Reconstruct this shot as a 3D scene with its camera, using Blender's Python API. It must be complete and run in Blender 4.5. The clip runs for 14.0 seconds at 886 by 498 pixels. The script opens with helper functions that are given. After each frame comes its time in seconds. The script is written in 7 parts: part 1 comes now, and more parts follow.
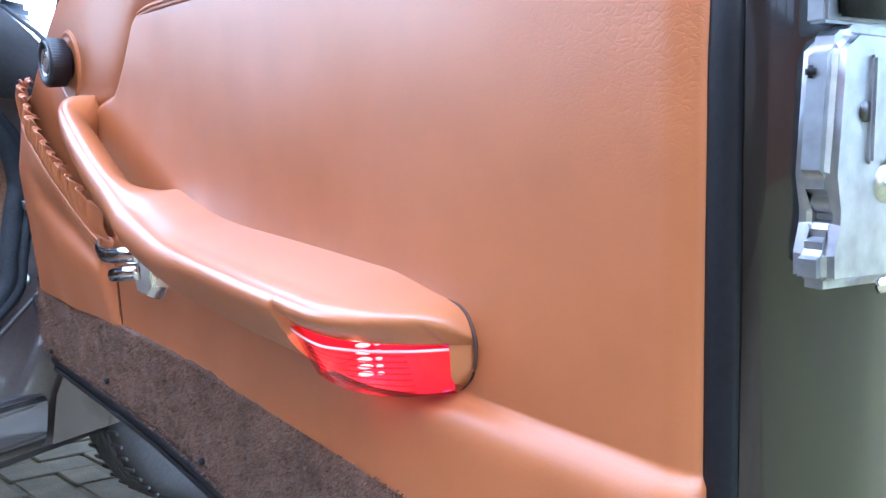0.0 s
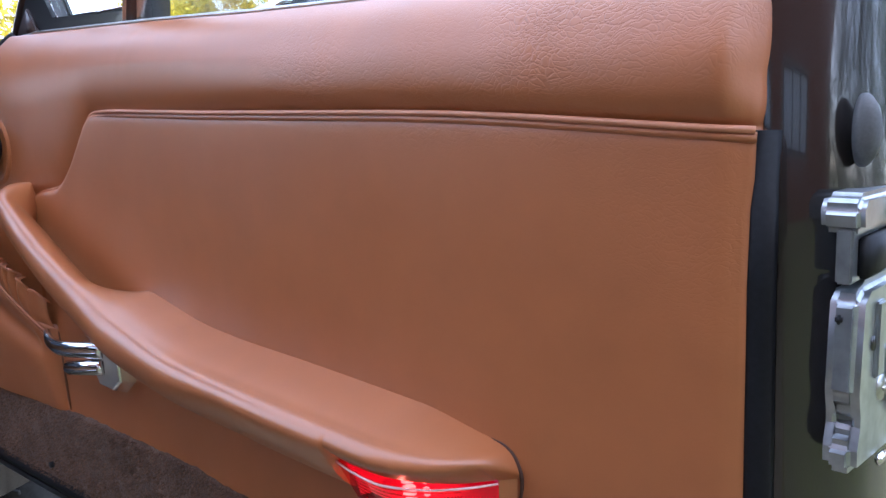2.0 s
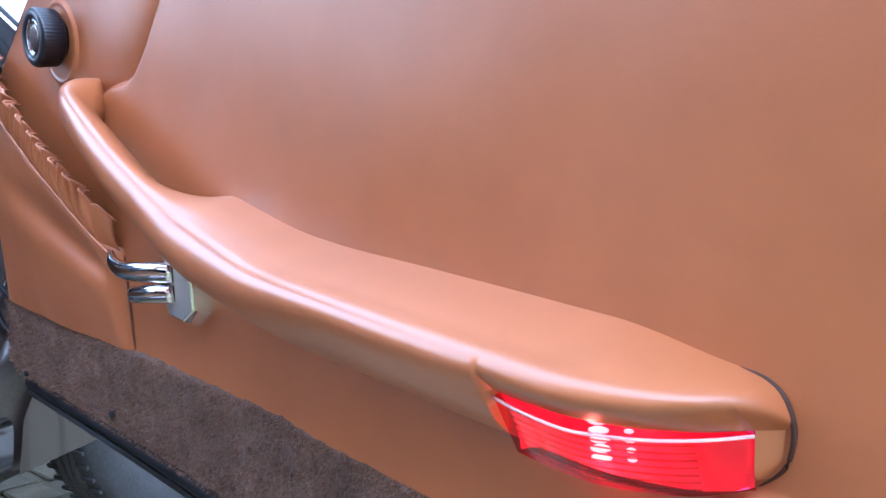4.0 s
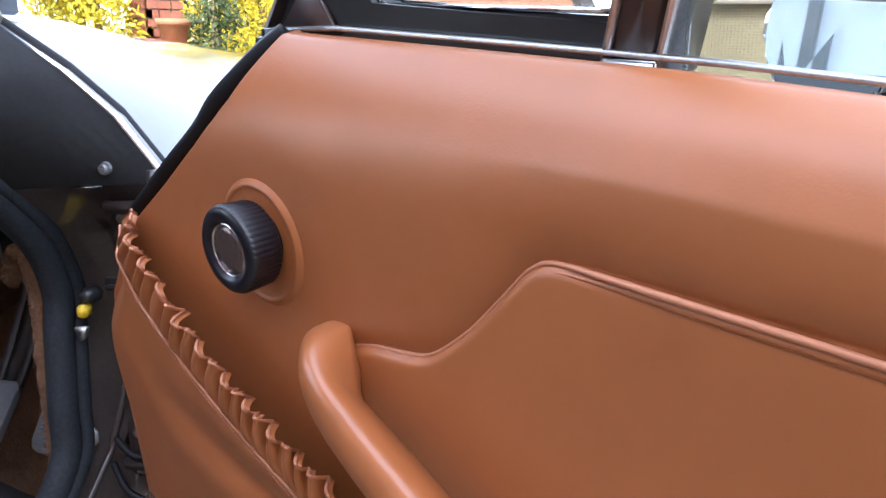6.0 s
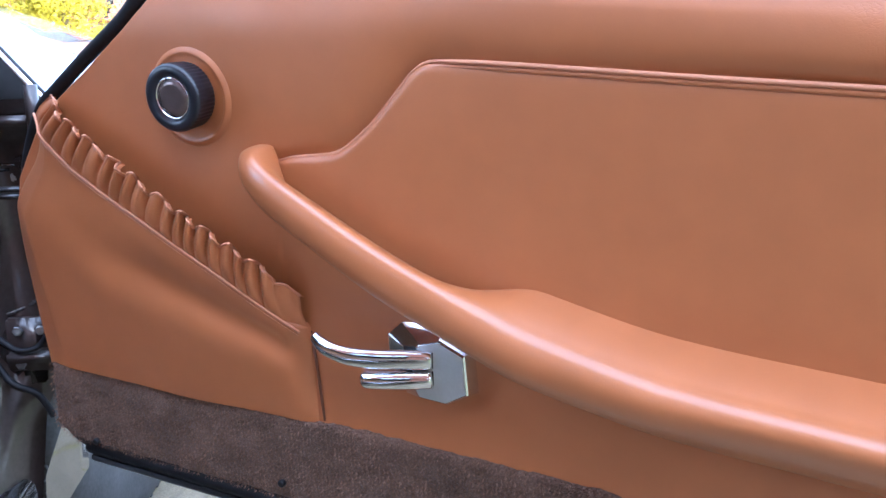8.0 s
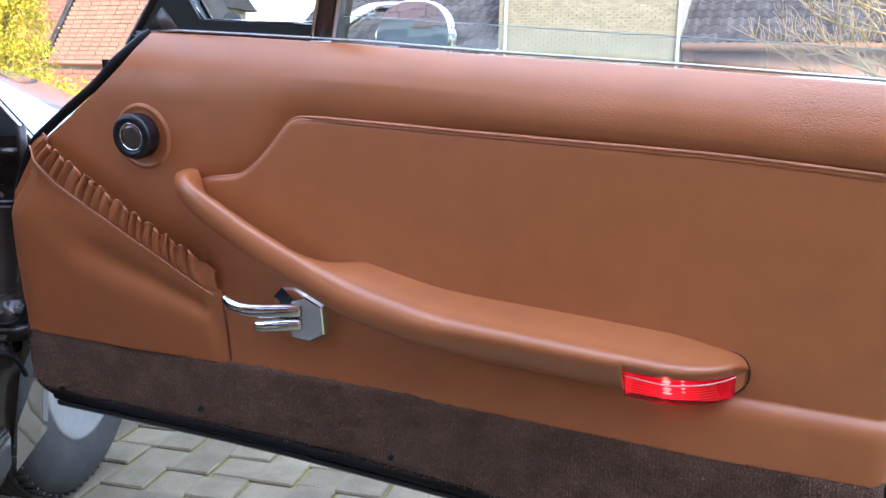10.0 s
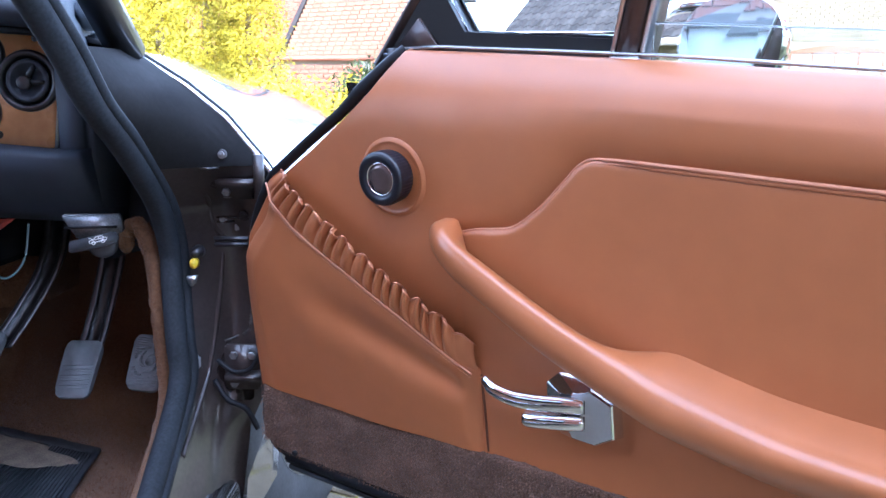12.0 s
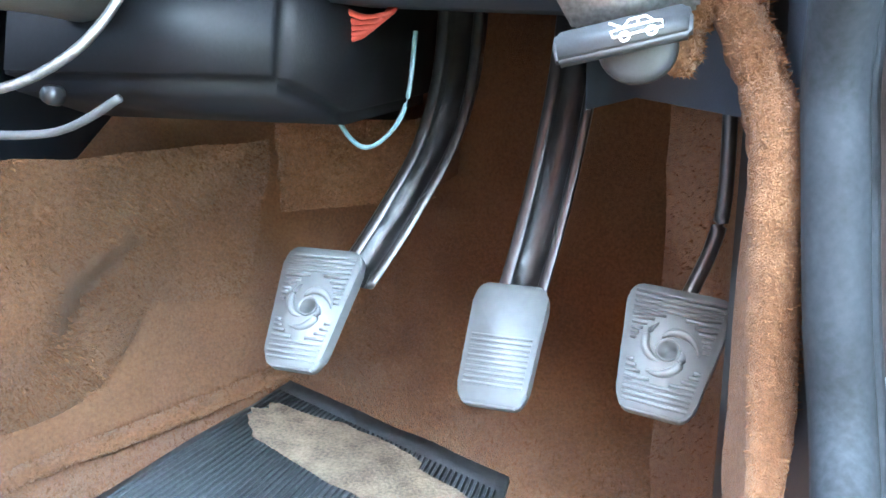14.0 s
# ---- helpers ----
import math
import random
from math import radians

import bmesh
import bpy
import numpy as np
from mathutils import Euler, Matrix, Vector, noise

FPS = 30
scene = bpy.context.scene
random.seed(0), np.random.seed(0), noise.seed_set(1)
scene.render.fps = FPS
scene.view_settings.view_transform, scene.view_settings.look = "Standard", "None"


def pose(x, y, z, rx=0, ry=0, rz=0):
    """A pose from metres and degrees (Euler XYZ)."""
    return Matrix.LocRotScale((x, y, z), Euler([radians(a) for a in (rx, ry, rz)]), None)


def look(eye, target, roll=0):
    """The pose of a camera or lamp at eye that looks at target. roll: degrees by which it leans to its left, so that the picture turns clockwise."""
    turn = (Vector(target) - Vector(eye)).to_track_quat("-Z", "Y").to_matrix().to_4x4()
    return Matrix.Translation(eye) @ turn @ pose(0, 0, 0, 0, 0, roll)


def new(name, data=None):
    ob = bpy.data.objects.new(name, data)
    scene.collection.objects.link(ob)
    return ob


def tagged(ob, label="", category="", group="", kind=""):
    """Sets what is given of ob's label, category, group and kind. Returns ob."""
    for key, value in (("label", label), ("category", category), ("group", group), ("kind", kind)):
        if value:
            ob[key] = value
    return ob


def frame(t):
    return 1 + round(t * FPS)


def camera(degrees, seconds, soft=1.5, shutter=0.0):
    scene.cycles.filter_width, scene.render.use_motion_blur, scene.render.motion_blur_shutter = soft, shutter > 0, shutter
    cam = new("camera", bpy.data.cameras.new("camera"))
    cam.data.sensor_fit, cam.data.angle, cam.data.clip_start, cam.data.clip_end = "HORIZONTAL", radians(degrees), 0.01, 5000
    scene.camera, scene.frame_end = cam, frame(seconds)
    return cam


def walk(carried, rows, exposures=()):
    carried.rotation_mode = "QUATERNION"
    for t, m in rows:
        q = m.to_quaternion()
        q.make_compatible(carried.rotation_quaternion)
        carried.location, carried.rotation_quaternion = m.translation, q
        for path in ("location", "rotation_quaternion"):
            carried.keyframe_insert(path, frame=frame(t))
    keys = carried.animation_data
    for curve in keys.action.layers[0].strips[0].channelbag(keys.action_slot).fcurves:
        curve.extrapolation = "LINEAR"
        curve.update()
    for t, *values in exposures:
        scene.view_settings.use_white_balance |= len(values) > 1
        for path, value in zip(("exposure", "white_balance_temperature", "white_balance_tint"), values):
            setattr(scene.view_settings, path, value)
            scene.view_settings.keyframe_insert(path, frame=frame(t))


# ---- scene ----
cam = camera(55.5, 14.0)
PATH = [
    (0, (1.280, -0.284, 0.631), (-0.309, 0.923, 0.503), 2.9),
    (0.5, (1.284, -0.300, 0.709), (-0.307, 0.906, 0.591), 2.4),
    (1, (1.263, -0.328, 0.740), (-0.256, 0.967, 0.618), 1.9),
    (1.5, (1.242, -0.367, 0.735), (-0.123, 1.088, 0.586), 1.4),
    (2, (1.247, -0.408, 0.732), (-0.092, 1.068, 0.570), 1.1),
    (2.2, (1.253, -0.410, 0.716), (-0.085, 1.065, 0.534), 0.9),
    (4.5, (1.013, -0.318, 0.645), (-0.474, 1.007, 0.461), 3.7),
    (5, (0.921, -0.337, 0.790), (-0.547, 0.993, 0.513), 4.8),
    (5.5, (0.798, -0.344, 0.876), (-0.628, 0.989, 0.439), 4.7),
    (6, (0.666, -0.321, 0.889), (-0.708, 1.045, 0.392), 1.1),
    (6.5, (0.560, -0.328, 0.887), (-0.566, 1.233, 0.344), -0.3),
    (7, (0.550, -0.399, 0.864), (-0.349, 1.319, 0.374), -0.4),
    (7.5, (0.618, -0.475, 0.802), (-0.268, 1.262, 0.356), 0.3),
    (8, (0.736, -0.585, 0.802), (-0.144, 1.148, 0.331), 0.2),
    (8.5, (0.821, -0.718, 0.779), (-0.024, 1.038, 0.331), 0.4),
    (9, (0.922, -0.834, 0.792), (0.146, 0.966, 0.394), 1.3),
    (9.2, (0.964, -0.873, 0.802), (0.202, 0.937, 0.424), 1.4),
    (11.3, (0.993, -0.868, 0.857), (0.192, 0.929, 0.498), 2.4),
    (11.5, (0.936, -0.813, 0.873), (0.097, 0.964, 0.500), 2.1),
    (12, (0.788, -0.699, 0.859), (-0.400, 0.860, 0.462), 0.4),
    (12.2, (0.718, -0.643, 0.873), (-0.661, 0.740, 0.442), -0.8),
    (12.5, (0.613, -0.589, 0.866), (-0.911, 0.634, 0.438), -1.4),
    (12.6, (0.584, -0.579, 0.860), (-0.959, 0.619, 0.432), -1.7),
    (12.8, (0.493, -0.542, 0.848), (-1.116, 0.554, 0.391), -2.0),
    (13, (0.417, -0.520, 0.826), (-1.220, 0.520, 0.336), -1.9),
    (13.5, (0.205, -0.436, 0.750), (-1.475, 0.492, 0.188), -2.1),
    (14, (0.023, -0.391, 0.658), (-1.581, 0.651, 0.072), -1.3),
]
EXPOSURES = [(0, 3.36, 4980, 10), (0.5, 2.54, 5150, 10), (1, 1.79, 5530, 14), (2, 2.06, 5330, 14), (4.5, 3.15, 4830, 10), (5, 2.85, 5180, 10), (5.5, 2.85, 6030, 10), (6, 2.40, 5840, 13), (6.5, 2.40, 5890, 13), (7, 2.15, 5590, 13), (7.5, 2.40, 5320, 14), (8, 2.95, 4970, 10), (8.5, 3.05, 4820, 10), (9, 2.38, 5250, 10), (9.2, 2.20, 5250, 10), (11.3, 2.25, 5200, 10), (12, 2.80, 4870, 14), (12.5, 3.25, 5070, 8), (13, 4.54, 5190, -2), (13.5, 5.50, 4800, -6), (14, 5.60, 5300, -6)]
walk(cam, [(t, look(eye, target, roll)) for t, eye, target, roll in PATH], EXPOSURES)

# ---- light ----
SUN_DIR = Vector((0.45, -0.72, 0.55)).normalized()
world = bpy.data.worlds.new("sky")
scene.world = world
world.use_nodes = True
_n = world.node_tree.nodes
_sky = _n.new("ShaderNodeTexSky")
_sky.sky_type, _sky.sun_disc = "NISHITA", False
_sky.sun_elevation = math.asin(SUN_DIR.z)
_sky.sun_rotation = math.atan2(SUN_DIR.x, SUN_DIR.y)
_sky.dust_density = 2.0
_n["Background"].inputs[1].default_value = 0.15
_haze = _n.new("ShaderNodeMix")  # thin bright cloud over the blue
_haze.data_type, _haze.blend_type = "RGBA", "ADD"
_haze.inputs["Factor"].default_value, _haze.inputs["B"].default_value = 1.0, (3.35, 3.25, 3.15, 1)
world.node_tree.links.new(_sky.outputs[0], _haze.inputs["A"])
world.node_tree.links.new(_haze.outputs["Result"], _n["Background"].inputs[0])
sun = new("sun", bpy.data.lights.new("sun", "SUN"))
sun.data.energy, sun.data.angle, sun.data.color = 1.3, radians(0.6), (1.0, 0.95, 0.87)
sun.matrix_world = look(SUN_DIR * 30, (0, 0, 0))


# ---- materials ----
def material(name, colour, rough=0.5, metal=0.0, vary=0.15, scale=8.0, fine=120.0, bump=0.1, bump_scale=None, dist=0.001,
             coat=0.0, spec=0.5, colour2=None, island=0.0, rnd=0.0):
    """A surface with large stains and fine grain in colour, roughness and relief."""
    m = bpy.data.materials.new(name)
    m.use_nodes = True
    nt = m.node_tree
    b = nt.nodes["Principled BSDF"]
    b.inputs["Roughness"].default_value, b.inputs["Metallic"].default_value = rough, metal
    b.inputs["Coat Weight"].default_value, b.inputs["Coat Roughness"].default_value = coat, 0.05
    b.inputs["Specular IOR Level"].default_value = spec
    co = nt.nodes.new("ShaderNodeTexCoord")
    n1, n2 = nt.nodes.new("ShaderNodeTexNoise"), nt.nodes.new("ShaderNodeTexNoise")
    for n, s in ((n1, scale), (n2, fine)):
        n.inputs["Scale"].default_value, n.inputs["Detail"].default_value = s, 4
        nt.links.new(co.outputs["Object"], n.inputs["Vector"])
    mix = nt.nodes.new("ShaderNodeMix")
    mix.data_type = "RGBA"
    c2 = colour2 or tuple(max(0.0, c * (1 - 1.6 * vary)) for c in colour)
    mix.inputs["A"].default_value, mix.inputs["B"].default_value = (*colour, 1), (*c2, 1)
    add = nt.nodes.new("ShaderNodeMath")
    add.operation = "ADD"
    nt.links.new(n1.outputs["Fac"], add.inputs[0])
    nt.links.new(n2.outputs["Fac"], add.inputs[1])
    rng = nt.nodes.new("ShaderNodeMapRange")
    rng.inputs["From Min"].default_value, rng.inputs["From Max"].default_value = 0.7, 1.3
    nt.links.new(add.outputs[0], rng.inputs["Value"])
    nt.links.new(rng.outputs[0], mix.inputs["Factor"])
    out = mix.outputs["Result"]
    if island or rnd:
        src = nt.nodes.new("ShaderNodeNewGeometry") if island else nt.nodes.new("ShaderNodeObjectInfo")
        o = src.outputs["Random Per Island"] if island else src.outputs["Random"]
        r2 = nt.nodes.new("ShaderNodeMapRange")
        k = island or rnd
        r2.inputs["To Min"].default_value, r2.inputs["To Max"].default_value = 1 - k, 1 + k
        nt.links.new(o, r2.inputs["Value"])
        mul = nt.nodes.new("ShaderNodeVectorMath")
        mul.operation = "SCALE"
        nt.links.new(out, mul.inputs[0])
        nt.links.new(r2.outputs[0], mul.inputs["Scale"])
        out = mul.outputs[0]
    nt.links.new(out, b.inputs["Base Color"])
    rr = nt.nodes.new("ShaderNodeMapRange")
    rr.inputs["To Min"].default_value, rr.inputs["To Max"].default_value = rough * 0.85, min(1, rough * 1.15)
    nt.links.new(n1.outputs["Fac"], rr.inputs["Value"])
    nt.links.new(rr.outputs[0], b.inputs["Roughness"])
    if bump:
        n3 = nt.nodes.new("ShaderNodeTexNoise")
        n3.inputs["Scale"].default_value, n3.inputs["Detail"].default_value = bump_scale or fine, 6
        nt.links.new(co.outputs["Object"], n3.inputs["Vector"])
        bp = nt.nodes.new("ShaderNodeBump")
        bp.inputs["Strength"].default_value, bp.inputs["Distance"].default_value = bump, dist
        nt.links.new(n3.outputs["Fac"], bp.inputs["Height"])
        nt.links.new(bp.outputs[0], b.inputs["Normal"])
    return m


def leather(name, colour, creases, gloss=0.40, coat=0.38):
    """Tan vinyl leather: a fine pebble grain, and creases in patches."""
    m = material(name, colour, 0.42, 0, 0.085, 3.2, 24, 0, spec=0.5, coat=coat)
    nt = m.node_tree
    b = nt.nodes["Principled BSDF"]
    b.inputs["Coat Roughness"].default_value = gloss
    co = nt.nodes["Texture Coordinate"]
    v = nt.nodes.new("ShaderNodeTexVoronoi")
    v.feature, v.inputs["Scale"].default_value = "DISTANCE_TO_EDGE", 420
    nt.links.new(co.outputs["Object"], v.inputs["Vector"])
    warp = nt.nodes.new("ShaderNodeTexNoise")
    warp.inputs["Scale"].default_value, warp.inputs["Detail"].default_value = 26, 3
    nt.links.new(co.outputs["Object"], warp.inputs["Vector"])
    vm = nt.nodes.new("ShaderNodeVectorMath")
    vm.operation = "MULTIPLY_ADD"
    vm.inputs[1].default_value = (0.035, 0.035, 0.035)
    nt.links.new(warp.outputs["Color"], vm.inputs[0])
    nt.links.new(co.outputs["Object"], vm.inputs[2])
    st = nt.nodes.new("ShaderNodeMapping")
    st.inputs["Scale"].default_value = (0.55, 1, 1.25)
    nt.links.new(vm.outputs[0], st.inputs["Vector"])
    c = nt.nodes.new("ShaderNodeTexVoronoi")
    c.feature, c.inputs["Scale"].default_value = "DISTANCE_TO_EDGE", 290
    nt.links.new(st.outputs[0], c.inputs["Vector"])
    cr = nt.nodes.new("ShaderNodeMapRange")
    cr.inputs["From Max"].default_value = 0.14
    nt.links.new(c.outputs["Distance"], cr.inputs["Value"])
    pn = nt.nodes.new("ShaderNodeTexNoise")
    pn.inputs["Scale"].default_value, pn.inputs["Detail"].default_value = 5.5, 2
    nt.links.new(co.outputs["Object"], pn.inputs["Vector"])
    pr = nt.nodes.new("ShaderNodeMapRange")
    pr.inputs["From Min"].default_value, pr.inputs["From Max"].default_value, pr.inputs["To Max"].default_value = 0.36, 0.62, creases
    nt.links.new(pn.outputs["Fac"], pr.inputs["Value"])
    sx = nt.nodes.new("ShaderNodeSeparateXYZ")
    nt.links.new(co.outputs["Object"], sx.inputs[0])
    up = nt.nodes.new("ShaderNodeMapRange")
    up.inputs["From Min"].default_value, up.inputs["From Max"].default_value, up.inputs["To Min"].default_value = 0.755, 0.80, 0.03
    nt.links.new(sx.outputs["Z"], up.inputs["Value"])
    along = nt.nodes.new("ShaderNodeMapRange")  # the creases deepen towards the latch end
    along.inputs["From Min"].default_value, along.inputs["From Max"].default_value, along.inputs["To Min"].default_value = 0.62, 1.0, 0.10
    nt.links.new(sx.outputs["X"], along.inputs["Value"])
    worn, worn2 = nt.nodes.new("ShaderNodeMath"), nt.nodes.new("ShaderNodeMath")
    worn.operation = worn2.operation = "MULTIPLY"
    nt.links.new(pr.outputs[0], worn2.inputs[0])
    nt.links.new(along.outputs[0], worn2.inputs[1])
    rear = nt.nodes.new("ShaderNodeMapRange")  # and reach down the panel's rear edge
    rear.inputs["From Min"].default_value, rear.inputs["From Max"].default_value, rear.inputs["To Max"].default_value = 0.98, 1.09, 0.45
    nt.links.new(sx.outputs["X"], rear.inputs["Value"])
    high, down, where = nt.nodes.new("ShaderNodeMapRange"), nt.nodes.new("ShaderNodeMath"), nt.nodes.new("ShaderNodeMath")
    high.inputs["From Min"].default_value, high.inputs["From Max"].default_value = 0.64, 0.77
    nt.links.new(sx.outputs["Z"], high.inputs["Value"])
    down.operation, where.operation = "MULTIPLY", "MAXIMUM"
    nt.links.new(rear.outputs[0], down.inputs[0])
    nt.links.new(high.outputs[0], down.inputs[1])
    nt.links.new(up.outputs[0], where.inputs[0])
    nt.links.new(down.outputs[0], where.inputs[1])
    nt.links.new(worn2.outputs[0], worn.inputs[0])
    nt.links.new(where.outputs[0], worn.inputs[1])
    b1, b2 = nt.nodes.new("ShaderNodeBump"), nt.nodes.new("ShaderNodeBump")
    b1.inputs["Strength"].default_value, b1.inputs["Distance"].default_value = 0.10, 0.0005
    b2.inputs["Distance"].default_value = 0.0010
    nt.links.new(v.outputs["Distance"], b1.inputs["Height"])
    nt.links.new(cr.outputs[0], b2.inputs["Height"])
    nt.links.new(worn.outputs[0], b2.inputs["Strength"])
    nt.links.new(b1.outputs[0], b2.inputs["Normal"])
    nt.links.new(b2.outputs[0], b.inputs["Normal"])
    return m


def glass(name, colour=(1, 1, 1), rough=0.0, gloss=0.08):
    """A thin pane: mostly see-through, with a weak mirror over it."""
    m = bpy.data.materials.new(name)
    m.use_nodes = True
    nt = m.node_tree
    nt.nodes.remove(nt.nodes["Principled BSDF"])
    t, g, mx, lw, fr = (nt.nodes.new("ShaderNode" + k) for k in ("BsdfTransparent", "BsdfGlossy", "MixShader", "LayerWeight", "MapRange"))
    t.inputs[0].default_value = (*colour, 1)
    g.inputs["Roughness"].default_value = rough
    pw = nt.nodes.new("ShaderNodeMath")
    pw.operation, pw.inputs[1].default_value = "POWER", 4.0
    nt.links.new(lw.outputs["Facing"], pw.inputs[0])
    fr.inputs["To Min"].default_value, fr.inputs["To Max"].default_value = 0.04, 0.7
    nt.links.new(pw.outputs[0], fr.inputs["Value"])
    nt.links.new(fr.outputs[0], mx.inputs[0])
    nt.links.new(t.outputs[0], mx.inputs[1])
    nt.links.new(g.outputs[0], mx.inputs[2])
    nt.links.new(mx.outputs[0], nt.nodes["Material Output"].inputs[0])
    return m


def glow(name, colour, strength):
    m = material(name, colour, 0.4, 0, 0.05, bump=0)
    b = m.node_tree.nodes["Principled BSDF"]
    b.inputs["Emission Color"].default_value, b.inputs["Emission Strength"].default_value = (*colour, 1), strength
    return m


TAN = leather("tan_leather", (0.372, 0.124, 0.038), 0.62)
TAN_SMOOTH = leather("tan_leather_smooth", (0.372, 0.124, 0.038), 0.06)
TAN_ARM = leather("polished_tan_leather", (0.372, 0.124, 0.038), 0.04, 0.20, 0.55)
PIPING = material("leather_piping", (0.50, 0.21, 0.11), 0.42, 0, 0.1, 20, 300, 0.1, dist=0.0004)
KNOB = material("gloss_black_plastic", (0.007, 0.008, 0.013), 0.32, 0, 0.15, 30, 400, 0.05, dist=0.0003)
THREAD = material("thread", (0.48, 0.22, 0.12), 0.8, 0, 0.2, 90, 900, 0.3, dist=0.0004)
CARPET_DOOR = material("door_carpet", (0.165, 0.098, 0.066), 0.95, 0, 0.3, 25, 500, 1.0, 420, 0.004, spec=0.1, colour2=(0.075, 0.044, 0.030))
CARPET_FLOOR = material("floor_carpet", (0.220, 0.114, 0.055), 0.95, 0, 0.3, 7, 260, 1.0, 900, 0.0025, spec=0.1, colour2=(0.115, 0.056, 0.027))
NAP_DOOR = material("door_carpet_fibre", (0.175, 0.105, 0.072), 0.95, 0, 0.3, 25, 300, 0, spec=0.1, island=0.55)
NAP_FLOOR = material("floor_carpet_fibre", (0.210, 0.107, 0.052), 0.95, 0, 0.3, 7, 120, 0, spec=0.1, colour2=(0.12, 0.060, 0.030), island=0.22)
for m in (CARPET_DOOR, CARPET_FLOOR):
    m.node_tree.nodes["Principled BSDF"].inputs["Sheen Weight"].default_value = 0.12
PAINT = material("brown_paint", (0.013, 0.010, 0.009), 0.25, 0, 0.1, 6, 700, 0.02, dist=0.0003, coat=1.0)
PAINT_DULL = material("dull_brown_paint", (0.020, 0.016, 0.015), 0.45, 0, 0.25, 18, 200, 0.15, dist=0.0006, coat=0.12, spec=0.18)
BLACK_VINYL = material("scuttle_black", (0.011, 0.010, 0.010), 0.7, 0, 0.3, 14, 160, 0.15, dist=0.0008, spec=0.15)
FRAME_BROWN = material("frame_brown_paint", (0.055, 0.036, 0.031), 0.4, 0, 0.2, 14, 200, 0.1, dist=0.0004, coat=0.3)
PILLAR_PAINT = material("pillar_paint", (0.042, 0.031, 0.028), 0.4, 0, 0.3, 14, 160, 0.12, dist=0.0008, coat=0.6, spec=0.4)
BLACK_PAINT = material("black_paint", (0.010, 0.010, 0.012), 0.35, 0, 0.2, 10, 300, 0.08, dist=0.0005, coat=0.4)
RUBBER = material("black_rubber", (0.009, 0.010, 0.013), 0.55, 0, 0.3, 15, 300, 0.25, dist=0.0006, spec=0.25)
SEAL = material("door_seal_rubber", (0.026, 0.030, 0.036), 0.7, 0, 0.35, 14, 250, 0.25, dist=0.0008, spec=0.2)
PLASTIC = material("black_plastic", (0.016, 0.017, 0.021), 0.33, 0, 0.2, 30, 500, 0.12, dist=0.0003)
# black vinyl; the bluish lift of lens flare is put into its colour
DASH = material("veiled_dash_vinyl", (0.034, 0.043, 0.060), 0.55, 0, 0.2, 12, 900, 0.3, dist=0.0005, spec=0.3)
GREY_PLASTIC = material("grey_black_plastic", (0.105, 0.110, 0.115), 0.55, 0, 0.2, 20, 700, 0.2, dist=0.0004)
CHROME = material("chrome", (0.82, 0.83, 0.85), 0.07, 1, 0.06, 20, 200, 0.02, dist=0.0003)
SATIN = material("satin_nickel", (0.62, 0.64, 0.63), 0.38, 0.75, 0.06, 20, 300, 0.05, dist=0.0002)
BRUSHED = material("brushed_metal", (0.55, 0.55, 0.54), 0.32, 1, 0.2, 40, 500, 0.1, dist=0.0003)
ZINC = material("zinc_plate", (0.44, 0.47, 0.50), 0.33, 0.85, 0.24, 25, 120, 0.10, dist=0.0006)
STEEL = material("worn_steel", (0.35, 0.36, 0.37), 0.42, 0.8, 0.35, 30, 250, 0.25, dist=0.0005)
DARK_METAL = material("dark_metal", (0.060, 0.061, 0.065), 0.30, 0.6, 0.2, 12, 100, 0.03, dist=0.0005)
LEVER_GREY = material("lever_plastic", (0.045, 0.047, 0.052), 0.45, 0, 0.2, 30, 400, 0.1, dist=0.0003)
PEDAL = material("pedal_rubber", (0.128, 0.136, 0.142), 0.45, 0, 0.14, 14, 120, 0.05, dist=0.0006)
MAT_RUBBER = material("mat_rubber", (0.062, 0.070, 0.080), 0.5, 0, 0.35, 9, 200, 0.4, dist=0.001)
MAT_WORN = material("worn_mat_patch", (0.24, 0.19, 0.135), 0.9, 0, 0.45, 40, 300, 0.6, dist=0.001)
WOOD = material("walnut_veneer", (0.74, 0.40, 0.19), 0.28, 0, 0.25, 14, 60, 0.03, dist=0.0003, coat=1.0, colour2=(0.60, 0.29, 0.12))
DIAL = material("dial_black", (0.026, 0.028, 0.032), 0.5, 0, 0.2, 20, 200, 0)
WHITE = material("dial_white", (0.75, 0.75, 0.73), 0.5, 0, 0.05, 20, 200, 0)
ORANGE = material("dial_orange", (0.6, 0.2, 0.03), 0.5, 0, 0.1, 20, 200, 0)
YELLOW = material("yellow_plastic", (0.75, 0.52, 0.02), 0.4, 0, 0.1, 60, 300, 0.05)
RED_LENS = glass("red_lens", (0.80, 0.06, 0.12), 0.05)
RED_RIB = glass("red_rib", (0.80, 0.25, 0.25), 0.12)
RED_BACK = glow("lamp_housing", (0.8, 0.02, 0.17), 0.06)
BULB_BARS = glow("bulb", (1.0, 0.68, 0.30), 1.9)
AMBER = glow("amber_lamp", (1.0, 0.36, 0.07), 0.055)
GLASS = glass("clear_glass", (0.93, 0.96, 0.95))
MIRROR = material("mirror_glass", (0.85, 0.86, 0.86), 0.02, 1, 0.02, 5, 50, 0)
TYRE = material("tyre_rubber", (0.050, 0.050, 0.050), 0.7, 0, 0.3, 14, 160, 0.3, dist=0.001)
RIM = material("silver_rim", (0.45, 0.46, 0.47), 0.35, 0.5, 0.15, 20, 200, 0.05)
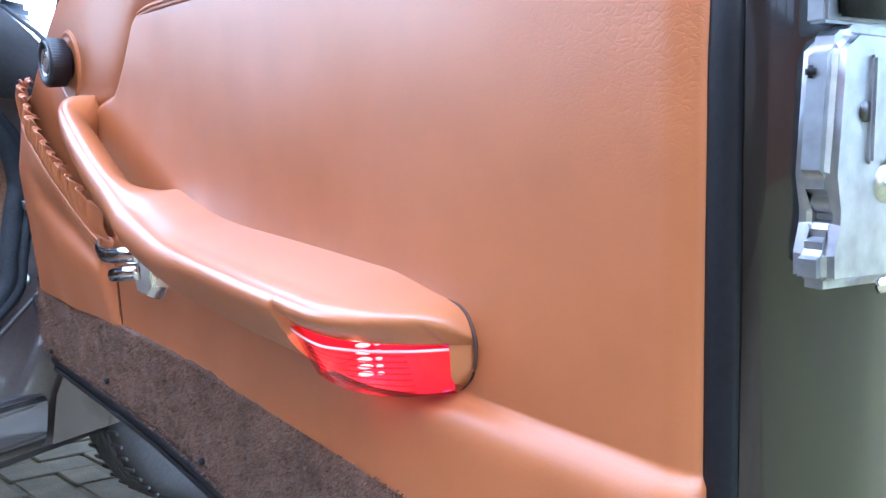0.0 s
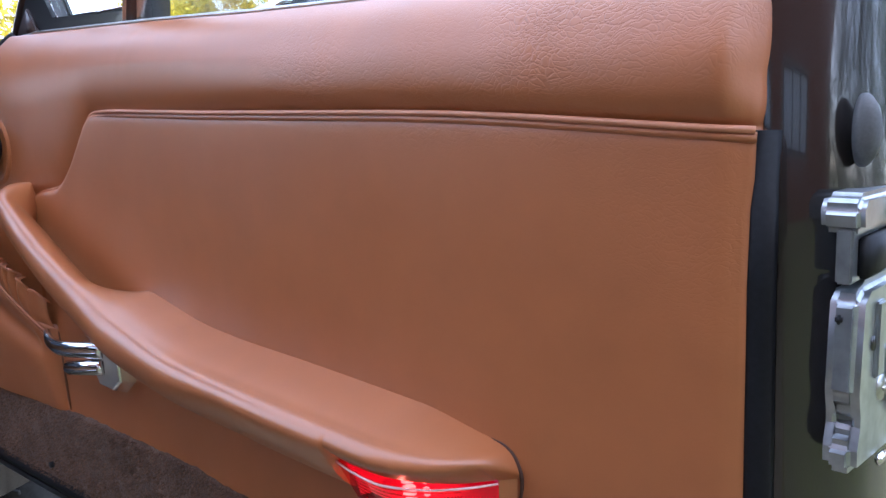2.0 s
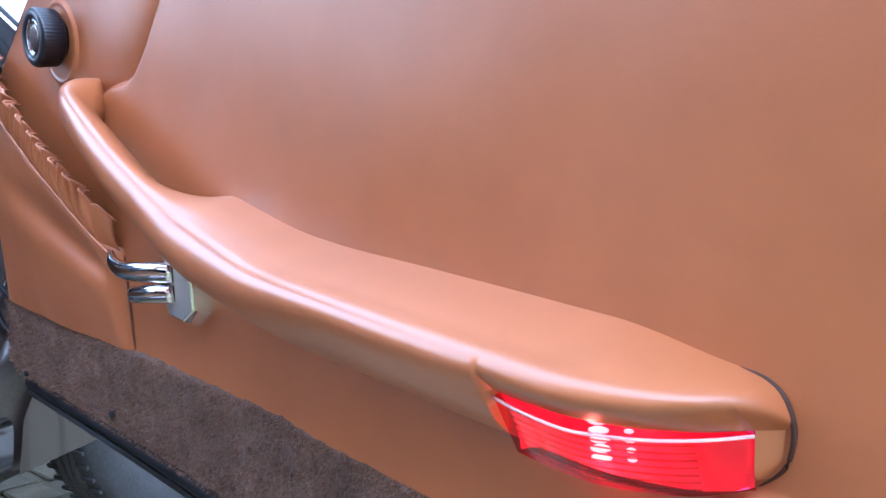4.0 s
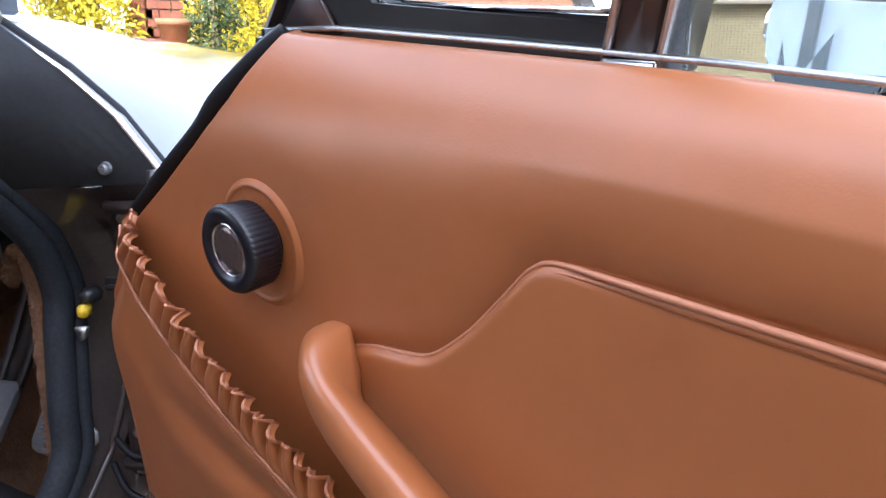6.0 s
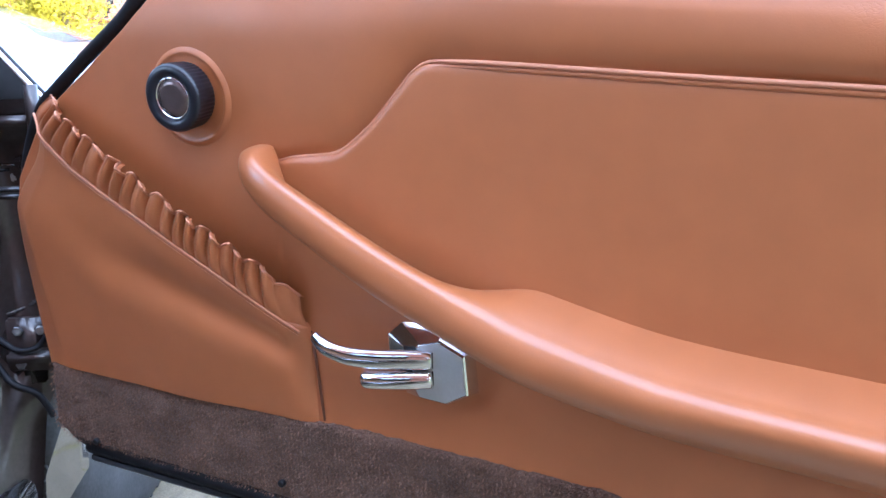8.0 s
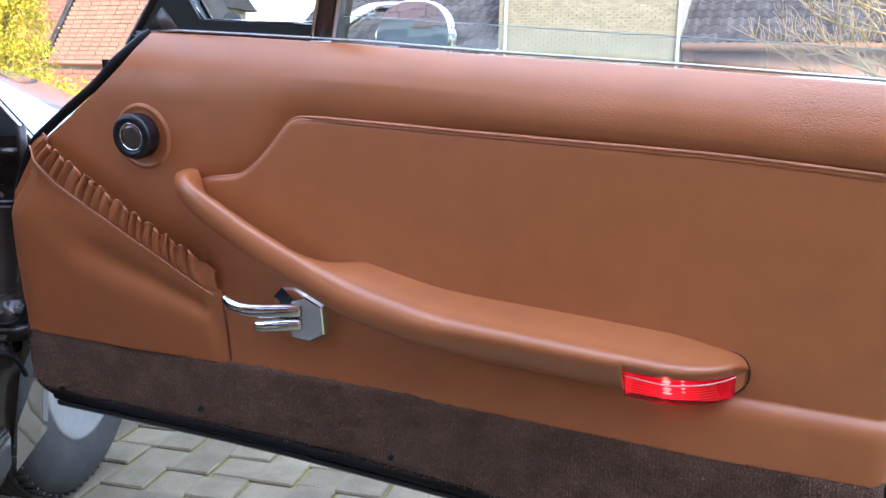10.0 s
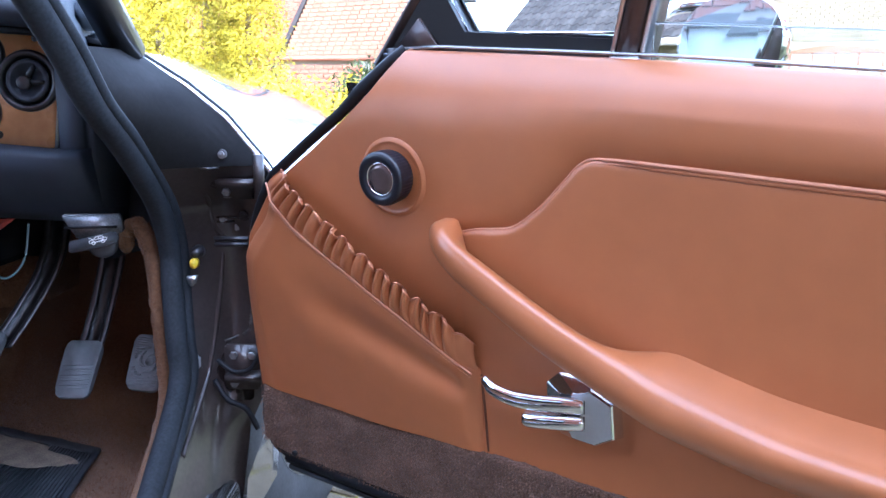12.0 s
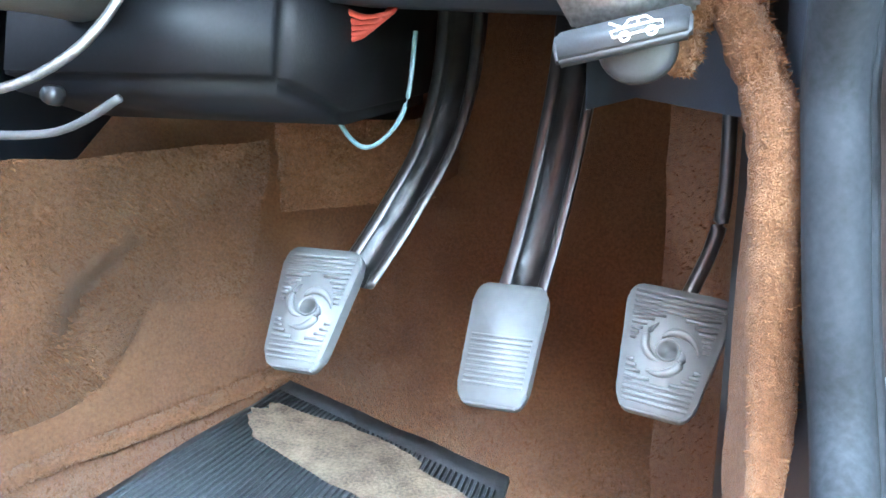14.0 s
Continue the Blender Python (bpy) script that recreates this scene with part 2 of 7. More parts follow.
PAVER = material("paver", (0.265, 0.215, 0.140), 0.9, 0, 0.25, 14, 260, 0.8, 300, 0.003, spec=0.2, colour2=(0.150, 0.125, 0.082), rnd=0.16)
PAVER_FAR = material("paver_far", (0.265, 0.215, 0.140), 0.9, 0, 0.25, 14, 260, 0.8, 300, 0.003, spec=0.2, colour2=(0.150, 0.125, 0.082), island=0.16)
JOINT = material("mossy_joint", (0.22, 0.19, 0.02), 0.95, 0, 0.4, 7, 90, 0.8, dist=0.004, colour2=(0.11, 0.09, 0.05))
GROUND = material("garden_ground", (0.21, 0.22, 0.06), 0.95, 0, 0.3, 0.9, 18, 0.6, dist=0.02, colour2=(0.17, 0.15, 0.09))
BRICK_RED = material("red_brick", (0.36, 0.13, 0.075), 0.9, 0, 0.25, 3, 40, 0.5, dist=0.004, rnd=0.18)
BRICK_PINK = material("pink_brick", (0.32, 0.15, 0.085), 0.9, 0, 0.2, 3, 40, 0.5, dist=0.004)
BRICK_YEL = material("yellow_brick", (0.215, 0.180, 0.112), 0.9, 0, 0.2, 3, 40, 0.5, dist=0.004, island=0.12)
MORTAR = material("mortar", (0.32, 0.28, 0.23), 0.95, 0, 0.2, 6, 80, 0.5, dist=0.003)
TILE = material("roof_tile", (0.068, 0.060, 0.058), 0.9, 0, 0.3, 4, 60, 0.4, dist=0.004, island=0.3, spec=0.15)
FRAME_WOOD = material("brown_window_wood", (0.24, 0.115, 0.058), 0.5, 0, 0.2, 6, 90, 0.2)
FRAME_DARK = material("dark_window_wood", (0.03, 0.028, 0.025), 0.4, 0, 0.2, 6, 90, 0.2)
CURTAIN = material("white_curtain", (0.72, 0.74, 0.78), 0.9, 0, 0.1, 8, 60, 0.3)
FENCE = material("fence_board", (0.27, 0.25, 0.19), 0.9, 0, 0.3, 5, 70, 0.5, dist=0.002, island=0.2)
LEAF = material("yellow_leaf", (0.58, 0.45, 0.012), 0.7, 0, 0.3, 3, 20, 0, island=0.4, colour2=(0.36, 0.32, 0.018))
LEAF_DARK = material("green_leaf", (0.07, 0.10, 0.025), 0.6, 0, 0.35, 3, 20, 0, island=0.4)
BARK = material("bark", (0.30, 0.22, 0.12), 0.9, 0, 0.3, 6, 60, 0.6, dist=0.004)


# ---- mesh helpers ----
def part(name, bm, mat, parent=None, label="", smooth=True):
    """Links a bmesh as one mesh object under a thing or a part."""
    bmesh.ops.recalc_face_normals(bm, faces=bm.faces)
    me = bpy.data.meshes.new(name)
    bm.to_mesh(me)
    bm.free()
    for f in me.polygons:
        f.use_smooth = smooth
    me.materials.append(mat)
    ob = new(name, me)
    if parent is not None:
        ob.parent = parent
    if label:
        ob["label"] = label
    return ob


def thing(name, label, category, m=None, group="", kind=""):
    e = tagged(new(name), label, category, group, kind)
    if m is not None:
        e.matrix_basis = m
    return e


def sharp(ob, degrees=35):
    """Keeps edges hard where faces meet at more than this angle."""
    ob.data.set_sharp_from_angle(angle=radians(degrees))
    return ob


def box(bm, a, b, bevel=0.0, m=None, seg=2):
    """A box between two corners, its edges rounded."""
    c, s = [(p + q) / 2 for p, q in zip(a, b)], [abs(q - p) for p, q in zip(a, b)]
    r = bmesh.ops.create_cube(bm, size=1, matrix=(m or Matrix()) @ Matrix.Translation(c) @ Matrix.Diagonal((*s, 1)))
    if bevel:
        edges = list({e for v in r["verts"] for e in v.link_edges})
        bmesh.ops.bevel(bm, geom=edges, offset=bevel, segments=seg, affect="EDGES", clamp_overlap=True)
    return bm


def grid(bm, rows, closed_u=False, closed_v=False):
    """Skins rows of points into one surface."""
    vs = [[bm.verts.new(p) for p in r] for r in rows]
    nr, nc = len(vs), len(vs[0])
    for i in range(nr if closed_v else nr - 1):
        for j in range(nc if closed_u else nc - 1):
            bm.faces.new((vs[i][j], vs[i][(j + 1) % nc], vs[(i + 1) % nr][(j + 1) % nc], vs[(i + 1) % nr][j]))
    return vs


def lathe(bm, profile, n=48, m=None, ripple=None):
    """Turns a profile of (radius, height) about the local z axis."""
    m = m or Matrix()
    rows = []
    for k, (r, h) in enumerate(profile):
        rows.append([m @ Vector(((r + (ripple(k, i) if ripple else 0)) * math.cos(2 * math.pi * i / n),
                                 (r + (ripple(k, i) if ripple else 0)) * math.sin(2 * math.pi * i / n), h)) for i in range(n)])
    vs = grid(bm, rows, closed_u=True)
    for r in (vs[0], vs[-1]):
        bm.faces.new(r)
    return bm


def smooth_line(pts, n):
    """n points on a smooth curve through the given ones."""
    p = [Vector(q) for q in pts]
    out = []
    for k in range(n):
        t = k / (n - 1) * (len(p) - 1)
        i = min(int(t), len(p) - 2)
        f = t - i
        a, b, c, d = p[max(i - 1, 0)], p[i], p[i + 1], p[min(i + 2, len(p) - 1)]
        out.append(0.5 * ((2 * b) + (c - a) * f + (2 * a - 5 * b + 4 * c - d) * f * f + (3 * b - a - 3 * c + d) * f ** 3))
    return out


def tube(bm, pts, radius, n=10, flat=1.0, up=(0, 0, 1), caps=True):
    """A rod of round or flattened section along a line; radius may be a list."""
    pts = [Vector(p) for p in pts]
    rows = []
    for i, p in enumerate(pts):
        t = (pts[min(i + 1, len(pts) - 1)] - pts[max(i - 1, 0)]).normalized()
        u = Vector(up)
        if abs(t.dot(u)) > 0.95:
            u = Vector((1, 0, 0))
        a = t.cross(u).normalized()
        b = a.cross(t)
        r = radius[i] if isinstance(radius, (list, tuple)) else radius
        rows.append([p + a * r * math.cos(2 * math.pi * k / n) + b * r * flat * math.sin(2 * math.pi * k / n) for k in range(n)])
    vs = grid(bm, rows, closed_u=True)
    if caps:
        bm.faces.new(vs[0]), bm.faces.new(vs[-1])
    return bm


def prism(bm, outline, axis, a, b, bevel=0.0, seg=2):
    """An outline in two coordinates drawn out along the third axis from a to b."""
    def put(u, v, w):
        return {"x": (w, u, v), "y": (u, w, v), "z": (u, v, w)}[axis]
    lo = [bm.verts.new(put(u, v, a)) for u, v in outline]
    hi = [bm.verts.new(put(u, v, b)) for u, v in outline]
    fs = [bm.faces.new(lo), bm.faces.new(hi)]
    n = len(lo)
    for i in range(n):
        fs.append(bm.faces.new((lo[i], lo[(i + 1) % n], hi[(i + 1) % n], hi[i])))
    if bevel:
        bmesh.ops.bevel(bm, geom=list({e for f in fs for e in f.edges}), offset=bevel, segments=seg, affect="EDGES", clamp_overlap=True)
    return bm


def interp(x, xs, ys):
    return float(np.interp(x, xs, ys))


def step(x, a, b):
    t = min(1.0, max(0.0, (x - a) / (b - a)))
    return t * t * (3 - 2 * t)


def rounded(w, h, r, n=6, cx=0, cy=0):
    """The outline of a rounded rectangle."""
    out = []
    for k, (sx, sy) in enumerate(((1, 1), (-1, 1), (-1, -1), (1, -1))):
        for i in range(n + 1):
            a = math.pi / 2 * (k + i / n)
            out.append((cx + sx * (w / 2 - r) + r * math.cos(a), cy + sy * (h / 2 - r) + r * math.sin(a)))
    return out


# ---- the open car door; its inner face lies in its own plane y = 0 and leans in at the top ----
DOOR_POSE = pose(-0.0185, 0.0695, 0.0132, 6.56, 1.22, -0.83)
CAR_POSE = pose(-0.08, 0.06, 0, 0, 0, 36)
LEFT_Z = (0.352, 0.366, 0.385, 0.42, 0.465, 0.52, 0.58, 0.64, 0.672, 0.700, 0.733, 0.752, 0.785, 0.819, 0.850, 0.872, 0.886)
LEFT_X = (0.050, 0.010, -0.030, -0.026, -0.020, -0.024, -0.024, -0.019, -0.009, 0.011, 0.036, 0.060, 0.108, 0.154, 0.190, 0.208, 0.218)
SWEEP_AT = [(0.300, 0, 0.706), (0.320, 0, 0.7115), (0.342, 0, 0.7145), (0.358, 0, 0.7175), (0.371, 0, 0.7245), (0.393, 0, 0.743), (0.408, 0, 0.759), (0.421, 0, 0.7735),
                     (0.432, 0, 0.7850), (0.445, 0, 0.7915), (0.470, 0, 0.7930), (0.520, 0, 0.7925), (0.645, 0, 0.7890), (0.752, 0, 0.7870), (0.925, 0, 0.7830), (1.098, 0, 0.7725)]
SWEEP = smooth_line(SWEEP_AT, 130)
SWEEP_XZ = np.array([(p.x, p.z) for p in smooth_line(SWEEP_AT, 1000)])
END_X = 1.097
BOSS = (0.223, 0.757)


def top_z(x):
    return interp(x, (0.18, 0.22, 0.36, 0.5, 0.65, 0.87, 1.11), (0.876, 0.882, 0.878, 0.8735, 0.866, 0.858, 0.847))


def kick_top(x):
    return interp(x, (0, 0.4, 0.7, 1.1), (0.4665, 0.4670, 0.4730, 0.4810))


def kick_low(x):
    return interp(x, (0, 0.3, 0.7, 1.1), (0.3690, 0.3665, 0.3590, 0.3520))


def kick_y(x):
    return -0.009 - 0.009 * step(x, 0.45, 0.95)


def sweep_side(x, z):
    """The distance to the swept seam, positive above and in front of it."""
    d = math.sqrt(float(np.min((SWEEP_XZ[:, 0] - x) ** 2 + (SWEEP_XZ[:, 1] - z) ** 2)))
    if x >= 0.42:
        return d if z > interp(x, SWEEP_XZ[:, 0], SWEEP_XZ[:, 1]) else -d
    if x < 0.300:
        return d
    below = z < interp(x, SWEEP_XZ[:, 0], SWEEP_XZ[:, 1])
    return -d if below else d


ROLL = smooth_line([(0, 0.0, 0), (0.05, -0.0005, 0), (0.12, -0.0026, 0), (0.25, -0.0042, 0), (0.45, -0.0022, 0), (0.62, 0.0034, 0), (0.78, 0.0112, 0), (0.90, 0.0215, 0), (1.0, 0.036, 0)], 60)
ROLL_T, ROLL_Y = [p.x for p in ROLL], [p.y for p in ROLL]


def pad_y(x, z):
    """The slight unevenness of the padding."""
    return -0.0022 * (noise.noise((x * 6, z * 7, 3.1)) + 0.5 * noise.noise((x * 15, z * 11, 9.0)))


def card_y(x, z):
    """How far the padded card stands out (towards -y)."""
    y = 0.0
    s = sweep_side(x, z)
    rec = 0.0022 - 0.0018 * step(x, 0.42, 0.50)
    if s > 0:
        y += rec - (0.0055 + rec) * (1 - math.exp(-s / 0.013))
    elif x > 0.298:
        y += rec - (0.0040 + rec) * (1 - math.exp(s / (0.0014 + 0.0014 * step(x, 0.42, 0.50))))
    zb = interp(x, (0.0, 0.42, 0.473, 0.62, 0.752, 0.925, 1.106), (0.777, 0.790, 0.7930, 0.7895, 0.7855, 0.7795, 0.7695))
    t = (z - zb) / (top_z(x) - zb)
    if t > 0:
        r = interp(t, ROLL_T, ROLL_Y)
        k = step(x, 0.32, 0.60)
        y += k * (r if r > 0 else r * (0.05 + 0.95 * step(x, 0.45, 0.80))) + (1 - k) * 0.036 * max(0.0, (t - 0.12) / 0.88) ** 2.6
    if z < 0.540:
        y -= 0.013 * (1 - math.exp(-(0.540 - z) / 0.007)) * step(x, 0.45, 0.95)
    calm = 1 - step(math.hypot(x - BOSS[0], z - BOSS[1]), 0.045, 0.075)
    y += pad_y(x, z) * (1 - calm) + pad_y(*BOSS) * calm
    wr = 0.06 * math.exp(-((x - 0.47) / 0.07) ** 2) * step(z, 0.79, 0.84)
    y += 0.0012 * wr * math.sin(x * 210 + 14 * noise.noise((x * 9, z * 3, 1)))
    y += 0.006 * step(x, 1.076, 1.099) ** 2 + 0.016 * step(x, 1.084, 1.103) ** 1.4 * step(z, 0.768, 0.80)
    return y


door = thing("car_door", "open brown car door lined in tan leather with chrome handle", "car door", DOOR_POSE)


def build_card():
    bm = bmesh.new()
    rows, nu, nv = [], 460, 200
    for j in range(nv + 1):
        v = j / nv
        row = []
        for i in range(nu + 1):
            u = i / nu
            z0 = 0.462 + v * 0.422
            xl = interp(z0, LEFT_Z, LEFT_X) + 0.004
            x = xl + u * (END_X - 0.002 * (1 - step(z0, 0.755, 0.775)) - xl)
            z0 = kick_top(x) - 0.005
            z = z0 + v * (top_z(x) - z0)
            row.append((x, card_y(x, z), z))
        rows.append(row)
    last = rows[-1]
    for a in range(1, 9):
        t = a / 8
        rows.append([(p[0], p[1] + (0.047 - p[1]) * t, p[2] + 0.0015 * math.sin(math.pi * t) - 0.002 * t) for p in last])
    for r in rows:
        p = r[0]
        r.insert(0, (p[0] - 0.004, p[1] + 0.012, p[2] + 0.001))
        p = r[-1]
        r.append((p[0] + 0.003, p[1] + 0.006, p[2]))
        r.append((p[0] + 0.003, p[1] + 0.030, p[2]))
    grid(bm, rows)
    return part("trim_card", bm, TAN, door, "padded tan leather door card with fine creases")


build_card()

bm = bmesh.new()
tube(bm, [(p.x, 0.0010 - 0.0052 * step(p.x, 0.42, 0.50) + pad_y(p.x, p.z) + 0.006 * step(p.x, 1.076, 1.099) ** 2, p.z) for p in SWEEP],
     [0.0012 + 0.0006 * step(p.x, 0.42, 0.50) for p in SWEEP], 8)
part("piping", bm, PIPING, door, "tan piping along the swept panel seam")
bm = bmesh.new()
tube(bm, [(p.x, -0.0024 + pad_y(p.x, p.z) + 0.006 * step(p.x, 1.076, 1.099) ** 2, p.z - 0.0036) for p in SWEEP if p.x > 0.435], [0.0006 + 0.0020 * step(p.x, 0.435, 0.52) for p in SWEEP if p.x > 0.435], 10)
part("seam_fold", bm, TAN_SMOOTH, door)

# raised round boss pressed into the leather behind the winder
bm = bmesh.new()
lathe(bm, [(0.0435, -0.0012), (0.0414, 0.0004), (0.0398, 0.0016), (0.0386, 0.0024), (0.0374, 0.0026), (0.0362, 0.0020), (0.0350, 0.0016), (0.032, 0.0017), (0.020, 0.0018), (0.0001, 0.0018)],
      96, pose(BOSS[0], card_y(*BOSS), BOSS[1], 90, 0, 0))
part("winder_boss", bm, TAN_SMOOTH, door, "round leather boss with a pressed bead")

# worn hole in the padding's end
bm = bmesh.new()
lathe(bm, [(0.0001, 0.0), (0.004, 0.0), (0.0045, 0.002), (0.0035, 0.0035), (0.0001, 0.003)], 14, pose(1.0995, card_y(1.097, 0.803) + 0.008, 0.803, 90, 0, 62) @ Matrix.Diagonal((0.4, 0.6, 0.35, 1)))
part("screw_hole", bm, RUBBER, door, "torn dark screw hole")


# armrest with its grab handle, lofted along x
ARM_X = (0.270, 0.277, 0.293, 0.313, 0.356, 0.415, 0.475, 0.515, 0.535, 0.59, 0.65, 0.765, 0.880, 0.903, 0.925, 0.942, 0.953, 0.960, 0.965)
ARM_TOP = (0.706, 0.716, 0.7215, 0.717, 0.696, 0.666, 0.640, 0.6265, 0.6190, 0.6075, 0.5985, 0.5935, 0.5895, 0.5890, 0.5885, 0.5880, 0.5860, 0.581, 0.571)
ARM_LOW = (0.695, 0.687, 0.677, 0.668, 0.646, 0.612, 0.585, 0.567, 0.560, 0.548, 0.5375, 0.5325, 0.5325, 0.5335, 0.5355, 0.5395, 0.5445, 0.552, 0.562)
ARM_OUT = (0.006, 0.019, 0.036, 0.047, 0.054, 0.057, 0.058, 0.060, 0.060, 0.061, 0.062, 0.063, 0.063, 0.061, 0.055, 0.045, 0.032, 0.019, 0.006)
SECTION = [(0.0, 1.0), (0.20, 1.0), (0.40, 1.0), (0.60, 0.985), (0.76, 0.95), (0.88, 0.88), (0.96, 0.77), (1.0, 0.62), (0.985, 0.46), (0.92, 0.31), (0.80, 0.19),
           (0.63, 0.10), (0.43, 0.04), (0.22, 0.01), (0.0, -0.02)]
SECTION_LOW = [(0.0, 1.0), (0.20, 1.0), (0.40, 1.0), (0.60, 0.99), (0.76, 0.97), (0.89, 0.935), (0.97, 0.87), (1.0, 0.78), (0.965, 0.66), (0.90, 0.54), (0.80, 0.38),
               (0.66, 0.22), (0.48, 0.10), (0.25, 0.02), (0.0, -0.02)]
LAMP_X0, LAMP_X1 = 0.849, 0.953
LAMP_BACK = -0.006
LAMP_BOW = smooth_line([(0.849, -0.0510, 0), (0.870, -0.0545, 0), (0.895, -0.0545, 0), (0.921, -0.0450, 0), (0.940, -0.0300, 0), (0.953, -0.0130, 0)], 40)


def lamp_top(x):
    return interp(x, (0.849, 0.895, 0.953), (0.5640, 0.5625, 0.5650))


def lamp_low(x):
    return interp(x, (0.849, 0.90, 0.936, 0.953), (0.5330, 0.5350, 0.5380, 0.5420))


def lamp_y(x, z):
    """The face of the courtesy lamp: bowed along the arm, leaning in towards its foot."""
    top = interp(x, [p.x for p in LAMP_BOW], [p.y for p in LAMP_BOW])
    return top * (1 - 0.30 * (lamp_top(x) - z) / 0.03)


ARM_XZ = [smooth_line([(x, v, 0) for x, v in zip(ARM_X, vals)], 240) for vals in (ARM_TOP, ARM_LOW, ARM_OUT)]
ARM_XZ = [([p.x for p in c], [p.y for p in c]) for c in ARM_XZ]


def arm_at(x):
    """Top, foot and reach of the armrest, eased along its length."""
    return tuple(sum(interp(x + d, *c) for d in (-0.008, -0.004, 0, 0.004, 0.008)) / 5 if 0.29 < x < 0.93 else interp(x, *c) for c in ARM_XZ)


def arm_cut(x, zt, zl):
    """The height at which the lamp's recess begins under the armrest's crest."""
    k = step(x, 0.74, 0.845)
    return (zl + 0.45 * (zt - zl)) * (1 - k) + min(0.5675, zl + 0.8 * (zt - zl)) * k


def arm_limit(x, z, cut):
    """How far the leather may stand out round the lamp."""
    if x < LAMP_X0:
        y = -0.0515 - 0.050 * step(LAMP_X0 - x, -0.02, 0.07)
    elif x < LAMP_X1:
        y = interp(x, [p.x for p in LAMP_BOW], [p.y for p in LAMP_BOW]) + 0.0022 * math.sin(math.pi * (x - LAMP_X0) / (LAMP_X1 - LAMP_X0))
    else:
        y = -0.0135 * max(0.0, 1 - (x - LAMP_X1) / 0.013)
    return y - max(0.0, z - cut) * 1.25


def resample(pts, n):
    """n points at even steps along a bent line."""
    run = [0.0]
    for p, q in zip(pts, pts[1:]):
        run.append(run[-1] + math.hypot(q[0] - p[0], q[1] - p[1]))
    return [(interp(run[-1] * k / (n - 1), run, [p[0] for p in pts]), interp(run[-1] * k / (n - 1), run, [p[1] for p in pts])) for k in range(n)]


def build_arm():
    bm = bmesh.new()
    sec, sec_low = ([(p.x, p.y) for p in smooth_line([(a, b, 0) for a, b in pts], 60)] for pts in (SECTION, SECTION_LOW))
    rows = []
    xs = sorted(set(list(np.linspace(0.270, 0.33, 18)) + list(np.linspace(0.33, 0.80, 64)) + list(np.linspace(0.80, 0.93, 27)) + list(np.linspace(0.93, 0.965, 18)) + [0.8485, 0.8490, 0.9530, 0.9534]))
    for x in xs:
        zt, zl, d = arm_at(x)
        grab = step(x, 0.295, 0.33) * (1 - step(x, 0.45, 0.53))
        back = 0.003 - 0.021 * grab
        rise = 0.0085 * step(x, 0.505, 0.540) * (1 - step(x, 0.88, 0.955))
        cut = arm_cut(x, zt, zl)
        over, under = [], []
        flat = step(x, 0.52, 0.74)  # the grip is round, the rest slopes in under its crest
        for (a0, b0), (a1, b1) in zip(sec, sec_low):
            a, b = a0 + (a1 - a0) * flat, b0 + (b1 - b0) * flat
            zz = zl + (zt - zl) * b + rise * max(0.0, 1 - a / 0.72) * step(b, 0.55, 0.70)
            if grab > 0:
                zz = zz * (1 - 0.8 * grab * (1 - a) ** 2) + (zt + zl) / 2 * 0.8 * grab * (1 - a) ** 2
            y = back + (-d - back) * a + card_y(x, min(zt, 0.70)) * (1 - a)
            if x > 0.74:
                lim = arm_limit(x, zz, cut)
                y = (y + lim + math.sqrt((y - lim) ** 2 + 0.000025)) / 2 - 0.0005
            (over if zz >= cut else under).append((y, zz))
        p, q = over[-1], under[0]
        f = (p[1] - cut) / (p[1] - q[1])
        edge = (p[0] + (q[0] - p[0]) * f, cut)
        over, under = resample(over + [edge], 34), resample([edge] + under, 16)
        if 0.8488 < x < 0.9532:
            under = [(LAMP_BACK, z) for y, z in under]
        rows.append([(x, y, z) for y, z in over + under] + [(x, back, (zt + zl) / 2)])
    vs = grid(bm, rows, closed_u=True)
    bm.faces.new(vs[0]), bm.faces.new(vs[-1])
    return sharp(part("armrest", bm, TAN_ARM, door, "curved tan leather armrest and grab handle"), 78)


build_arm()
# dark line where the armrest's end meets the card
bm = bmesh.new()
tube(bm, smooth_line([(0.942, card_y(0.942, 0.588), 0.5885), (0.953, card_y(0.953, 0.586) - 0.0003, 0.5862), (0.961, card_y(0.961, 0.58) - 0.0005, 0.5795), (0.9650, card_y(0.965, 0.567) - 0.0005, 0.5670),
                      (0.9620, card_y(0.962, 0.555) - 0.0005, 0.5520), (0.952, card_y(0.952, 0.545) - 0.0005, 0.5415)], 24), [0.0003 + 0.0010 * math.sin(math.pi * k / 23) for k in range(24)], 8)
part("armrest_welt", bm, material("dark_end_line", (0.05, 0.018, 0.010), 0.7), door, "dark line behind the armrest's end")

# red courtesy lamp let into the armrest's end: lens, glowing housing, bars of bulb glow and its pale upper edge
xs = np.linspace(LAMP_X0, LAMP_X1, 36)
bm = bmesh.new()
rows = []
for x in xs:
    lo, hi = lamp_low(x), lamp_top(x)
    yt, yl = lamp_y(x, hi), lamp_y(x, lo)
    rows.append([(x, yt * 0.55 + LAMP_BACK * 0.45, hi + 0.0035), (x, yt + 0.0030, hi + 0.0012)] + [(x, lamp_y(x, hi + (lo - hi) * k / 8), hi + (lo - hi) * k / 8) for k in range(9)] + [(x, yl * 0.5 + LAMP_BACK * 0.5, lo - 0.0012)])
vs = grid(bm, rows)
lens = sharp(part("courtesy_lamp", bm, RED_LENS, door, "lit red ribbed courtesy lamp lens"), 40)
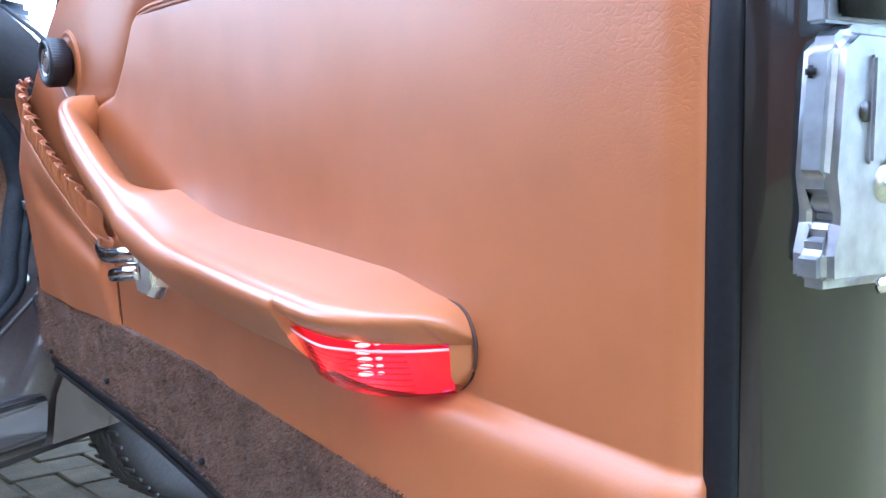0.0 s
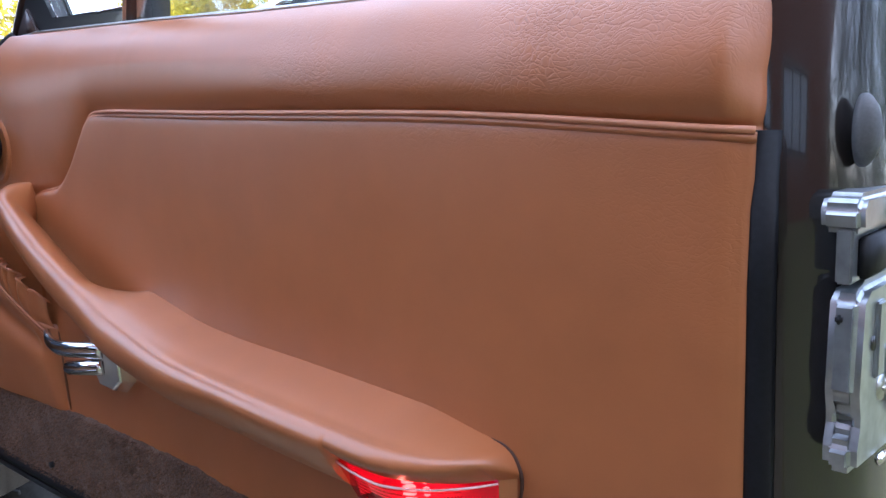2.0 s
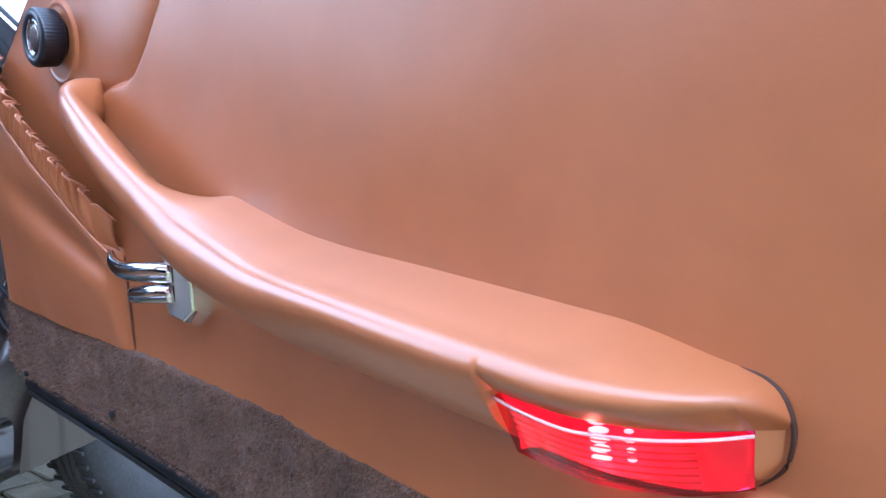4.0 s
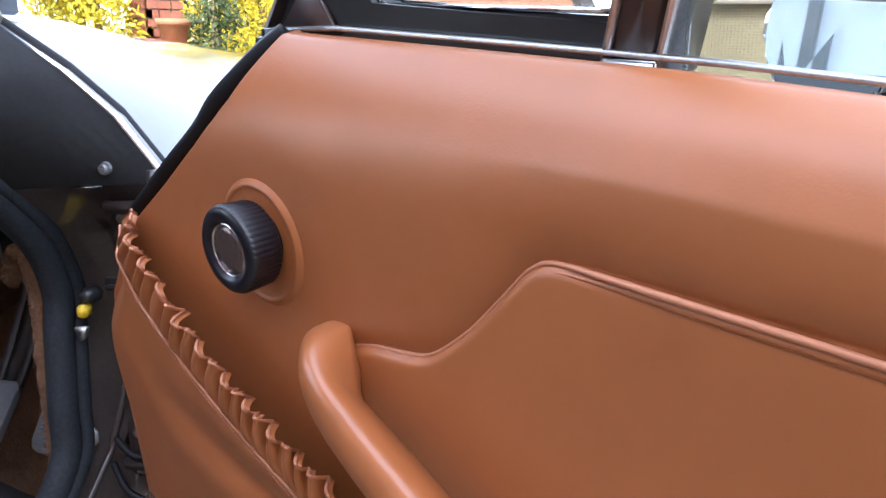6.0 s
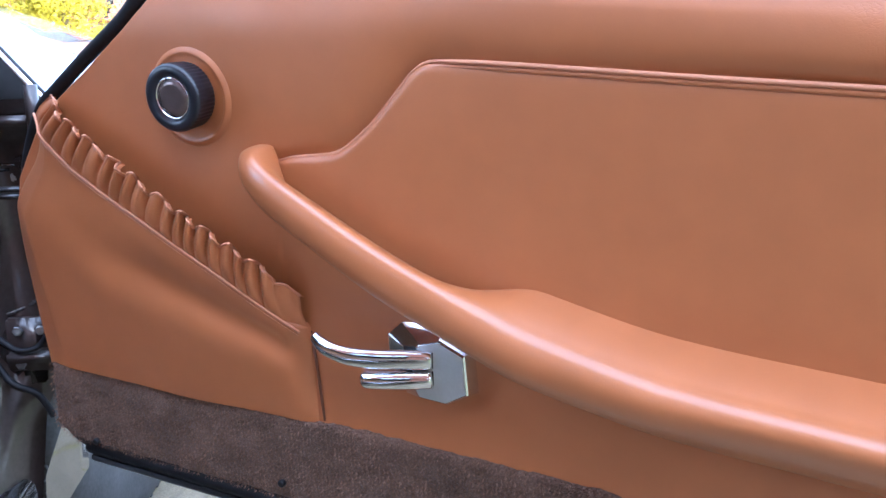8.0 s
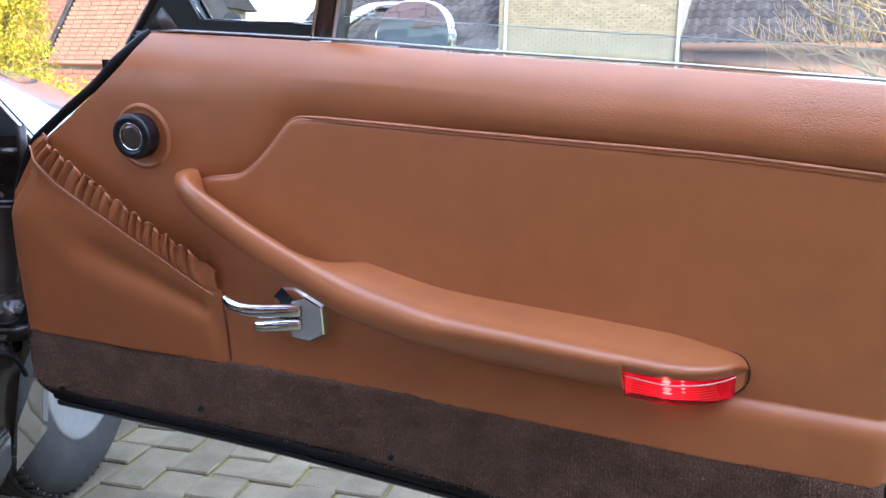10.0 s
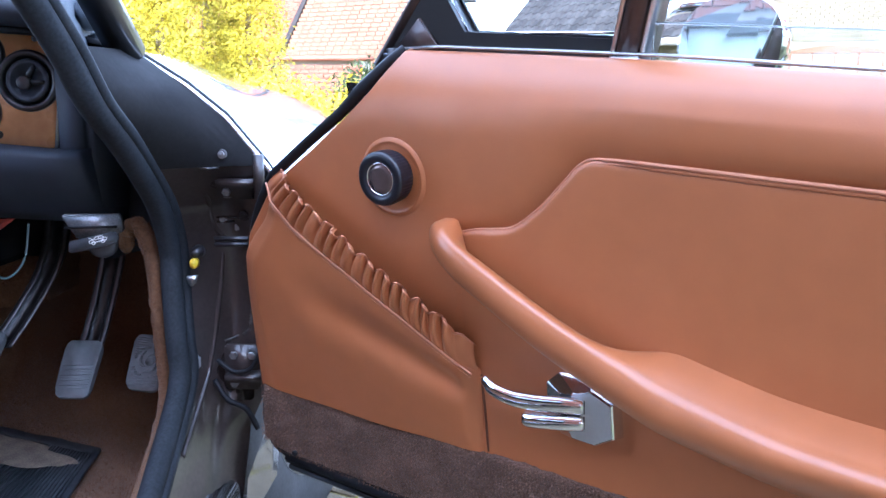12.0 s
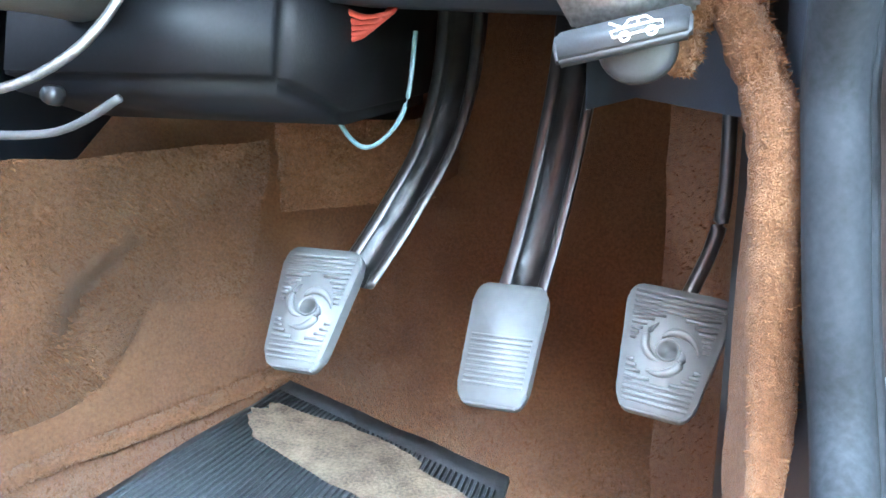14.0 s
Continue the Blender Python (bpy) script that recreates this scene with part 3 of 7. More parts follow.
lens.visible_shadow = False
bm = bmesh.new()
rows = []
for x in np.linspace(LAMP_X0 + 0.0004, LAMP_X1 - 0.0004, 60):
    end = max(0.0, 1 - min(x - LAMP_X0, LAMP_X1 - x) / 0.006) ** 2
    row = []
    for k, w in zip(range(11), (1, 0.6, 0.3, 0.12, 0.03, 0, 0.03, 0.12, 0.3, 0.6, 1)):
        z = lamp_low(x) + 0.0008 + (lamp_top(x) + 0.002 - lamp_low(x)) * k / 10
        row.append((x, (LAMP_BACK - 0.002 + lamp_y(x, lamp_low(x)) * 0.5 * w) * (1 - end) + (lamp_y(x, z) + 0.0012) * end, z))
    rows.append(row)
grid(bm, rows)
part("reflector", bm, RED_BACK, lens, "glowing red lamp housing")
# glowing discs imitate the bulb's glints as the ribbed lens breaks them up
for x0, count, r in ((0.887, 6, 0.0046), (0.9035, 5, 0.0021)):
    bm = bmesh.new()
    for k in range(count):
        lathe(bm, [(0.0001, -0.0006), (r * 0.8, -0.0005), (r, 0.0), (r * 0.8, 0.0005), (0.0001, 0.0006)], 14, Matrix.Translation((x0 + 0.0007 * k, -0.026, 0.5605 - 0.0040 * k)))
    part("bulb", bm, BULB_BARS, lens, "glowing bars standing in for the lamp's light seen through its ribs")
bm = bmesh.new()
for k in range(7):
    f = (k + 0.8) / 7.6
    tube(bm, [(x, lamp_y(x, lamp_low(x) + f * (lamp_top(x) - lamp_low(x))) + 0.0008, lamp_low(x) + f * (lamp_top(x) - lamp_low(x))) for x in np.linspace(0.858, 0.938, 24)], 0.0004, 6)
tagged(part("lens_rib", bm, RED_RIB, lens, "moulded red ribs"), kind="stuff").visible_shadow = False
bm = bmesh.new()
tube(bm, [(x, lamp_y(x, lamp_top(x)) - 0.0003, lamp_top(x)) for x in xs], 0.0008, 8)
part("lens_edge", bm, material("pink_lens_edge", (0.95, 0.62, 0.66), 0.15), lens)


bulb = new("courtesy_bulb", bpy.data.lights.new("courtesy_bulb", "POINT"))
bulb.data.energy, bulb.data.color, bulb.data.shadow_soft_size = 0.0035, (1.0, 0.16, 0.09), 0.002
bulb.location = (0.889, -0.0380, 0.5440)
bulb.parent = lens

# map pocket with its gathered, elasticated mouth
SEAM = [(0.036, 0.733), (0.097, 0.692), (0.178, 0.652), (0.246, 0.612), (0.322, 0.560)]
RUFF = [(0.068, 0.752), (0.112, 0.729), (0.156, 0.705), (0.237, 0.656), (0.304, 0.614), (0.320, 0.592)]


def seam_at(t):
    xs, zs = [p[0] for p in SEAM], [p[1] for p in SEAM]
    x = xs[0] + t * (xs[-1] - xs[0])
    return x, interp(x, xs, zs)


def ruff_at(t):
    xs, zs = [p[0] for p in RUFF], [p[1] for p in RUFF]
    x = xs[0] + t * (xs[-1] - xs[0])
    return x, interp(x, xs, zs)


def pocket_out(t):
    return -0.012 - 0.020 * math.sin(math.pi * min(1, t * 0.95 + 0.03)) ** 0.8


def build_pocket():
    bm = bmesh.new()
    rows = []
    for i in range(71):
        t = i / 70
        sx, sz = seam_at(t)
        row = []
        for j in range(41):
            v = j / 40
            z = sz + (0.4635 - sz) * v
            xl = interp(z, LEFT_Z, LEFT_X)
            blend = step(v, 0, 0.35)
            x = sx * (1 - blend) + (xl + (0.322 - xl) * t) * blend
            edge = min(1.0, t / 0.10) ** 0.5 * min(1, (1 - t) / 0.05 + 0.1) ** 0.5
            y = (pocket_out(t) * (1 - 0.75 * v ** 1.4) - 0.003) * edge - 0.001
            y -= 0.0035 * math.exp(-((t - 0.42 - 0.10 * v) / 0.13) ** 2) * v * 2.2 * (1 - v)
            y -= 0.002 * noise.noise((x * 12, z * 12, 5))
            y += 0.008 * step(t, 0.15, 0.60) * (1 - step(t, 0.90, 1.0)) * math.exp(-((v - 0.27) / 0.12) ** 2)
            row.append((x, y, z))
        rows.append(row)
    for r in rows:
        p = r[0]
        r.insert(0, (p[0], p[1] + 0.006, p[2] + 0.002))
    rows.insert(0, [(p[0] - 0.001, p[1] + 0.016, p[2]) for p in rows[0]])
    rows.append([(p[0] + 0.001, p[1] + 0.006, p[2]) for p in rows[-1]])
    grid(bm, rows)
    return part("map_pocket", bm, TAN_SMOOTH, door, "tan leather map pocket with gathered mouth")


pocket = build_pocket()


def ruff_fold(t):
    """The gathered folds: uneven waves along the mouth."""
    ph = 2 * math.pi * (22 * t + 0.3 * math.sin(9 * t) + 0.10 * math.sin(31 * t) + 0.3 * noise.noise((t * 8, 0.3, 1.7)))
    return 2.2 * abs(math.sin(ph / 2)) ** 0.75 - 1.3, math.cos(ph * 0.5 + 0.7)


def build_ruff():
    bm = bmesh.new()
    rows = []
    edge_pts = []
    for i in range(241):
        t = i / 240
        s, r = seam_at(t), ruff_at(t)
        n1, n2 = ruff_fold(t)
        amp = 0.0078 * (0.75 + 0.9 * noise.noise((t * 12, 4, 2))) * min(1, t / 0.06 + 0.15) * min(1, (1 - t) / 0.05 + 0.1)
        row = []
        base = (pocket_out(t) * min(1.0, t / 0.10 + 0.2) - 0.004) * min(1.0, (1 - t) / 0.08 + 0.35)
        for j in range(17):
            w = j / 16
            x, z = s[0] + (r[0] - s[0]) * w, s[1] + (r[1] - s[1]) * w
            y = base * (1 - 0.10 * w) - 0.006 * w - 0.003 * math.sin(math.pi * w)
            y -= amp * n1 * (0.25 + 0.75 * w) * min(1, w * 5)
            end = min(1.0, (1 - t) / 0.08)
            q = (0.0030 * n2 * w + 0.0035 * n1 * w * w) * end
            row.append((x + q * 0.5 + 0.003 * n1 * w * end, y, z + q))
        edge_pts.append(row[-1])
        rows.append(row + [(row[-1][0] + 0.001, row[-1][1] + 0.004, row[-1][2] - 0.003)])
    grid(bm, rows)
    part("gathered_mouth", bm, TAN_SMOOTH, pocket, "gathered leather ruffle along the pocket mouth")
    bm = bmesh.new()
    tube(bm, edge_pts, 0.0012, 6)
    part("mouth_hem", bm, PIPING, pocket, "turned leather hem")
    bm = bmesh.new()
    tube(bm, [(seam_at(i / 80)[0], pocket_out(i / 80) * min(1.0, i / 8 + 0.2) - 0.0055, seam_at(i / 80)[1] + 0.0015) for i in range(81)], 0.0012, 6)
    part("seam_piping", bm, PIPING, pocket)
    bm = bmesh.new()
    for i in range(95):
        t0, t1 = (i + 0.15) / 95, (i + 0.72) / 95
        a, b = seam_at(t0), seam_at(t1)
        ya, yb = (pocket_out(t) * min(1.0, t / 0.10 + 0.2) - 0.0062 for t in (t0, t1))
        tube(bm, [(a[0], ya, a[1] - 0.0022), (b[0], yb, b[1] - 0.0022)], 0.00032, 5)
    part("stitching", bm, THREAD, pocket, "pale thread stitches")


build_ruff()
# gap behind the mouth
bm = bmesh.new()
tube(bm, [(0.3225, -0.0035, 0.556), (0.326, -0.0045, 0.52), (0.328, -0.0045, 0.48), (0.328, -0.003, 0.466)], 0.0013, 6)
part("pocket_seam", bm, material("dark_leather_seam", (0.12, 0.04, 0.018), 0.7), pocket, "dark seam beside the pocket")


# carpeted kick strip
def build_kick():
    bm = bmesh.new()
    rows = []
    for i in range(241):
        x0 = i / 240
        row = []
        for j in range(27):
            v = j / 26
            z = kick_low(x0 * 1.1) + v * (kick_top(x0 * 1.1) - kick_low(x0 * 1.1))
            xl = interp(z, LEFT_Z, LEFT_X) + 0.002
            x = xl + (1.097 - xl) * x0
            y = kick_y(x) - 0.0018 * noise.noise((x * 55, z * 55, 0)) - 0.0016 * noise.noise((x * 160, z * 160, 4))
            e = min(v, 1 - v, x0 * 9, (1 - x0) * 9)
            y += 0.008 * (1 - min(1, e * 9)) ** 2
            row.append((x, y, z + (0.0012 * noise.noise((x * 90, 2, 0)) if j in (0, 26) else 0)))
        rows.append(row)
    grid(bm, rows)
    return part("kick_carpet", bm, CARPET_DOOR, door, "dark brown carpet strip along the door's foot")


kick = build_kick()
bm = bmesh.new()
rnd = random.Random(5)
for k in range(30000):
    x = round(rnd.uniform(-0.04, 1.10) / 0.0042) * 0.0042 + rnd.uniform(-0.0009, 0.0009)
    z = rnd.uniform(kick_low(x) + 0.003, kick_top(x) - 0.0025)
    if x < interp(z, LEFT_Z, LEFT_X) + 0.006:
        continue
    a, l, w = rnd.uniform(0, 6.28), rnd.uniform(0.0018, 0.0034), 0.00055
    dx, dz = math.cos(a), math.sin(a)
    kb = kick_y(x)
    t = Vector((x + dx * l * 0.6, kb - 0.0005 - l * 0.8, z + dz * l * 0.5 - 0.001))
    bm.faces.new((bm.verts.new((x - dz * w, kb, z + dx * w)), bm.verts.new((x + dz * w, kb, z - dx * w)), bm.verts.new(t)))
tagged(part("carpet_nap", bm, NAP_DOOR, kick, smooth=False), kind="stuff")
for x, z in ((0.037, 0.379), (0.278, 0.390), (0.564, 0.380), (0.843, 0.386), (1.03, 0.388)):
    bm = bmesh.new()
    lathe(bm, [(0.0001, 0.0002), (0.0026, 0.0004), (0.0036, 0.0), (0.0038, -0.004)], 14, pose(x, kick_y(x) - 0.0045, z, 90))
    part("fixing_stud", bm, RUBBER, kick)

# pressed shell behind the card
bm = bmesh.new()
out = [(-0.045, 0.012), (0.12, 0.012), (0.22, 0.012), (0.32, 0.012), (0.42, 0.012), (0.55, 0.012), (1.099, 0.010), (1.103, 0.006), (1.109, 0.006), (1.124, 0.013), (1.137, 0.026), (1.142, 0.040), (1.148, 0.125), (1.140, 0.138), (0.55, 0.138), (0.42, 0.138), (0.25, 0.136), (-0.02, 0.130), (-0.06, 0.10), (-0.066, 0.03)]
zs = [0.345, 0.36, 0.45, 0.60, 0.72, 0.76, 0.80, 0.835, 0.846]
rows = []
for z in zs:
    row = []
    for x, y in out:
        sh = -0.010 * step(z, 0.72, 0.85)
        xx = x + (sh if x > 1.0 else 0)
        if x < 0.0:
            xx = interp(z, LEFT_Z, LEFT_X) + (x + 0.05) * 0.6 + 0.012 + 0.040 * step(z, 0.72, 0.80)
            if z > 0.84:
                xx = max(xx, 0.235)
        row.append((xx, max(y, 0.048 * step(z, 0.77, 0.80)) if x < 1.101 else y + 1.9 * max(0.0, z - 0.74) ** 2 * max(0.0, 1 - y / 0.06), z))
    rows.append(row)
vs = grid(bm, rows, closed_u=True)
bm.faces.new(vs[0]), bm.faces.new(vs[-1])
sharp(part("door_shell", bm, PAINT, door, "glossy dark brown painted door shell"), 40)
# rolled weather strip round the card's rim
bm = bmesh.new()
tube(bm, smooth_line([(x, max(0.009, card_y(x + 0.012, z) + 0.007), z) for x, z in ((0.215, 0.8825), (0.205, 0.8730), (0.188, 0.8565), (0.172, 0.8415), (0.146, 0.819))] + [(0.098, 0.009, 0.787), (0.052, 0.009, 0.755), (0.028, 0.010, 0.737), (0.002, 0.012, 0.703), (-0.018, 0.014, 0.665), (-0.028, 0.016, 0.62),
                      (-0.032, 0.016, 0.55), (-0.028, 0.014, 0.46), (-0.034, 0.012, 0.395), (-0.020, 0.010, 0.368), (0.010, 0.008, 0.358)], 70), 0.0066, 8)
tube(bm, [(x, 0.003, kick_low(x) - 0.009) for x in (0.010, 0.1, 0.2, 0.3, 0.4, 0.5, 0.7, 0.9, 1.10)], 0.009, 8)
tube(bm, [(1.1015, 0.0085, 0.350), (1.1015, 0.0060, 0.50), (1.1010, 0.0050, 0.62), (1.1000, 0.0050, 0.70), (1.0995, 0.008, 0.772)], [0.0082] * 5, 10, flat=0.45, up=(0, 1, 0))
part("weather_strip", bm, RUBBER, door, "black rubber weather strip")
bm = bmesh.new()
rows = [[(x, y, kick_low(x) - d) for y, d in ((-0.004, 0.017), (0.06, 0.017), (0.06, 0.025), (-0.002, 0.026), (-0.005, 0.022))] for x in (0.015, 0.1, 0.2, 0.3, 0.4, 0.6, 0.85, 1.112)]
vs = grid(bm, rows, closed_u=True)
bm.faces.new(vs[0]), bm.faces.new(vs[-1])
sharp(part("bottom_flange", bm, BLACK_PAINT, door, "black lower door flange"), 40)
# chrome strip behind the padded top
bm = bmesh.new()
tube(bm, [(x, 0.0470, top_z(x) + 0.0035) for x in (0.20, 0.25, 0.3, 0.36, 0.42, 0.5, 0.65, 0.87, 1.09)], 0.0030, 8, 0.6)
part("waist_strip", bm, BRUSHED, door, "thin chrome waist strip")

# latch on the door's end face
bm = bmesh.new()
prism(bm, [(0.000, 0.615), (0.060, 0.611), (0.068, 0.622), (0.066, 0.690), (0.060, 0.699), (0.012, 0.700), (0.002, 0.694), (-0.001, 0.650), (0.010, 0.643), (0.010, 0.633), (-0.001, 0.629)],
      "x", 1.1405, 1.155, 0.004, 3)
prism(bm, [(0.002, 0.722), (0.072, 0.720), (0.075, 0.728), (0.072, 0.737), (0.006, 0.739), (0.000, 0.733)], "x", 1.136, 1.154, 0.003, 3)
box(bm, (1.143, 0.002, 0.700), (1.150, 0.060, 0.724), 0.001)
tube(bm, [(1.1560, 0.030, 0.668), (1.1562, 0.042, 0.640), (1.1562, 0.050, 0.632)], 0.0022, 6)
box(bm, (1.154, 0.020, 0.655), (1.157, 0.030, 0.690), 0.001)
latch = sharp(part("door_latch", bm, ZINC, door, "zinc plated door latch with cross-head screws"))
for a, b in (((1.150, 0.008, 0.702), (1.1545, 0.050, 0.720)), ((1.1445, -0.0009, 0.683), (1.1475, 0.004, 0.687))):
    bm = bmesh.new()
    box(bm, a, b, 0.001)
    part("latch_mouth", bm, RUBBER, latch)
bm = bmesh.new()
prism(bm, [(0.044, 0.702), (0.052, 0.702), (0.060, 0.718), (0.049, 0.7195)], "x", 1.151, 1.157, 0.001)
part("claw", bm, STEEL, latch)
for y, z in ((0.033, 0.648), (0.042, 0.728), (0.058, 0.678)):
    bm = bmesh.new()
    m = pose(1.1548, y, z, 0, 90, 0)
    lathe(bm, [(0.0001, 0.0022), (0.004, 0.0020), (0.0062, 0.0012), (0.007, 0.0), (0.007, -0.002)], 20, m)
    box(bm, (-0.0008, -0.004, 0.0016), (0.0008, 0.004, 0.0026), 0, m)
    box(bm, (-0.004, -0.0008, 0.0016), (0.004, 0.0008, 0.0026), 0, m)
    part("latch_screw", bm, BRUSHED, latch)
for y, z in ((0.057, 0.621), (0.018, 0.672)):
    bm = bmesh.new()
    lathe(bm, [(0.0001, 0.0006), (0.0034, 0.0006), (0.0036, -0.002)], 14, pose(1.1552, y, z, 0, 90, 0))
    part("latch_hole", bm, BLACK_PAINT, latch)
for y in (0.030, 0.050):
    bm = bmesh.new()
    box(bm, (1.1545, y, 0.6105), (1.1575, y + 0.010, 0.6155), 0.0008)
    part("latch_tab", bm, CHROME, latch)
bm = bmesh.new()
lathe(bm, [(0.0001, 0.009), (0.006, 0.0085), (0.0105, 0.006), (0.0135, 0.002), (0.0145, 0.0), (0.0145, -0.004)], 28, pose(1.1462, 0.0255, 0.764, 0, 0, -18) @ pose(0, 0, 0, 0, 90, 0) @ Matrix.Diagonal((1.1, 0.42, 0.7, 1)))
buffer_pad = part("rubber_buffer", bm, GREY_PLASTIC, door, "oval grey-black rubber door buffer")

for ob in [latch, *latch.children, buffer_pad]:
    ob.data.transform(Matrix.Translation((-0.0075, -0.004, 0.007)))

# window winder knob
bm = bmesh.new()
km = pose(0.229, -0.003, 0.761, 90, 0, 0) @ Matrix.Diagonal((1, 1, 0.78, 1))
lathe(bm, [(0.0190, -0.006), (0.0190, 0.009), (0.0252, 0.0105), (0.0266, 0.0125), (0.0272, 0.024), (0.0277, 0.034), (0.0272, 0.0375), (0.0254, 0.0392), (0.0215, 0.0395), (0.0185, 0.0385), (0.0175, 0.0362), (0.0001, 0.0358)],
      144, km, lambda k, i: (0.0006 if i % 3 == 0 else -0.0003) if k in (3, 4, 5) else 0)
knob = part("winder_knob", bm, KNOB, door, "black ribbed round window winder knob")
bm = bmesh.new()
lathe(bm, [(0.0158, 0.0362), (0.0160, 0.0372), (0.0166, 0.0376), (0.0173, 0.0370), (0.0174, 0.0360)], 48, km)
part("chrome_ring", bm, CHROME, knob)
bm = bmesh.new()
lathe(bm, [(0.0001, 0.0366), (0.010, 0.0368), (0.0159, 0.0366), (0.0159, 0.0358)], 40, km)
part("knob_cap", bm, material("smoked_cap", (0.16, 0.12, 0.11), 0.16, 0.6), knob, "smoked glossy cap")
bm = bmesh.new()
lathe(bm, [(0.0180, -0.003), (0.0180, 0.0), (0.0174, 0.002), (0.0120, 0.003)], 40, km)
part("escutcheon", bm, PLASTIC, knob)

# chrome release handle: a hexagonal block with a satin face and two levers in its slots
FACE = [(0.4515, 0.5725), (0.474, 0.5625), (0.4765, 0.528), (0.457, 0.5155), (0.432, 0.5165), (0.424, 0.530), (0.426, 0.556), (0.433, 0.5665)]
FOOT = [(0.450, 0.579), (0.476, 0.5655), (0.479, 0.525), (0.457, 0.509), (0.412, 0.510), (0.398, 0.538), (0.396, 0.562), (0.410, 0.576)]
bm = bmesh.new()
rows = [[(x, y, z) for x, z in FOOT] for y in (0.002, -0.007)] + [[(x, -0.0205, z) for x, z in FACE]]
fc = (sum(p[0] for p in FACE) / 8, sum(p[1] for p in FACE) / 8)
rows.append([(fc[0] + (x - fc[0]) * 0.96, -0.0218, fc[1] + (z - fc[1]) * 0.96) for x, z in FACE])
vs = grid(bm, rows, closed_u=True)
bm.faces.new(vs[0]), bm.faces.new(vs[-1])
handle = sharp(part("release_handle", bm, CHROME, door, "chrome interior door handle with lock lever"), 12)
bm = bmesh.new()
prism(bm, [(fc[0] + (x - fc[0]) * 0.93, fc[1] + (z - fc[1]) * 0.93) for x, z in FACE], "y", -0.0215, -0.0224)
part("satin_face", bm, SATIN, handle, "satin metal face plate", False)
for z0, z1 in ((0.5465, 0.5625), (0.5305, 0.5455)):
    bm = bmesh.new()
    box(bm, (0.420, -0.0228, z0), (0.4475, -0.0205, z1), 0.0008)
    part("slot", bm, BLACK_PAINT, handle)
bm = bmesh.new()
lv = smooth_line([(0.446, -0.023, 0.5545), (0.425, -0.029, 0.5540), (0.400, -0.033, 0.5515), (0.375, -0.034, 0.5500), (0.354, -0.032, 0.5520), (0.342, -0.029, 0.5560), (0.335, -0.026, 0.5610)], 30)
tube(bm, lv, [interp(i, (0, 3, 12, 22, 27, 29), (0.0078, 0.0088, 0.0086, 0.0078, 0.0054, 0.0016)) for i in range(30)], 16, 0.60, (0, 1, 0))
part("pull_lever", bm, CHROME, handle, "curved chrome pull lever")
bm = bmesh.new()
tube(bm, smooth_line([(0.446, -0.023, 0.5375), (0.425, -0.029, 0.5355), (0.400, -0.031, 0.5315), (0.386, -0.030, 0.5290)], 14), [0.0078] * 3 + [0.0082] * 9 + [0.0082, 0.0076], 16, 0.80, (0, 1, 0))
part("lock_lever", bm, CHROME, handle, "short chrome lock lever")

for ob in (handle, *handle.children):
    ob.data.transform(Matrix.Translation((0.003, 0.003, 0.004)))

# quarter light and its frame
bm = bmesh.new()
prism(bm, [(0.165, 0.866), (0.436, 0.864), (0.442, 0.894), (0.276, 0.896), (0.2545, 0.932), (0.285, 0.985), (0.352, 1.090), (0.483, 1.112), (0.488, 1.132), (0.335, 1.118), (0.245, 0.968)], "y", 0.052, 0.078, 0.003)
qf = sharp(part("quarter_light", bm, BLACK_PAINT, door, "black framed quarter light window"), 40)
bm = bmesh.new()
prism(bm, [(0.190, 0.881), (0.250, 0.8805), (0.224, 0.914)], "y", 0.0485, 0.053, 0.001)
part("corner_panel", bm, FRAME_BROWN, qf, "brown painted corner panel")
bm = bmesh.new()
tube(bm, [(0.163, 0.055, 0.864), (0.243, 0.055, 0.962), (0.322, 0.055, 1.10)], 0.0068, 8)
part("front_bar", bm, FRAME_BROWN, qf, "brown painted front bar")
LEAN = 0.22
bm = bmesh.new()
prism(bm, [(0.4385, 0.868), (0.4635, 0.868), (0.4635 + LEAN * 0.267, 1.135), (0.4385 + LEAN * 0.267, 1.135)], "y", 0.046, 0.079, 0.003)
part("channel_post", bm, FRAME_BROWN, qf, "brown painted channel post")
for x0 in (0.4355, 0.4635):
    bm = bmesh.new()
    prism(bm, [(x0, 0.868), (x0 + 0.003, 0.868), (x0 + 0.003 + LEAN * 0.267, 1.135), (x0 + LEAN * 0.267, 1.135)], "y", 0.0445, 0.0795, 0.001)
    part("channel_edge", bm, BRUSHED, qf, "bright metal channel edge")
bm = bmesh.new()
prism(bm, [(0.437, 0.866), (0.4655, 0.866), (0.4675, 0.8765), (0.4390, 0.8765)], "y", 0.0425, 0.046, 0.001)
part("channel_foot", bm, BRUSHED, qf, "bright metal foot of the post")
bm = bmesh.new()
prism(bm, [(0.276, 0.894), (0.440, 0.893), (0.484, 1.116), (0.355, 1.098), (0.256, 0.934)], "y", 0.064, 0.067)
p = part("pane", bm, GLASS, qf, smooth=False)
p.visible_shadow = False
bm = bmesh.new()
tube(bm, [(0.279, 0.0575, 0.8975), (0.436, 0.0575, 0.8960)], 0.0016, 6)
tube(bm, [(0.279, 0.0575, 0.8975), (0.2585, 0.0575, 0.932), (0.352, 0.0575, 1.094)], 0.0016, 6)
part("pane_edge", bm, CHROME, qf)
bm = bmesh.new()
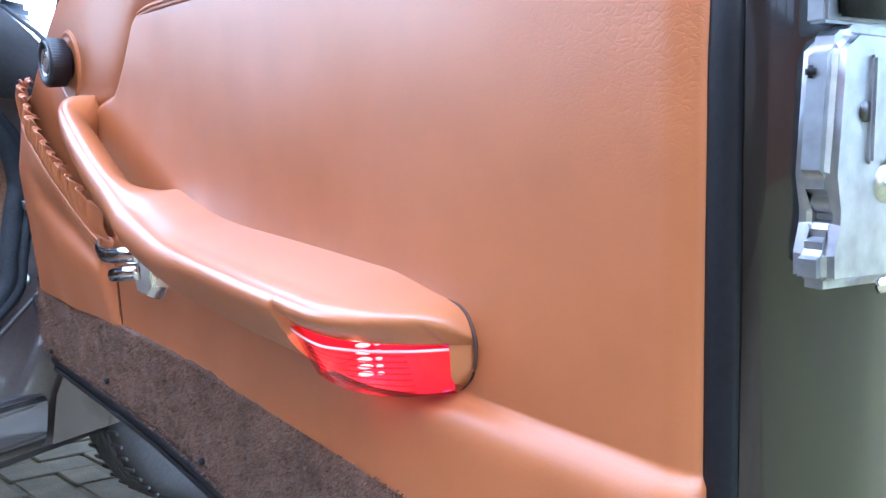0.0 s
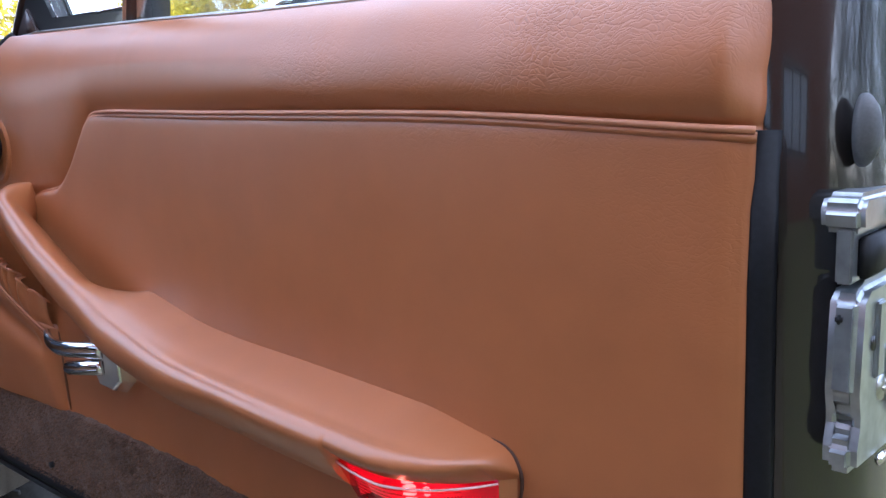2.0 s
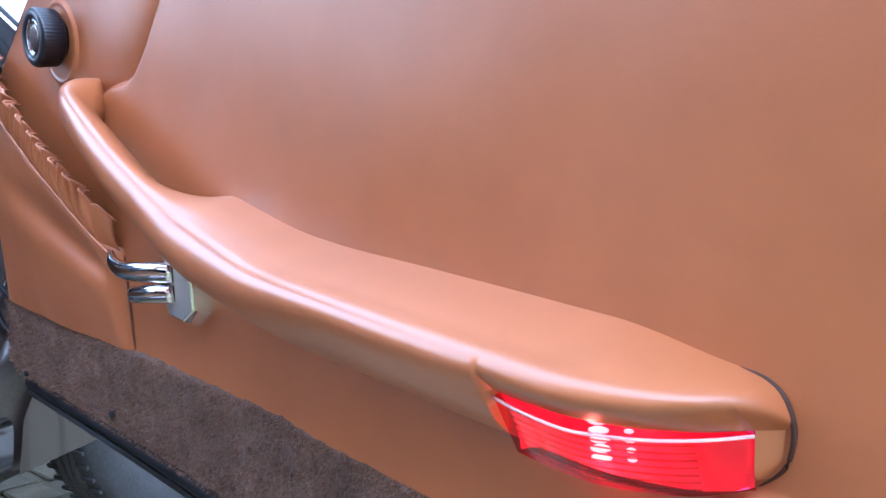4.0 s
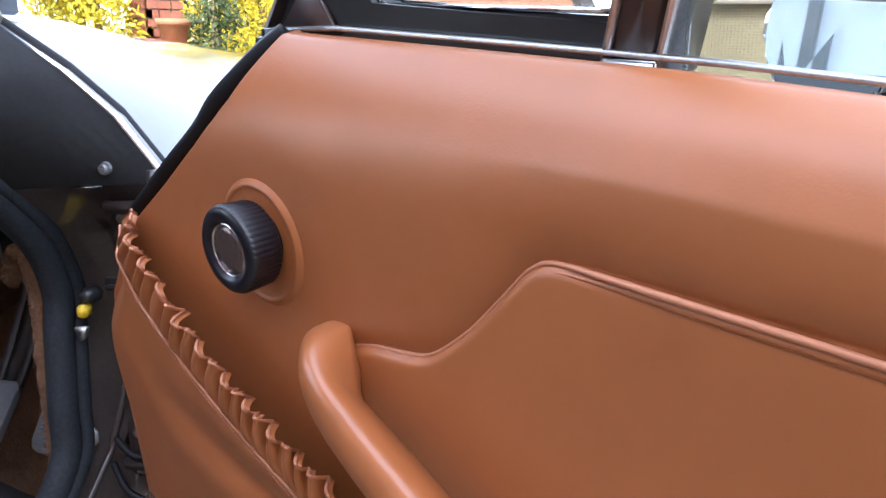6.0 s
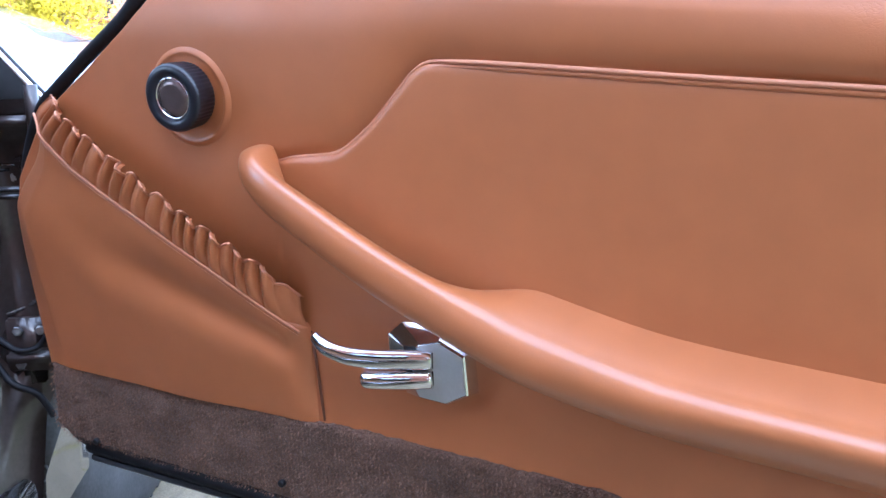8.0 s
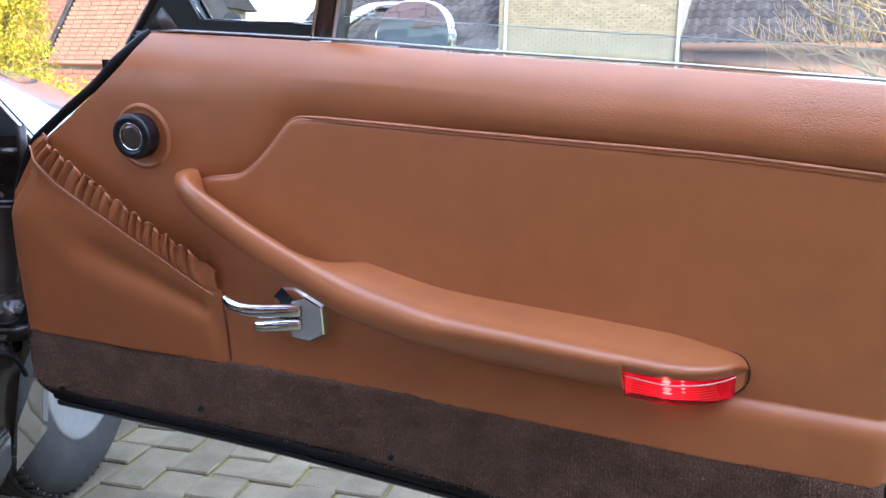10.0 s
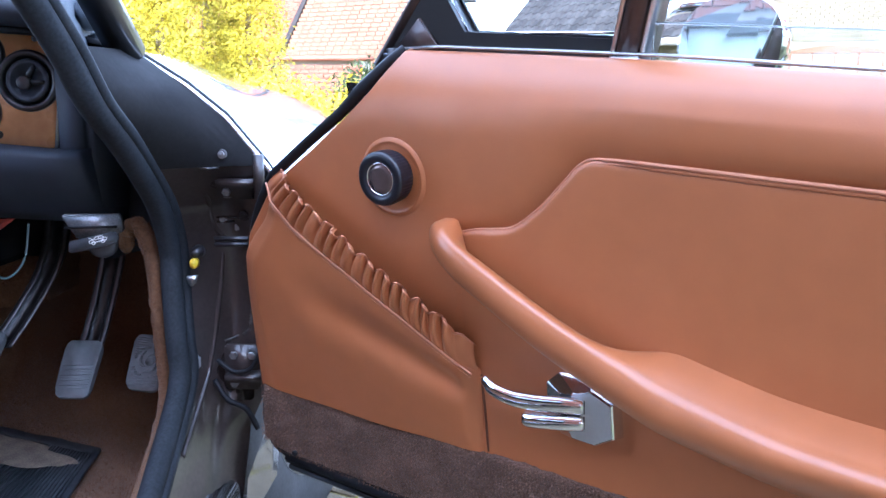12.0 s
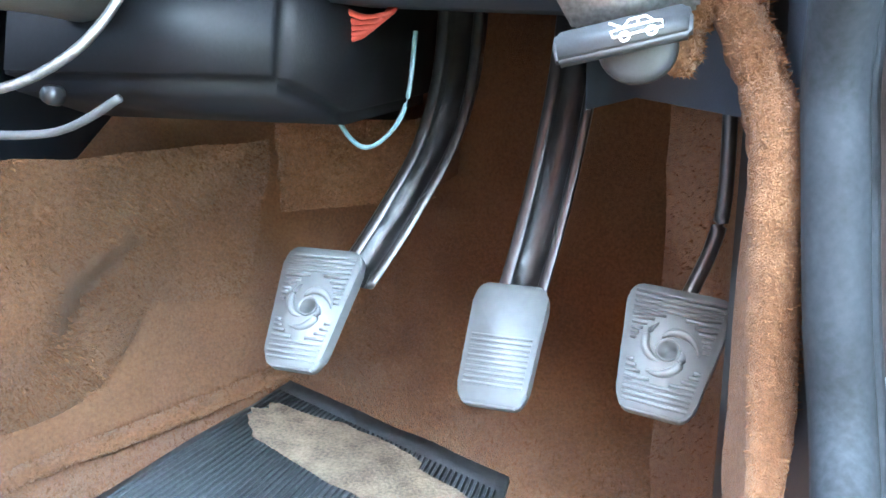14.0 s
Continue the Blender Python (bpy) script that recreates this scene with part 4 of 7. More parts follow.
prism(bm, [(0.468, 0.80), (1.100, 0.79), (1.096, 0.8765), (0.962, 0.8830), (0.747, 0.8920), (0.472, 0.9045)], "y", 0.0585, 0.0625, 0.0008)
p = part("drop_window", bm, GLASS, door, "lowered clear door window")
p.visible_shadow = False
bm = bmesh.new()
tube(bm, [(0.474, 0.0605, 0.9047), (0.747, 0.0605, 0.8924), (0.962, 0.0605, 0.8834), (1.096, 0.0605, 0.877)], 0.0007, 6)
part("pane_edge", bm, material("glass_edge", (0.30, 0.36, 0.35), 0.3), door)

# door mirror outside
MIRROR_M = Matrix.Translation((0.470, 0.254, 0.871)) @ Matrix.Rotation(radians(-12.5), 4, "X")
bm = bmesh.new()
prism(bm, rounded(0.116, 0.104, 0.046, 8, 0, 0), "y", 0.0, 0.018, 0.006, 3)
bm.transform(MIRROR_M)
mirror = part("door_mirror", bm, CHROME, door, "chrome door mirror on an arm")
bm = bmesh.new()
prism(bm, rounded(0.108, 0.096, 0.043, 8, 0, 0), "y", -0.0035, -0.0005)
bm.transform(MIRROR_M)
part("mirror_glass", bm, MIRROR, mirror, smooth=False)
bm = bmesh.new()
tube(bm, smooth_line([(0.360, 0.140, 0.862), (0.370, 0.190, 0.872), (0.395, 0.245, 0.902), (0.412, 0.268, 0.910), (0.46, 0.272, 0.910)], 16), 0.008, 10)
part("mirror_arm", bm, CHROME, mirror)
bm = bmesh.new()
box(bm, (0.330, 0.128, 0.846), (0.390, 0.150, 0.866), 0.005)
part("mirror_foot", bm, CHROME, mirror)
bm = bmesh.new()
box(bm, (0.186, 0.030, 0.868), (0.204, 0.052, 0.884), 0.005)
part("stop_buffer", bm, PLASTIC, door, "small black rubber stop on the rim")


# the door's front third curves in towards the cabin
def door_bow(x):
    return -0.058 * 0.5 * ((0.45 - x) + math.sqrt((0.45 - x) ** 2 + 0.004))


for ob in door.children_recursive:
    if ob.type == "MESH":
        for v in ob.data.vertices:
            v.co.y += door_bow(v.co.x)


# ---- the car; local x to its right, y ahead ----
car = thing("car", "glossy dark brown classic car with its door open", "car", CAR_POSE)

# front wing and bonnet, one skin swept forward
WING = [(-0.058, 0.205), (-0.052, 0.285), (-0.020, 0.37), (0.026, 0.47), (0.040, 0.56), (0.028, 0.66), (0.010, 0.715), (-0.009, 0.743), (-0.061, 0.806), (-0.113, 0.848), (-0.18, 0.890), (-0.30, 0.915), (-0.50, 0.930), (-0.75, 0.938), (-1.30, 0.915), (-1.45, 0.75)]
bm = bmesh.new()
rows = []
ARCH_C, ARCH_R = (0.54, 0.26), 0.35
for k in range(41):
    cy = 0.004 + 1.75 * k / 40
    row = []
    for cx, z in WING:
        drop = 0.16 * (cy / 1.75) ** 1.6 * step(z, 0.3, 0.7) + 0.022 * step(cy, 0.10, 0.45) * step(z, 0.75, 0.88)
        zz = z - drop
        if z < 0.70 and abs(cy - ARCH_C[0]) < ARCH_R:
            zz = max(zz, ARCH_C[1] + math.sqrt(ARCH_R ** 2 - (cy - ARCH_C[0]) ** 2) - 0.02 - (0.66 - z) * 0.02)
            zz = min(zz, 0.66 - drop + (z - 0.6) * 0.5) if z > 0.6 else zz
        row.append((cx + 0.03 * math.sin(cy * 1.6), cy, zz))
    rows.append(row)
grid(bm, rows)
part("front_wing", bm, PAINT, car, "glossy dark brown front wing and bonnet")
bm = bmesh.new()
tube(bm, [(cx, 0.002, z) for cx, z in WING[4:11]], 0.004, 6)
part("wing_edge", bm, CHROME, car, "bright wing edge at the door gap")
bm = bmesh.new()
tube(bm, [(cx - 0.006, 0.022, z + 0.0015) for cx, z in WING[6:13]], 0.0065, 8)
part("scuttle_seal", bm, RUBBER, car, "black rubber strip behind the wing's edge")

# door pillar: from the wing's edge to the door seal
PILLAR_Z = [0.205, 0.36, 0.45, 0.55, 0.63, 0.69, 0.743, 0.806, 0.848, 0.892]
PILLAR_OUT = [(-0.072, 0.03), (-0.050, 0.03), (-0.010, 0.03), (0.008, 0.03), (0.012, 0.03), (0.008, 0.025), (-0.009, 0.002), (-0.061, 0.002), (-0.113, 0.002), (-0.178, 0.002)]
SEAL_PTS = [(-0.128, -0.36, 0.262), (-0.128, -0.25, 0.30), (-0.129, -0.145, 0.36), (-0.132, -0.03, 0.44), (-0.140, -0.008, 0.50), (-0.147, 0.008, 0.57), (-0.151, 0.018, 0.62), (-0.151, -0.010, 0.68),
            (-0.150, -0.063, 0.73), (-0.150, -0.135, 0.785), (-0.152, -0.200, 0.83), (-0.158, -0.245, 0.885), (-0.17, -0.30, 0.95), (-0.20, -0.40, 1.08), (-0.24, -0.52, 1.22)]
bm = bmesh.new()
rows = []
for z, (ox, oy) in zip(PILLAR_Z, PILLAR_OUT):
    sx, sy = (interp(z, [p[2] for p in SEAL_PTS], [p[i] for p in SEAL_PTS]) for i in (0, 1))
    row = []
    for k in range(13):
        t = k / 12
        bend = 0.035 * math.sin(math.pi * t) * (1 - step(z, 0.68, 0.78)) + 0.012 * step(t, 0.40, 0.46) * (1 - step(z, 0.70, 0.745)) * step(z, 0.28, 0.33)
        row.append((ox + (sx - ox) * t, oy + (sy - oy) * t + bend, z))
    rows.append(row)
grid(bm, rows[:7])
part("door_pillar", bm, PILLAR_PAINT, car, "dark brown painted door hinge pillar")
bm = bmesh.new()
grid(bm, rows[6:])
part("scuttle_side", bm, BLACK_VINYL, car, "dull black scuttle side below the windscreen")


def pillar_y(x, z):
    """The pillar's surface at that place."""
    ox, oy = (interp(z, PILLAR_Z, [p[i] for p in PILLAR_OUT]) for i in (0, 1))
    sx, sy = (interp(z, [p[2] for p in SEAL_PTS], [p[i] for p in SEAL_PTS]) for i in (0, 1))
    t = min(1, max(0, (x - ox) / (sx - ox)))
    return oy + (sy - oy) * t + 0.035 * math.sin(math.pi * t) * (1 - step(z, 0.68, 0.78)) + 0.012 * step(t, 0.40, 0.46) * (1 - step(z, 0.70, 0.745)) * step(z, 0.28, 0.33)


bm = bmesh.new()
ridge = smooth_line([(-0.100, 0, 0.705), (-0.099, 0, 0.655), (-0.089, 0, 0.630), (-0.091, 0, 0.600), (-0.096, 0, 0.54), (-0.106, 0, 0.44), (-0.115, 0, 0.36)], 60)
tube(bm, [(p.x, pillar_y(p.x, p.z) + 0.001, p.z) for p in ridge], 0.0045, 8, 1.0, (1, 0, 0))
part("pillar_ridge", bm, PILLAR_PAINT, car, "glossy pressed ridge of the pillar")
for x, z, r in ((-0.080, 0.720, 0.0075), (-0.086, 0.660, 0.005), (-0.052, 0.668, 0.0075), (-0.066, 0.648, 0.006), (-0.084, 0.424, 0.0075), (-0.066, 0.452, 0.0075), (-0.060, 0.760, 0.005)):
    bm = bmesh.new()
    m = pose(x, pillar_y(x, z), z, 90)
    lathe(bm, [(0.0001, 0.0055), (r * 0.75, 0.005), (r * 0.85, 0.003), (r * 0.85, 0.001), (r * 1.25, 0.001), (r * 1.3, -0.003)], 12, m)
    box(bm, (-r * 0.6, -0.0007, 0.0048), (r * 0.6, 0.0007, 0.0062), 0, m)
    part("pillar_bolt", bm, PAINT_DULL if r > 0.007 else STEEL, car, smooth=False)
for z, x0, x1 in ((0.664, -0.094, -0.050), (0.742, -0.088, -0.066), (0.657, -0.094, -0.070)):
    bm = bmesh.new()
    tube(bm, [(x0, pillar_y(x0, z) - 0.002, z), ((x0 + x1) / 2, pillar_y((x0 + x1) / 2, z) - 0.0025, z - 0.001), (x1, pillar_y(x1, z) - 0.002, z)], 0.0020, 6)
    part("slot_lip", bm, PAINT, car)
bm = bmesh.new()
run = smooth_line([(-0.042, 0, 0.62), (-0.046, 0, 0.585), (-0.044, 0, 0.555), (-0.048, 0, 0.525), (-0.052, 0, 0.500), (-0.070, 0, 0.487), (-0.088, 0, 0.482)], 60)
tube(bm, [(p.x + 0.002 * noise.noise((i * 0.7, 1, 3)), pillar_y(p.x, p.z) - 0.001, p.z) for i, p in enumerate(run)], [0.0022 + 0.0016 * noise.noise((i * 0.9, 4, 7)) for i in range(60)], 6)
part("sealant", bm, material("old_sealant", (0.13, 0.125, 0.12), 0.6, 0, 0.4, 60, 300, 0.4), car, "crumbling pale sealant in the pillar joint")
bm = bmesh.new()
prism(bm, [(-0.100, 0.436), (-0.085, 0.470), (-0.058, 0.474), (-0.040, 0.455), (-0.044, 0.400), (-0.080, 0.392)], "y", 0.024, 0.034, 0.002)
part("lower_bracket", bm, PAINT, car, "glossy brown lower hinge bracket")
# hinges, bolts and check strap on the pillar
for z in (0.735, 0.46):
    bm = bmesh.new()
    box(bm, (-0.075, -0.012, z - 0.022), (-0.010, 0.018, z - 0.010), 0.002)
    box(bm, (-0.080, 0.010, z - 0.040), (-0.030, 0.024, z + 0.026), 0.003)
    tube(bm, [(-0.014, -0.018, z - 0.035), (-0.014, -0.018, z + 0.024)], 0.0075, 12)
    hinge = part("hinge", bm, PILLAR_PAINT, car, "brown painted door hinge")
    for dx, dz in ((-0.066, 0.012), (-0.066, -0.030), (-0.040, 0.012)):
        bm = bmesh.new()
        lathe(bm, [(0.0001, 0.005), (0.005, 0.005), (0.0062, 0.004), (0.0062, 0.0), (0.009, 0.0), (0.009, -0.003)], 6, pose(dx, 0.011, z + dz, 90))
        part("hinge_bolt", bm, STEEL, hinge, smooth=False)
bm = bmesh.new()
box(bm, (-0.082, -0.006, 0.640), (-0.028, 0.0, 0.646), 0.001)
box(bm, (-0.082, -0.006, 0.632), (-0.030, 0.006, 0.638), 0.001)
box(bm, (-0.034, -0.010, 0.612), (-0.022, 0.006, 0.650), 0.003)
part("check_strap", bm, DARK_METAL, car, "dark steel door check strap")
bm = bmesh.new()
tube(bm, smooth_line([(-0.085, -0.004, 0.47), (-0.060, -0.012, 0.455), (-0.035, -0.012, 0.462), (-0.02, -0.01, 0.50), (-0.03, -0.008, 0.545)], 24), 0.0035, 6)
tube(bm, smooth_line([(-0.09, -0.004, 0.44), (-0.070, -0.014, 0.415), (-0.045, -0.012, 0.40), (-0.03, -0.01, 0.37)], 20), 0.004, 6)
part("door_wiring", bm, RUBBER, car, "black wiring at the hinge")
# courtesy switch
bm = bmesh.new()
lathe(bm, [(0.009, -0.004), (0.009, 0.006), (0.007, 0.008), (0.0065, 0.016), (0.0001, 0.016)], 16, pose(-0.112, 0.020, 0.620, 90))
sw = part("courtesy_switch", bm, DARK_METAL, car, "steel door switch with yellow tip")
bm = bmesh.new()
box(bm, (-0.118, -0.004, 0.600), (-0.108, 0.012, 0.613), 0.002)
part("yellow_tip", bm, YELLOW, sw)
bm = bmesh.new()
prism(bm, [(-0.125, 0.588), (-0.109, 0.590), (-0.113, 0.577), (-0.118, 0.573), (-0.122, 0.578)], "y", 0.0, 0.006, 0.001)
part("chipped_plate", bm, BRUSHED, sw)
bm = bmesh.new()
box(bm, (-0.121, 0.004, 0.452), (-0.113, 0.012, 0.472), 0.003)
part("pillar_plug", bm, ZINC, car)

# weather seal and furry trim round the door opening
bm = bmesh.new()
line = smooth_line(SEAL_PTS, 90)
tube(bm, line, 0.0155, 12, 1.0, (1, 0, 0))
tube(bm, [p + Vector((0.012, 0.016, 0)) for p in line], 0.009, 8, 1.0, (1, 0, 0))
part("door_seal", bm, SEAL, car, "dark grey rubber door seal")
bm = bmesh.new()
fur = smooth_line([(-0.226, 0.050, 0.612), (-0.222, 0.048, 0.640), (-0.205, 0.046, 0.652), (-0.188, 0.040, 0.622), (-0.176, 0.028, 0.585), (-0.171, 0.020, 0.53), (-0.167, 0.018, 0.466), (-0.162, 0.002, 0.40),
                   (-0.158, -0.080, 0.345), (-0.155, -0.20, 0.292), (-0.155, -0.36, 0.255)], 110)
tube(bm, fur, [interp(i, (0, 4, 20, 32), (0.006, 0.011, 0.011, 0.0135)) + 0.0025 * noise.noise((i * 0.4, 1, 2)) + 0.0008 * noise.noise((i * 1.9, 5, 2)) for i in range(110)], 12, 1.0, (1, 0, 0))
fur_trim = part("fur_trim", bm, CARPET_FLOOR, car, "worn brown furry edge trim")
bm = bmesh.new()
rows = [[(p.x - 0.004, p.y + 0.010, p.z), (p.x - 0.014, p.y + 0.040, p.z), (-0.192, max(0.09, p.y + 0.06), p.z)] for p in line if 0.33 < p.z < 0.72]
grid(bm, rows)
part("pillar_inner", bm, BLACK_PAINT, car, "black inner pillar behind the seal")
# black inner wall beside the dashboard and windscreen pillar
bm = bmesh.new()
rows = []
for sx, sy, sz in [(p.x, p.y, p.z) for p in smooth_line(SEAL_PTS[5:], 24)]:
    rows.append([(sx - 0.012, sy + 0.010, sz), (sx - 0.035, sy + 0.10, sz + 0.01), (-0.27, max(sy + 0.2, 0.09), sz + 0.01), (-0.29, 0.12, sz + 0.012)])
grid(bm, rows)
part("pillar_lining", bm, DASH, car, "black vinyl windscreen pillar lining")
bm = bmesh.new()
tube(bm, [(-0.178, -0.02, 0.888), (-0.185, -0.10, 0.965), (-0.215, -0.27, 1.10), (-0.27, -0.46, 1.26)], 0.024, 10, 1.0, (1, 0, 0))
part("screen_pillar", bm, BLACK_PAINT, car, "black windscreen pillar")
# sill with tread plate
bm = bmesh.new()
prism(bm, [(-0.068, 0.203), (-0.062, 0.222), (-0.061, 0.272), (-0.066, 0.285), (-0.076, 0.288), (-0.112, 0.290), (-0.118, 0.300), (-0.160, 0.300), (-0.165, 0.235), (-0.095, 0.196)], "y", -1.25, 0.000, 0.004, 3)
part("sill", bm, PAINT, car, "glossy dark brown sill under the door")
bm = bmesh.new()
tube(bm, [(-0.0655, -1.24, 0.2865), (-0.0655, -0.01, 0.2865)], 0.0018, 6)
part("sill_edge", bm, CHROME, car, "bright edge of the sill")
bm = bmesh.new()
prism(bm, [(-0.079, 0.2890), (-0.081, 0.2950), (-0.108, 0.2955), (-0.110, 0.2905)], "y", -1.10, -0.110, 0.002)
plate = part("tread_plate", bm, DARK_METAL, car, "dark ribbed sill tread plate with bright edges")
for k in range(4):
    bm = bmesh.new()
    tube(bm, [(-0.083 - k * 0.008, -1.09, 0.2955), (-0.083 - k * 0.008, -0.115, 0.2955)], 0.0016 if 0 < k < 3 else 0.0026, 6)
    part("rib", bm, CHROME, plate)
# rear body side behind the door opening, roofless cabin, far side and tail close the car
bm = bmesh.new()
rows = []
for k in range(13):
    cy = -1.25 - 1.55 * k / 12
    rows.append([(0.035 - 0.06 * (k / 12) ** 2, cy, 0.2), (0.05 - 0.06 * (k / 12) ** 2, cy, 0.45), (0.035 - 0.06 * (k / 12) ** 2, cy, 0.68), (-0.01, cy, 0.80), (-0.12, cy, 0.86), (-0.72, cy, 0.88 if k > 4 else 0.80), (-1.32, cy, 0.86), (-1.46, cy, 0.70), (-1.50, cy, 0.25)])
grid(bm, rows)
part("rear_body", bm, PAINT, car, "dark brown rear body")
bm = bmesh.new()
box(bm, (-1.50, -1.25, 0.18), (-1.42, 0.05, 0.84), 0.02)
part("far_door", bm, PAINT, car, "far side door")

# cabin floor, tunnel, toe board and kick panel
bm = bmesh.new()
rows = []
for i in range(49):
    cy = -1.0 + 1.62 * i / 48
    row = []
    for j in range(57):
        cx = -0.160 - 0.78 * j / 56
        crease = interp(cx, (-0.9, -0.74, -0.681, -0.539, -0.357, -0.16), (0.36, 0.420, 0.505, 0.425, 0.395, 0.400))
        z = 0.196 + 0.95 * max(0, cy - crease) + 4.0 * max(0, cy - crease - 0.10) + 0.010 * math.exp(-((cy - crease) / 0.02) ** 2)
        tun = interp(cy, (-1, 0.1, 0.42, 0.65), (-0.86, -0.845, -0.745, -0.70))
        if cx < tun:
            z = max(z, 0.196 + 1.6 * (tun - cx) ** 0.8)
        z += 0.004 * noise.noise((cx * 9, cy * 9, 0)) + 0.0015 * noise.noise((cx * 40, cy * 40, 7))
        row.append((cx, cy, min(z, 0.74)))
    rows.append(row)
grid(bm, rows)
footwell = tagged(part("footwell_carpet", bm, CARPET_FLOOR, None, "worn tan-brown carpet lining the footwell"), category="carpet")
footwell.matrix_basis = CAR_POSE
bm = bmesh.new()
rows = []
for i in range(31):
    u = i / 30
    row = []
    for j in range(25):
        v = j / 24
        cy, z = -0.35 + 0.77 * u - 0.02 * v * v * u, 0.20 + 0.375 * v - 0.075 * u * v
        cx = -0.872 + 0.13 * v + 0.045 * u * step(u, 0.39, 1.3) + 0.020 * math.sin(u * 19 + 3 * v + 2.2 * noise.noise((u * 4, v * 3, 8))) * math.sin(math.pi * v) ** 0.7 - 0.045 * step(v, 0.22, 0.0) * (1 - step(v, 0.0, 0.22)) + 0.008 * noise.noise((u * 6, v * 6, 2))
        row.append((cx, cy, z + 0.01 * noise.noise((u * 8, 1, 4)) * v))
    rows.append(row)
grid(bm, rows)
tc = tagged(part("tunnel_carpet", bm, CARPET_FLOOR, None, "rumpled brown carpet over the transmission tunnel"), category="carpet")
tc.matrix_basis = CAR_POSE
bm = bmesh.new()
rows = []
for cx, cy, top in ((-0.160, -0.36, 0.250), (-0.160, -0.20, 0.290), (-0.162, -0.08, 0.345), (-0.168, 0.00, 0.41)):
    rows.append([(cx, cy, 0.19 + (top - 0.19) * k / 16) for k in range(17)])
for cx, cy in ((-0.186, 0.05), (-0.188, 0.08), (-0.190, 0.14), (-0.193, 0.20), (-0.198, 0.222), (-0.250, 0.262), (-0.252, 0.36), (-0.252, 0.62)):
    rows.append([(cx + 0.004 * noise.noise((cy * 9, k, 0)), cy, 0.19 + 0.48 * k / 16) for k in range(17)])
grid(bm, rows)
kp = tagged(part("kick_panel_carpet", bm, CARPET_FLOOR, None, "brown carpet on the footwell side wall"), category="carpet")
kp.matrix_basis = CAR_POSE


def nap(carpet, count, size, seed):
    """Short upright fibres over a carpet, as one mesh."""
    rnd = random.Random(seed)
    me = carpet.data
    polys = [p for p in me.polygons if p.center.y > -0.45]
    V, F = [], []
    for k in range(count):
        p = polys[rnd.randrange(len(polys))]
        c = [me.vertices[i].co for i in p.vertices]
        u, v = rnd.random(), rnd.random()
        q = (c[0] * (1 - u) + c[1] * u) * (1 - v) + (c[3] * (1 - u) + c[2] * u) * v
        n = p.normal * (1 if p.normal.dot(Vector((0.6, -0.8, 0.9))) > 0 else -1)
        lean = Vector((rnd.gauss(0, 1), rnd.gauss(0, 1), rnd.gauss(0, 1))) * 0.5
        side = n.cross(lean + Vector((0.01, 0, 0))).normalized() * size * 0.16
        i = len(V)
        V += [tuple(q - side), tuple(q + side), tuple(q + (n + lean) * size * rnd.uniform(0.5, 1))]
        F.append((i, i + 1, i + 2))
    m2 = bpy.data.meshes.new("nap")
    m2.from_pydata(V, [], F)
    m2.materials.append(NAP_FLOOR)
    ob = new("nap", m2)
    ob.parent = carpet
    tagged(ob, kind="stuff")


# carpet pad on the bulkhead's step, and the hem where the tunnel carpet meets the floor
bm = bmesh.new()
rows = []
for i in range(15):
    u = i / 14
    rows.append([(-0.700 + 0.165 * u + 0.004 * noise.noise((v * 6, 2, 5)), 0.400 + 0.006 * noise.noise((u * 5, v * 5, 1)) + 0.02 * u * u, 0.525 - (0.110 - 0.022 * u) * v) for v in (k / 10 for k in range(11))])
rows.insert(0, [(x - 0.006, y + 0.19, z) for x, y, z in rows[0]])
grid(bm, rows)
for r in (rows[-1], [q[-1] for q in rows]):
    grid(bm, [r, [(x, y + 0.19, z) for x, y, z in r]])
pad = tagged(part("carpet_pad", bm, CARPET_FLOOR, None, "brown carpet pad on the bulkhead beside the clutch"), category="carpet")
pad.matrix_basis = CAR_POSE
bm = bmesh.new()
hem = smooth_line([(-0.875, -0.10, 0.206), (-0.849, 0.092, 0.207), (-0.790, 0.218, 0.207), (-0.745, 0.330, 0.206), (-0.722, 0.400, 0.204)], 40)
tube(bm, hem, [0.016 + 0.003 * noise.noise((i * 0.3, 3, 6)) for i in range(40)], 12, 0.62, (0, 0, 1))
hem = tagged(part("carpet_hem", bm, CARPET_FLOOR, None, "rolled hem of the tunnel carpet on the floor"), category="carpet")
hem.matrix_basis = CAR_POSE


nap(fur_trim, 9000, 0.0026, 6)
nap(pad, 5000, 0.0045, 7)
nap(hem, 5000, 0.0045, 8)
nap(footwell, 60000, 0.0042, 1)
nap(tc, 40000, 0.0045, 2)
nap(kp, 12000, 0.0045, 3)
bm = bmesh.new()
box(bm, (-1.42, 0.62, 0.18), (-0.15, 0.66, 0.84), 0.01)
box(bm, (-1.42, 0.14, 0.80), (-0.24, 0.62, 0.83), 0.01)
part("bulkhead", bm, BLACK_PAINT, car, "black bulkhead behind the pedals")
bm = bmesh.new()
box(bm, (-1.45, -1.25, 0.155), (-0.14, 0.64, 0.185), 0.01)
part("floor_pan", bm, BLACK_PAINT, car)
bm = bmesh.new()
rows = []
for i in range(25):
    u = i / 24
    rows.append([Vector((-0.69, 0.374, 0.206)).lerp(Vector((-0.38, 0.255, 0.206)), u).lerp(Vector((-0.78, -0.16, 0.206)).lerp(Vector((-0.30, -0.40, 0.206)), u), j / 24) + Vector((0, 0, 0.0035 * noise.noise((u * 5, j * 0.2, 2)))) for j in range(25)])
grid(bm, rows)
r = bmesh.ops.extrude_face_region(bm, geom=bm.faces[:])
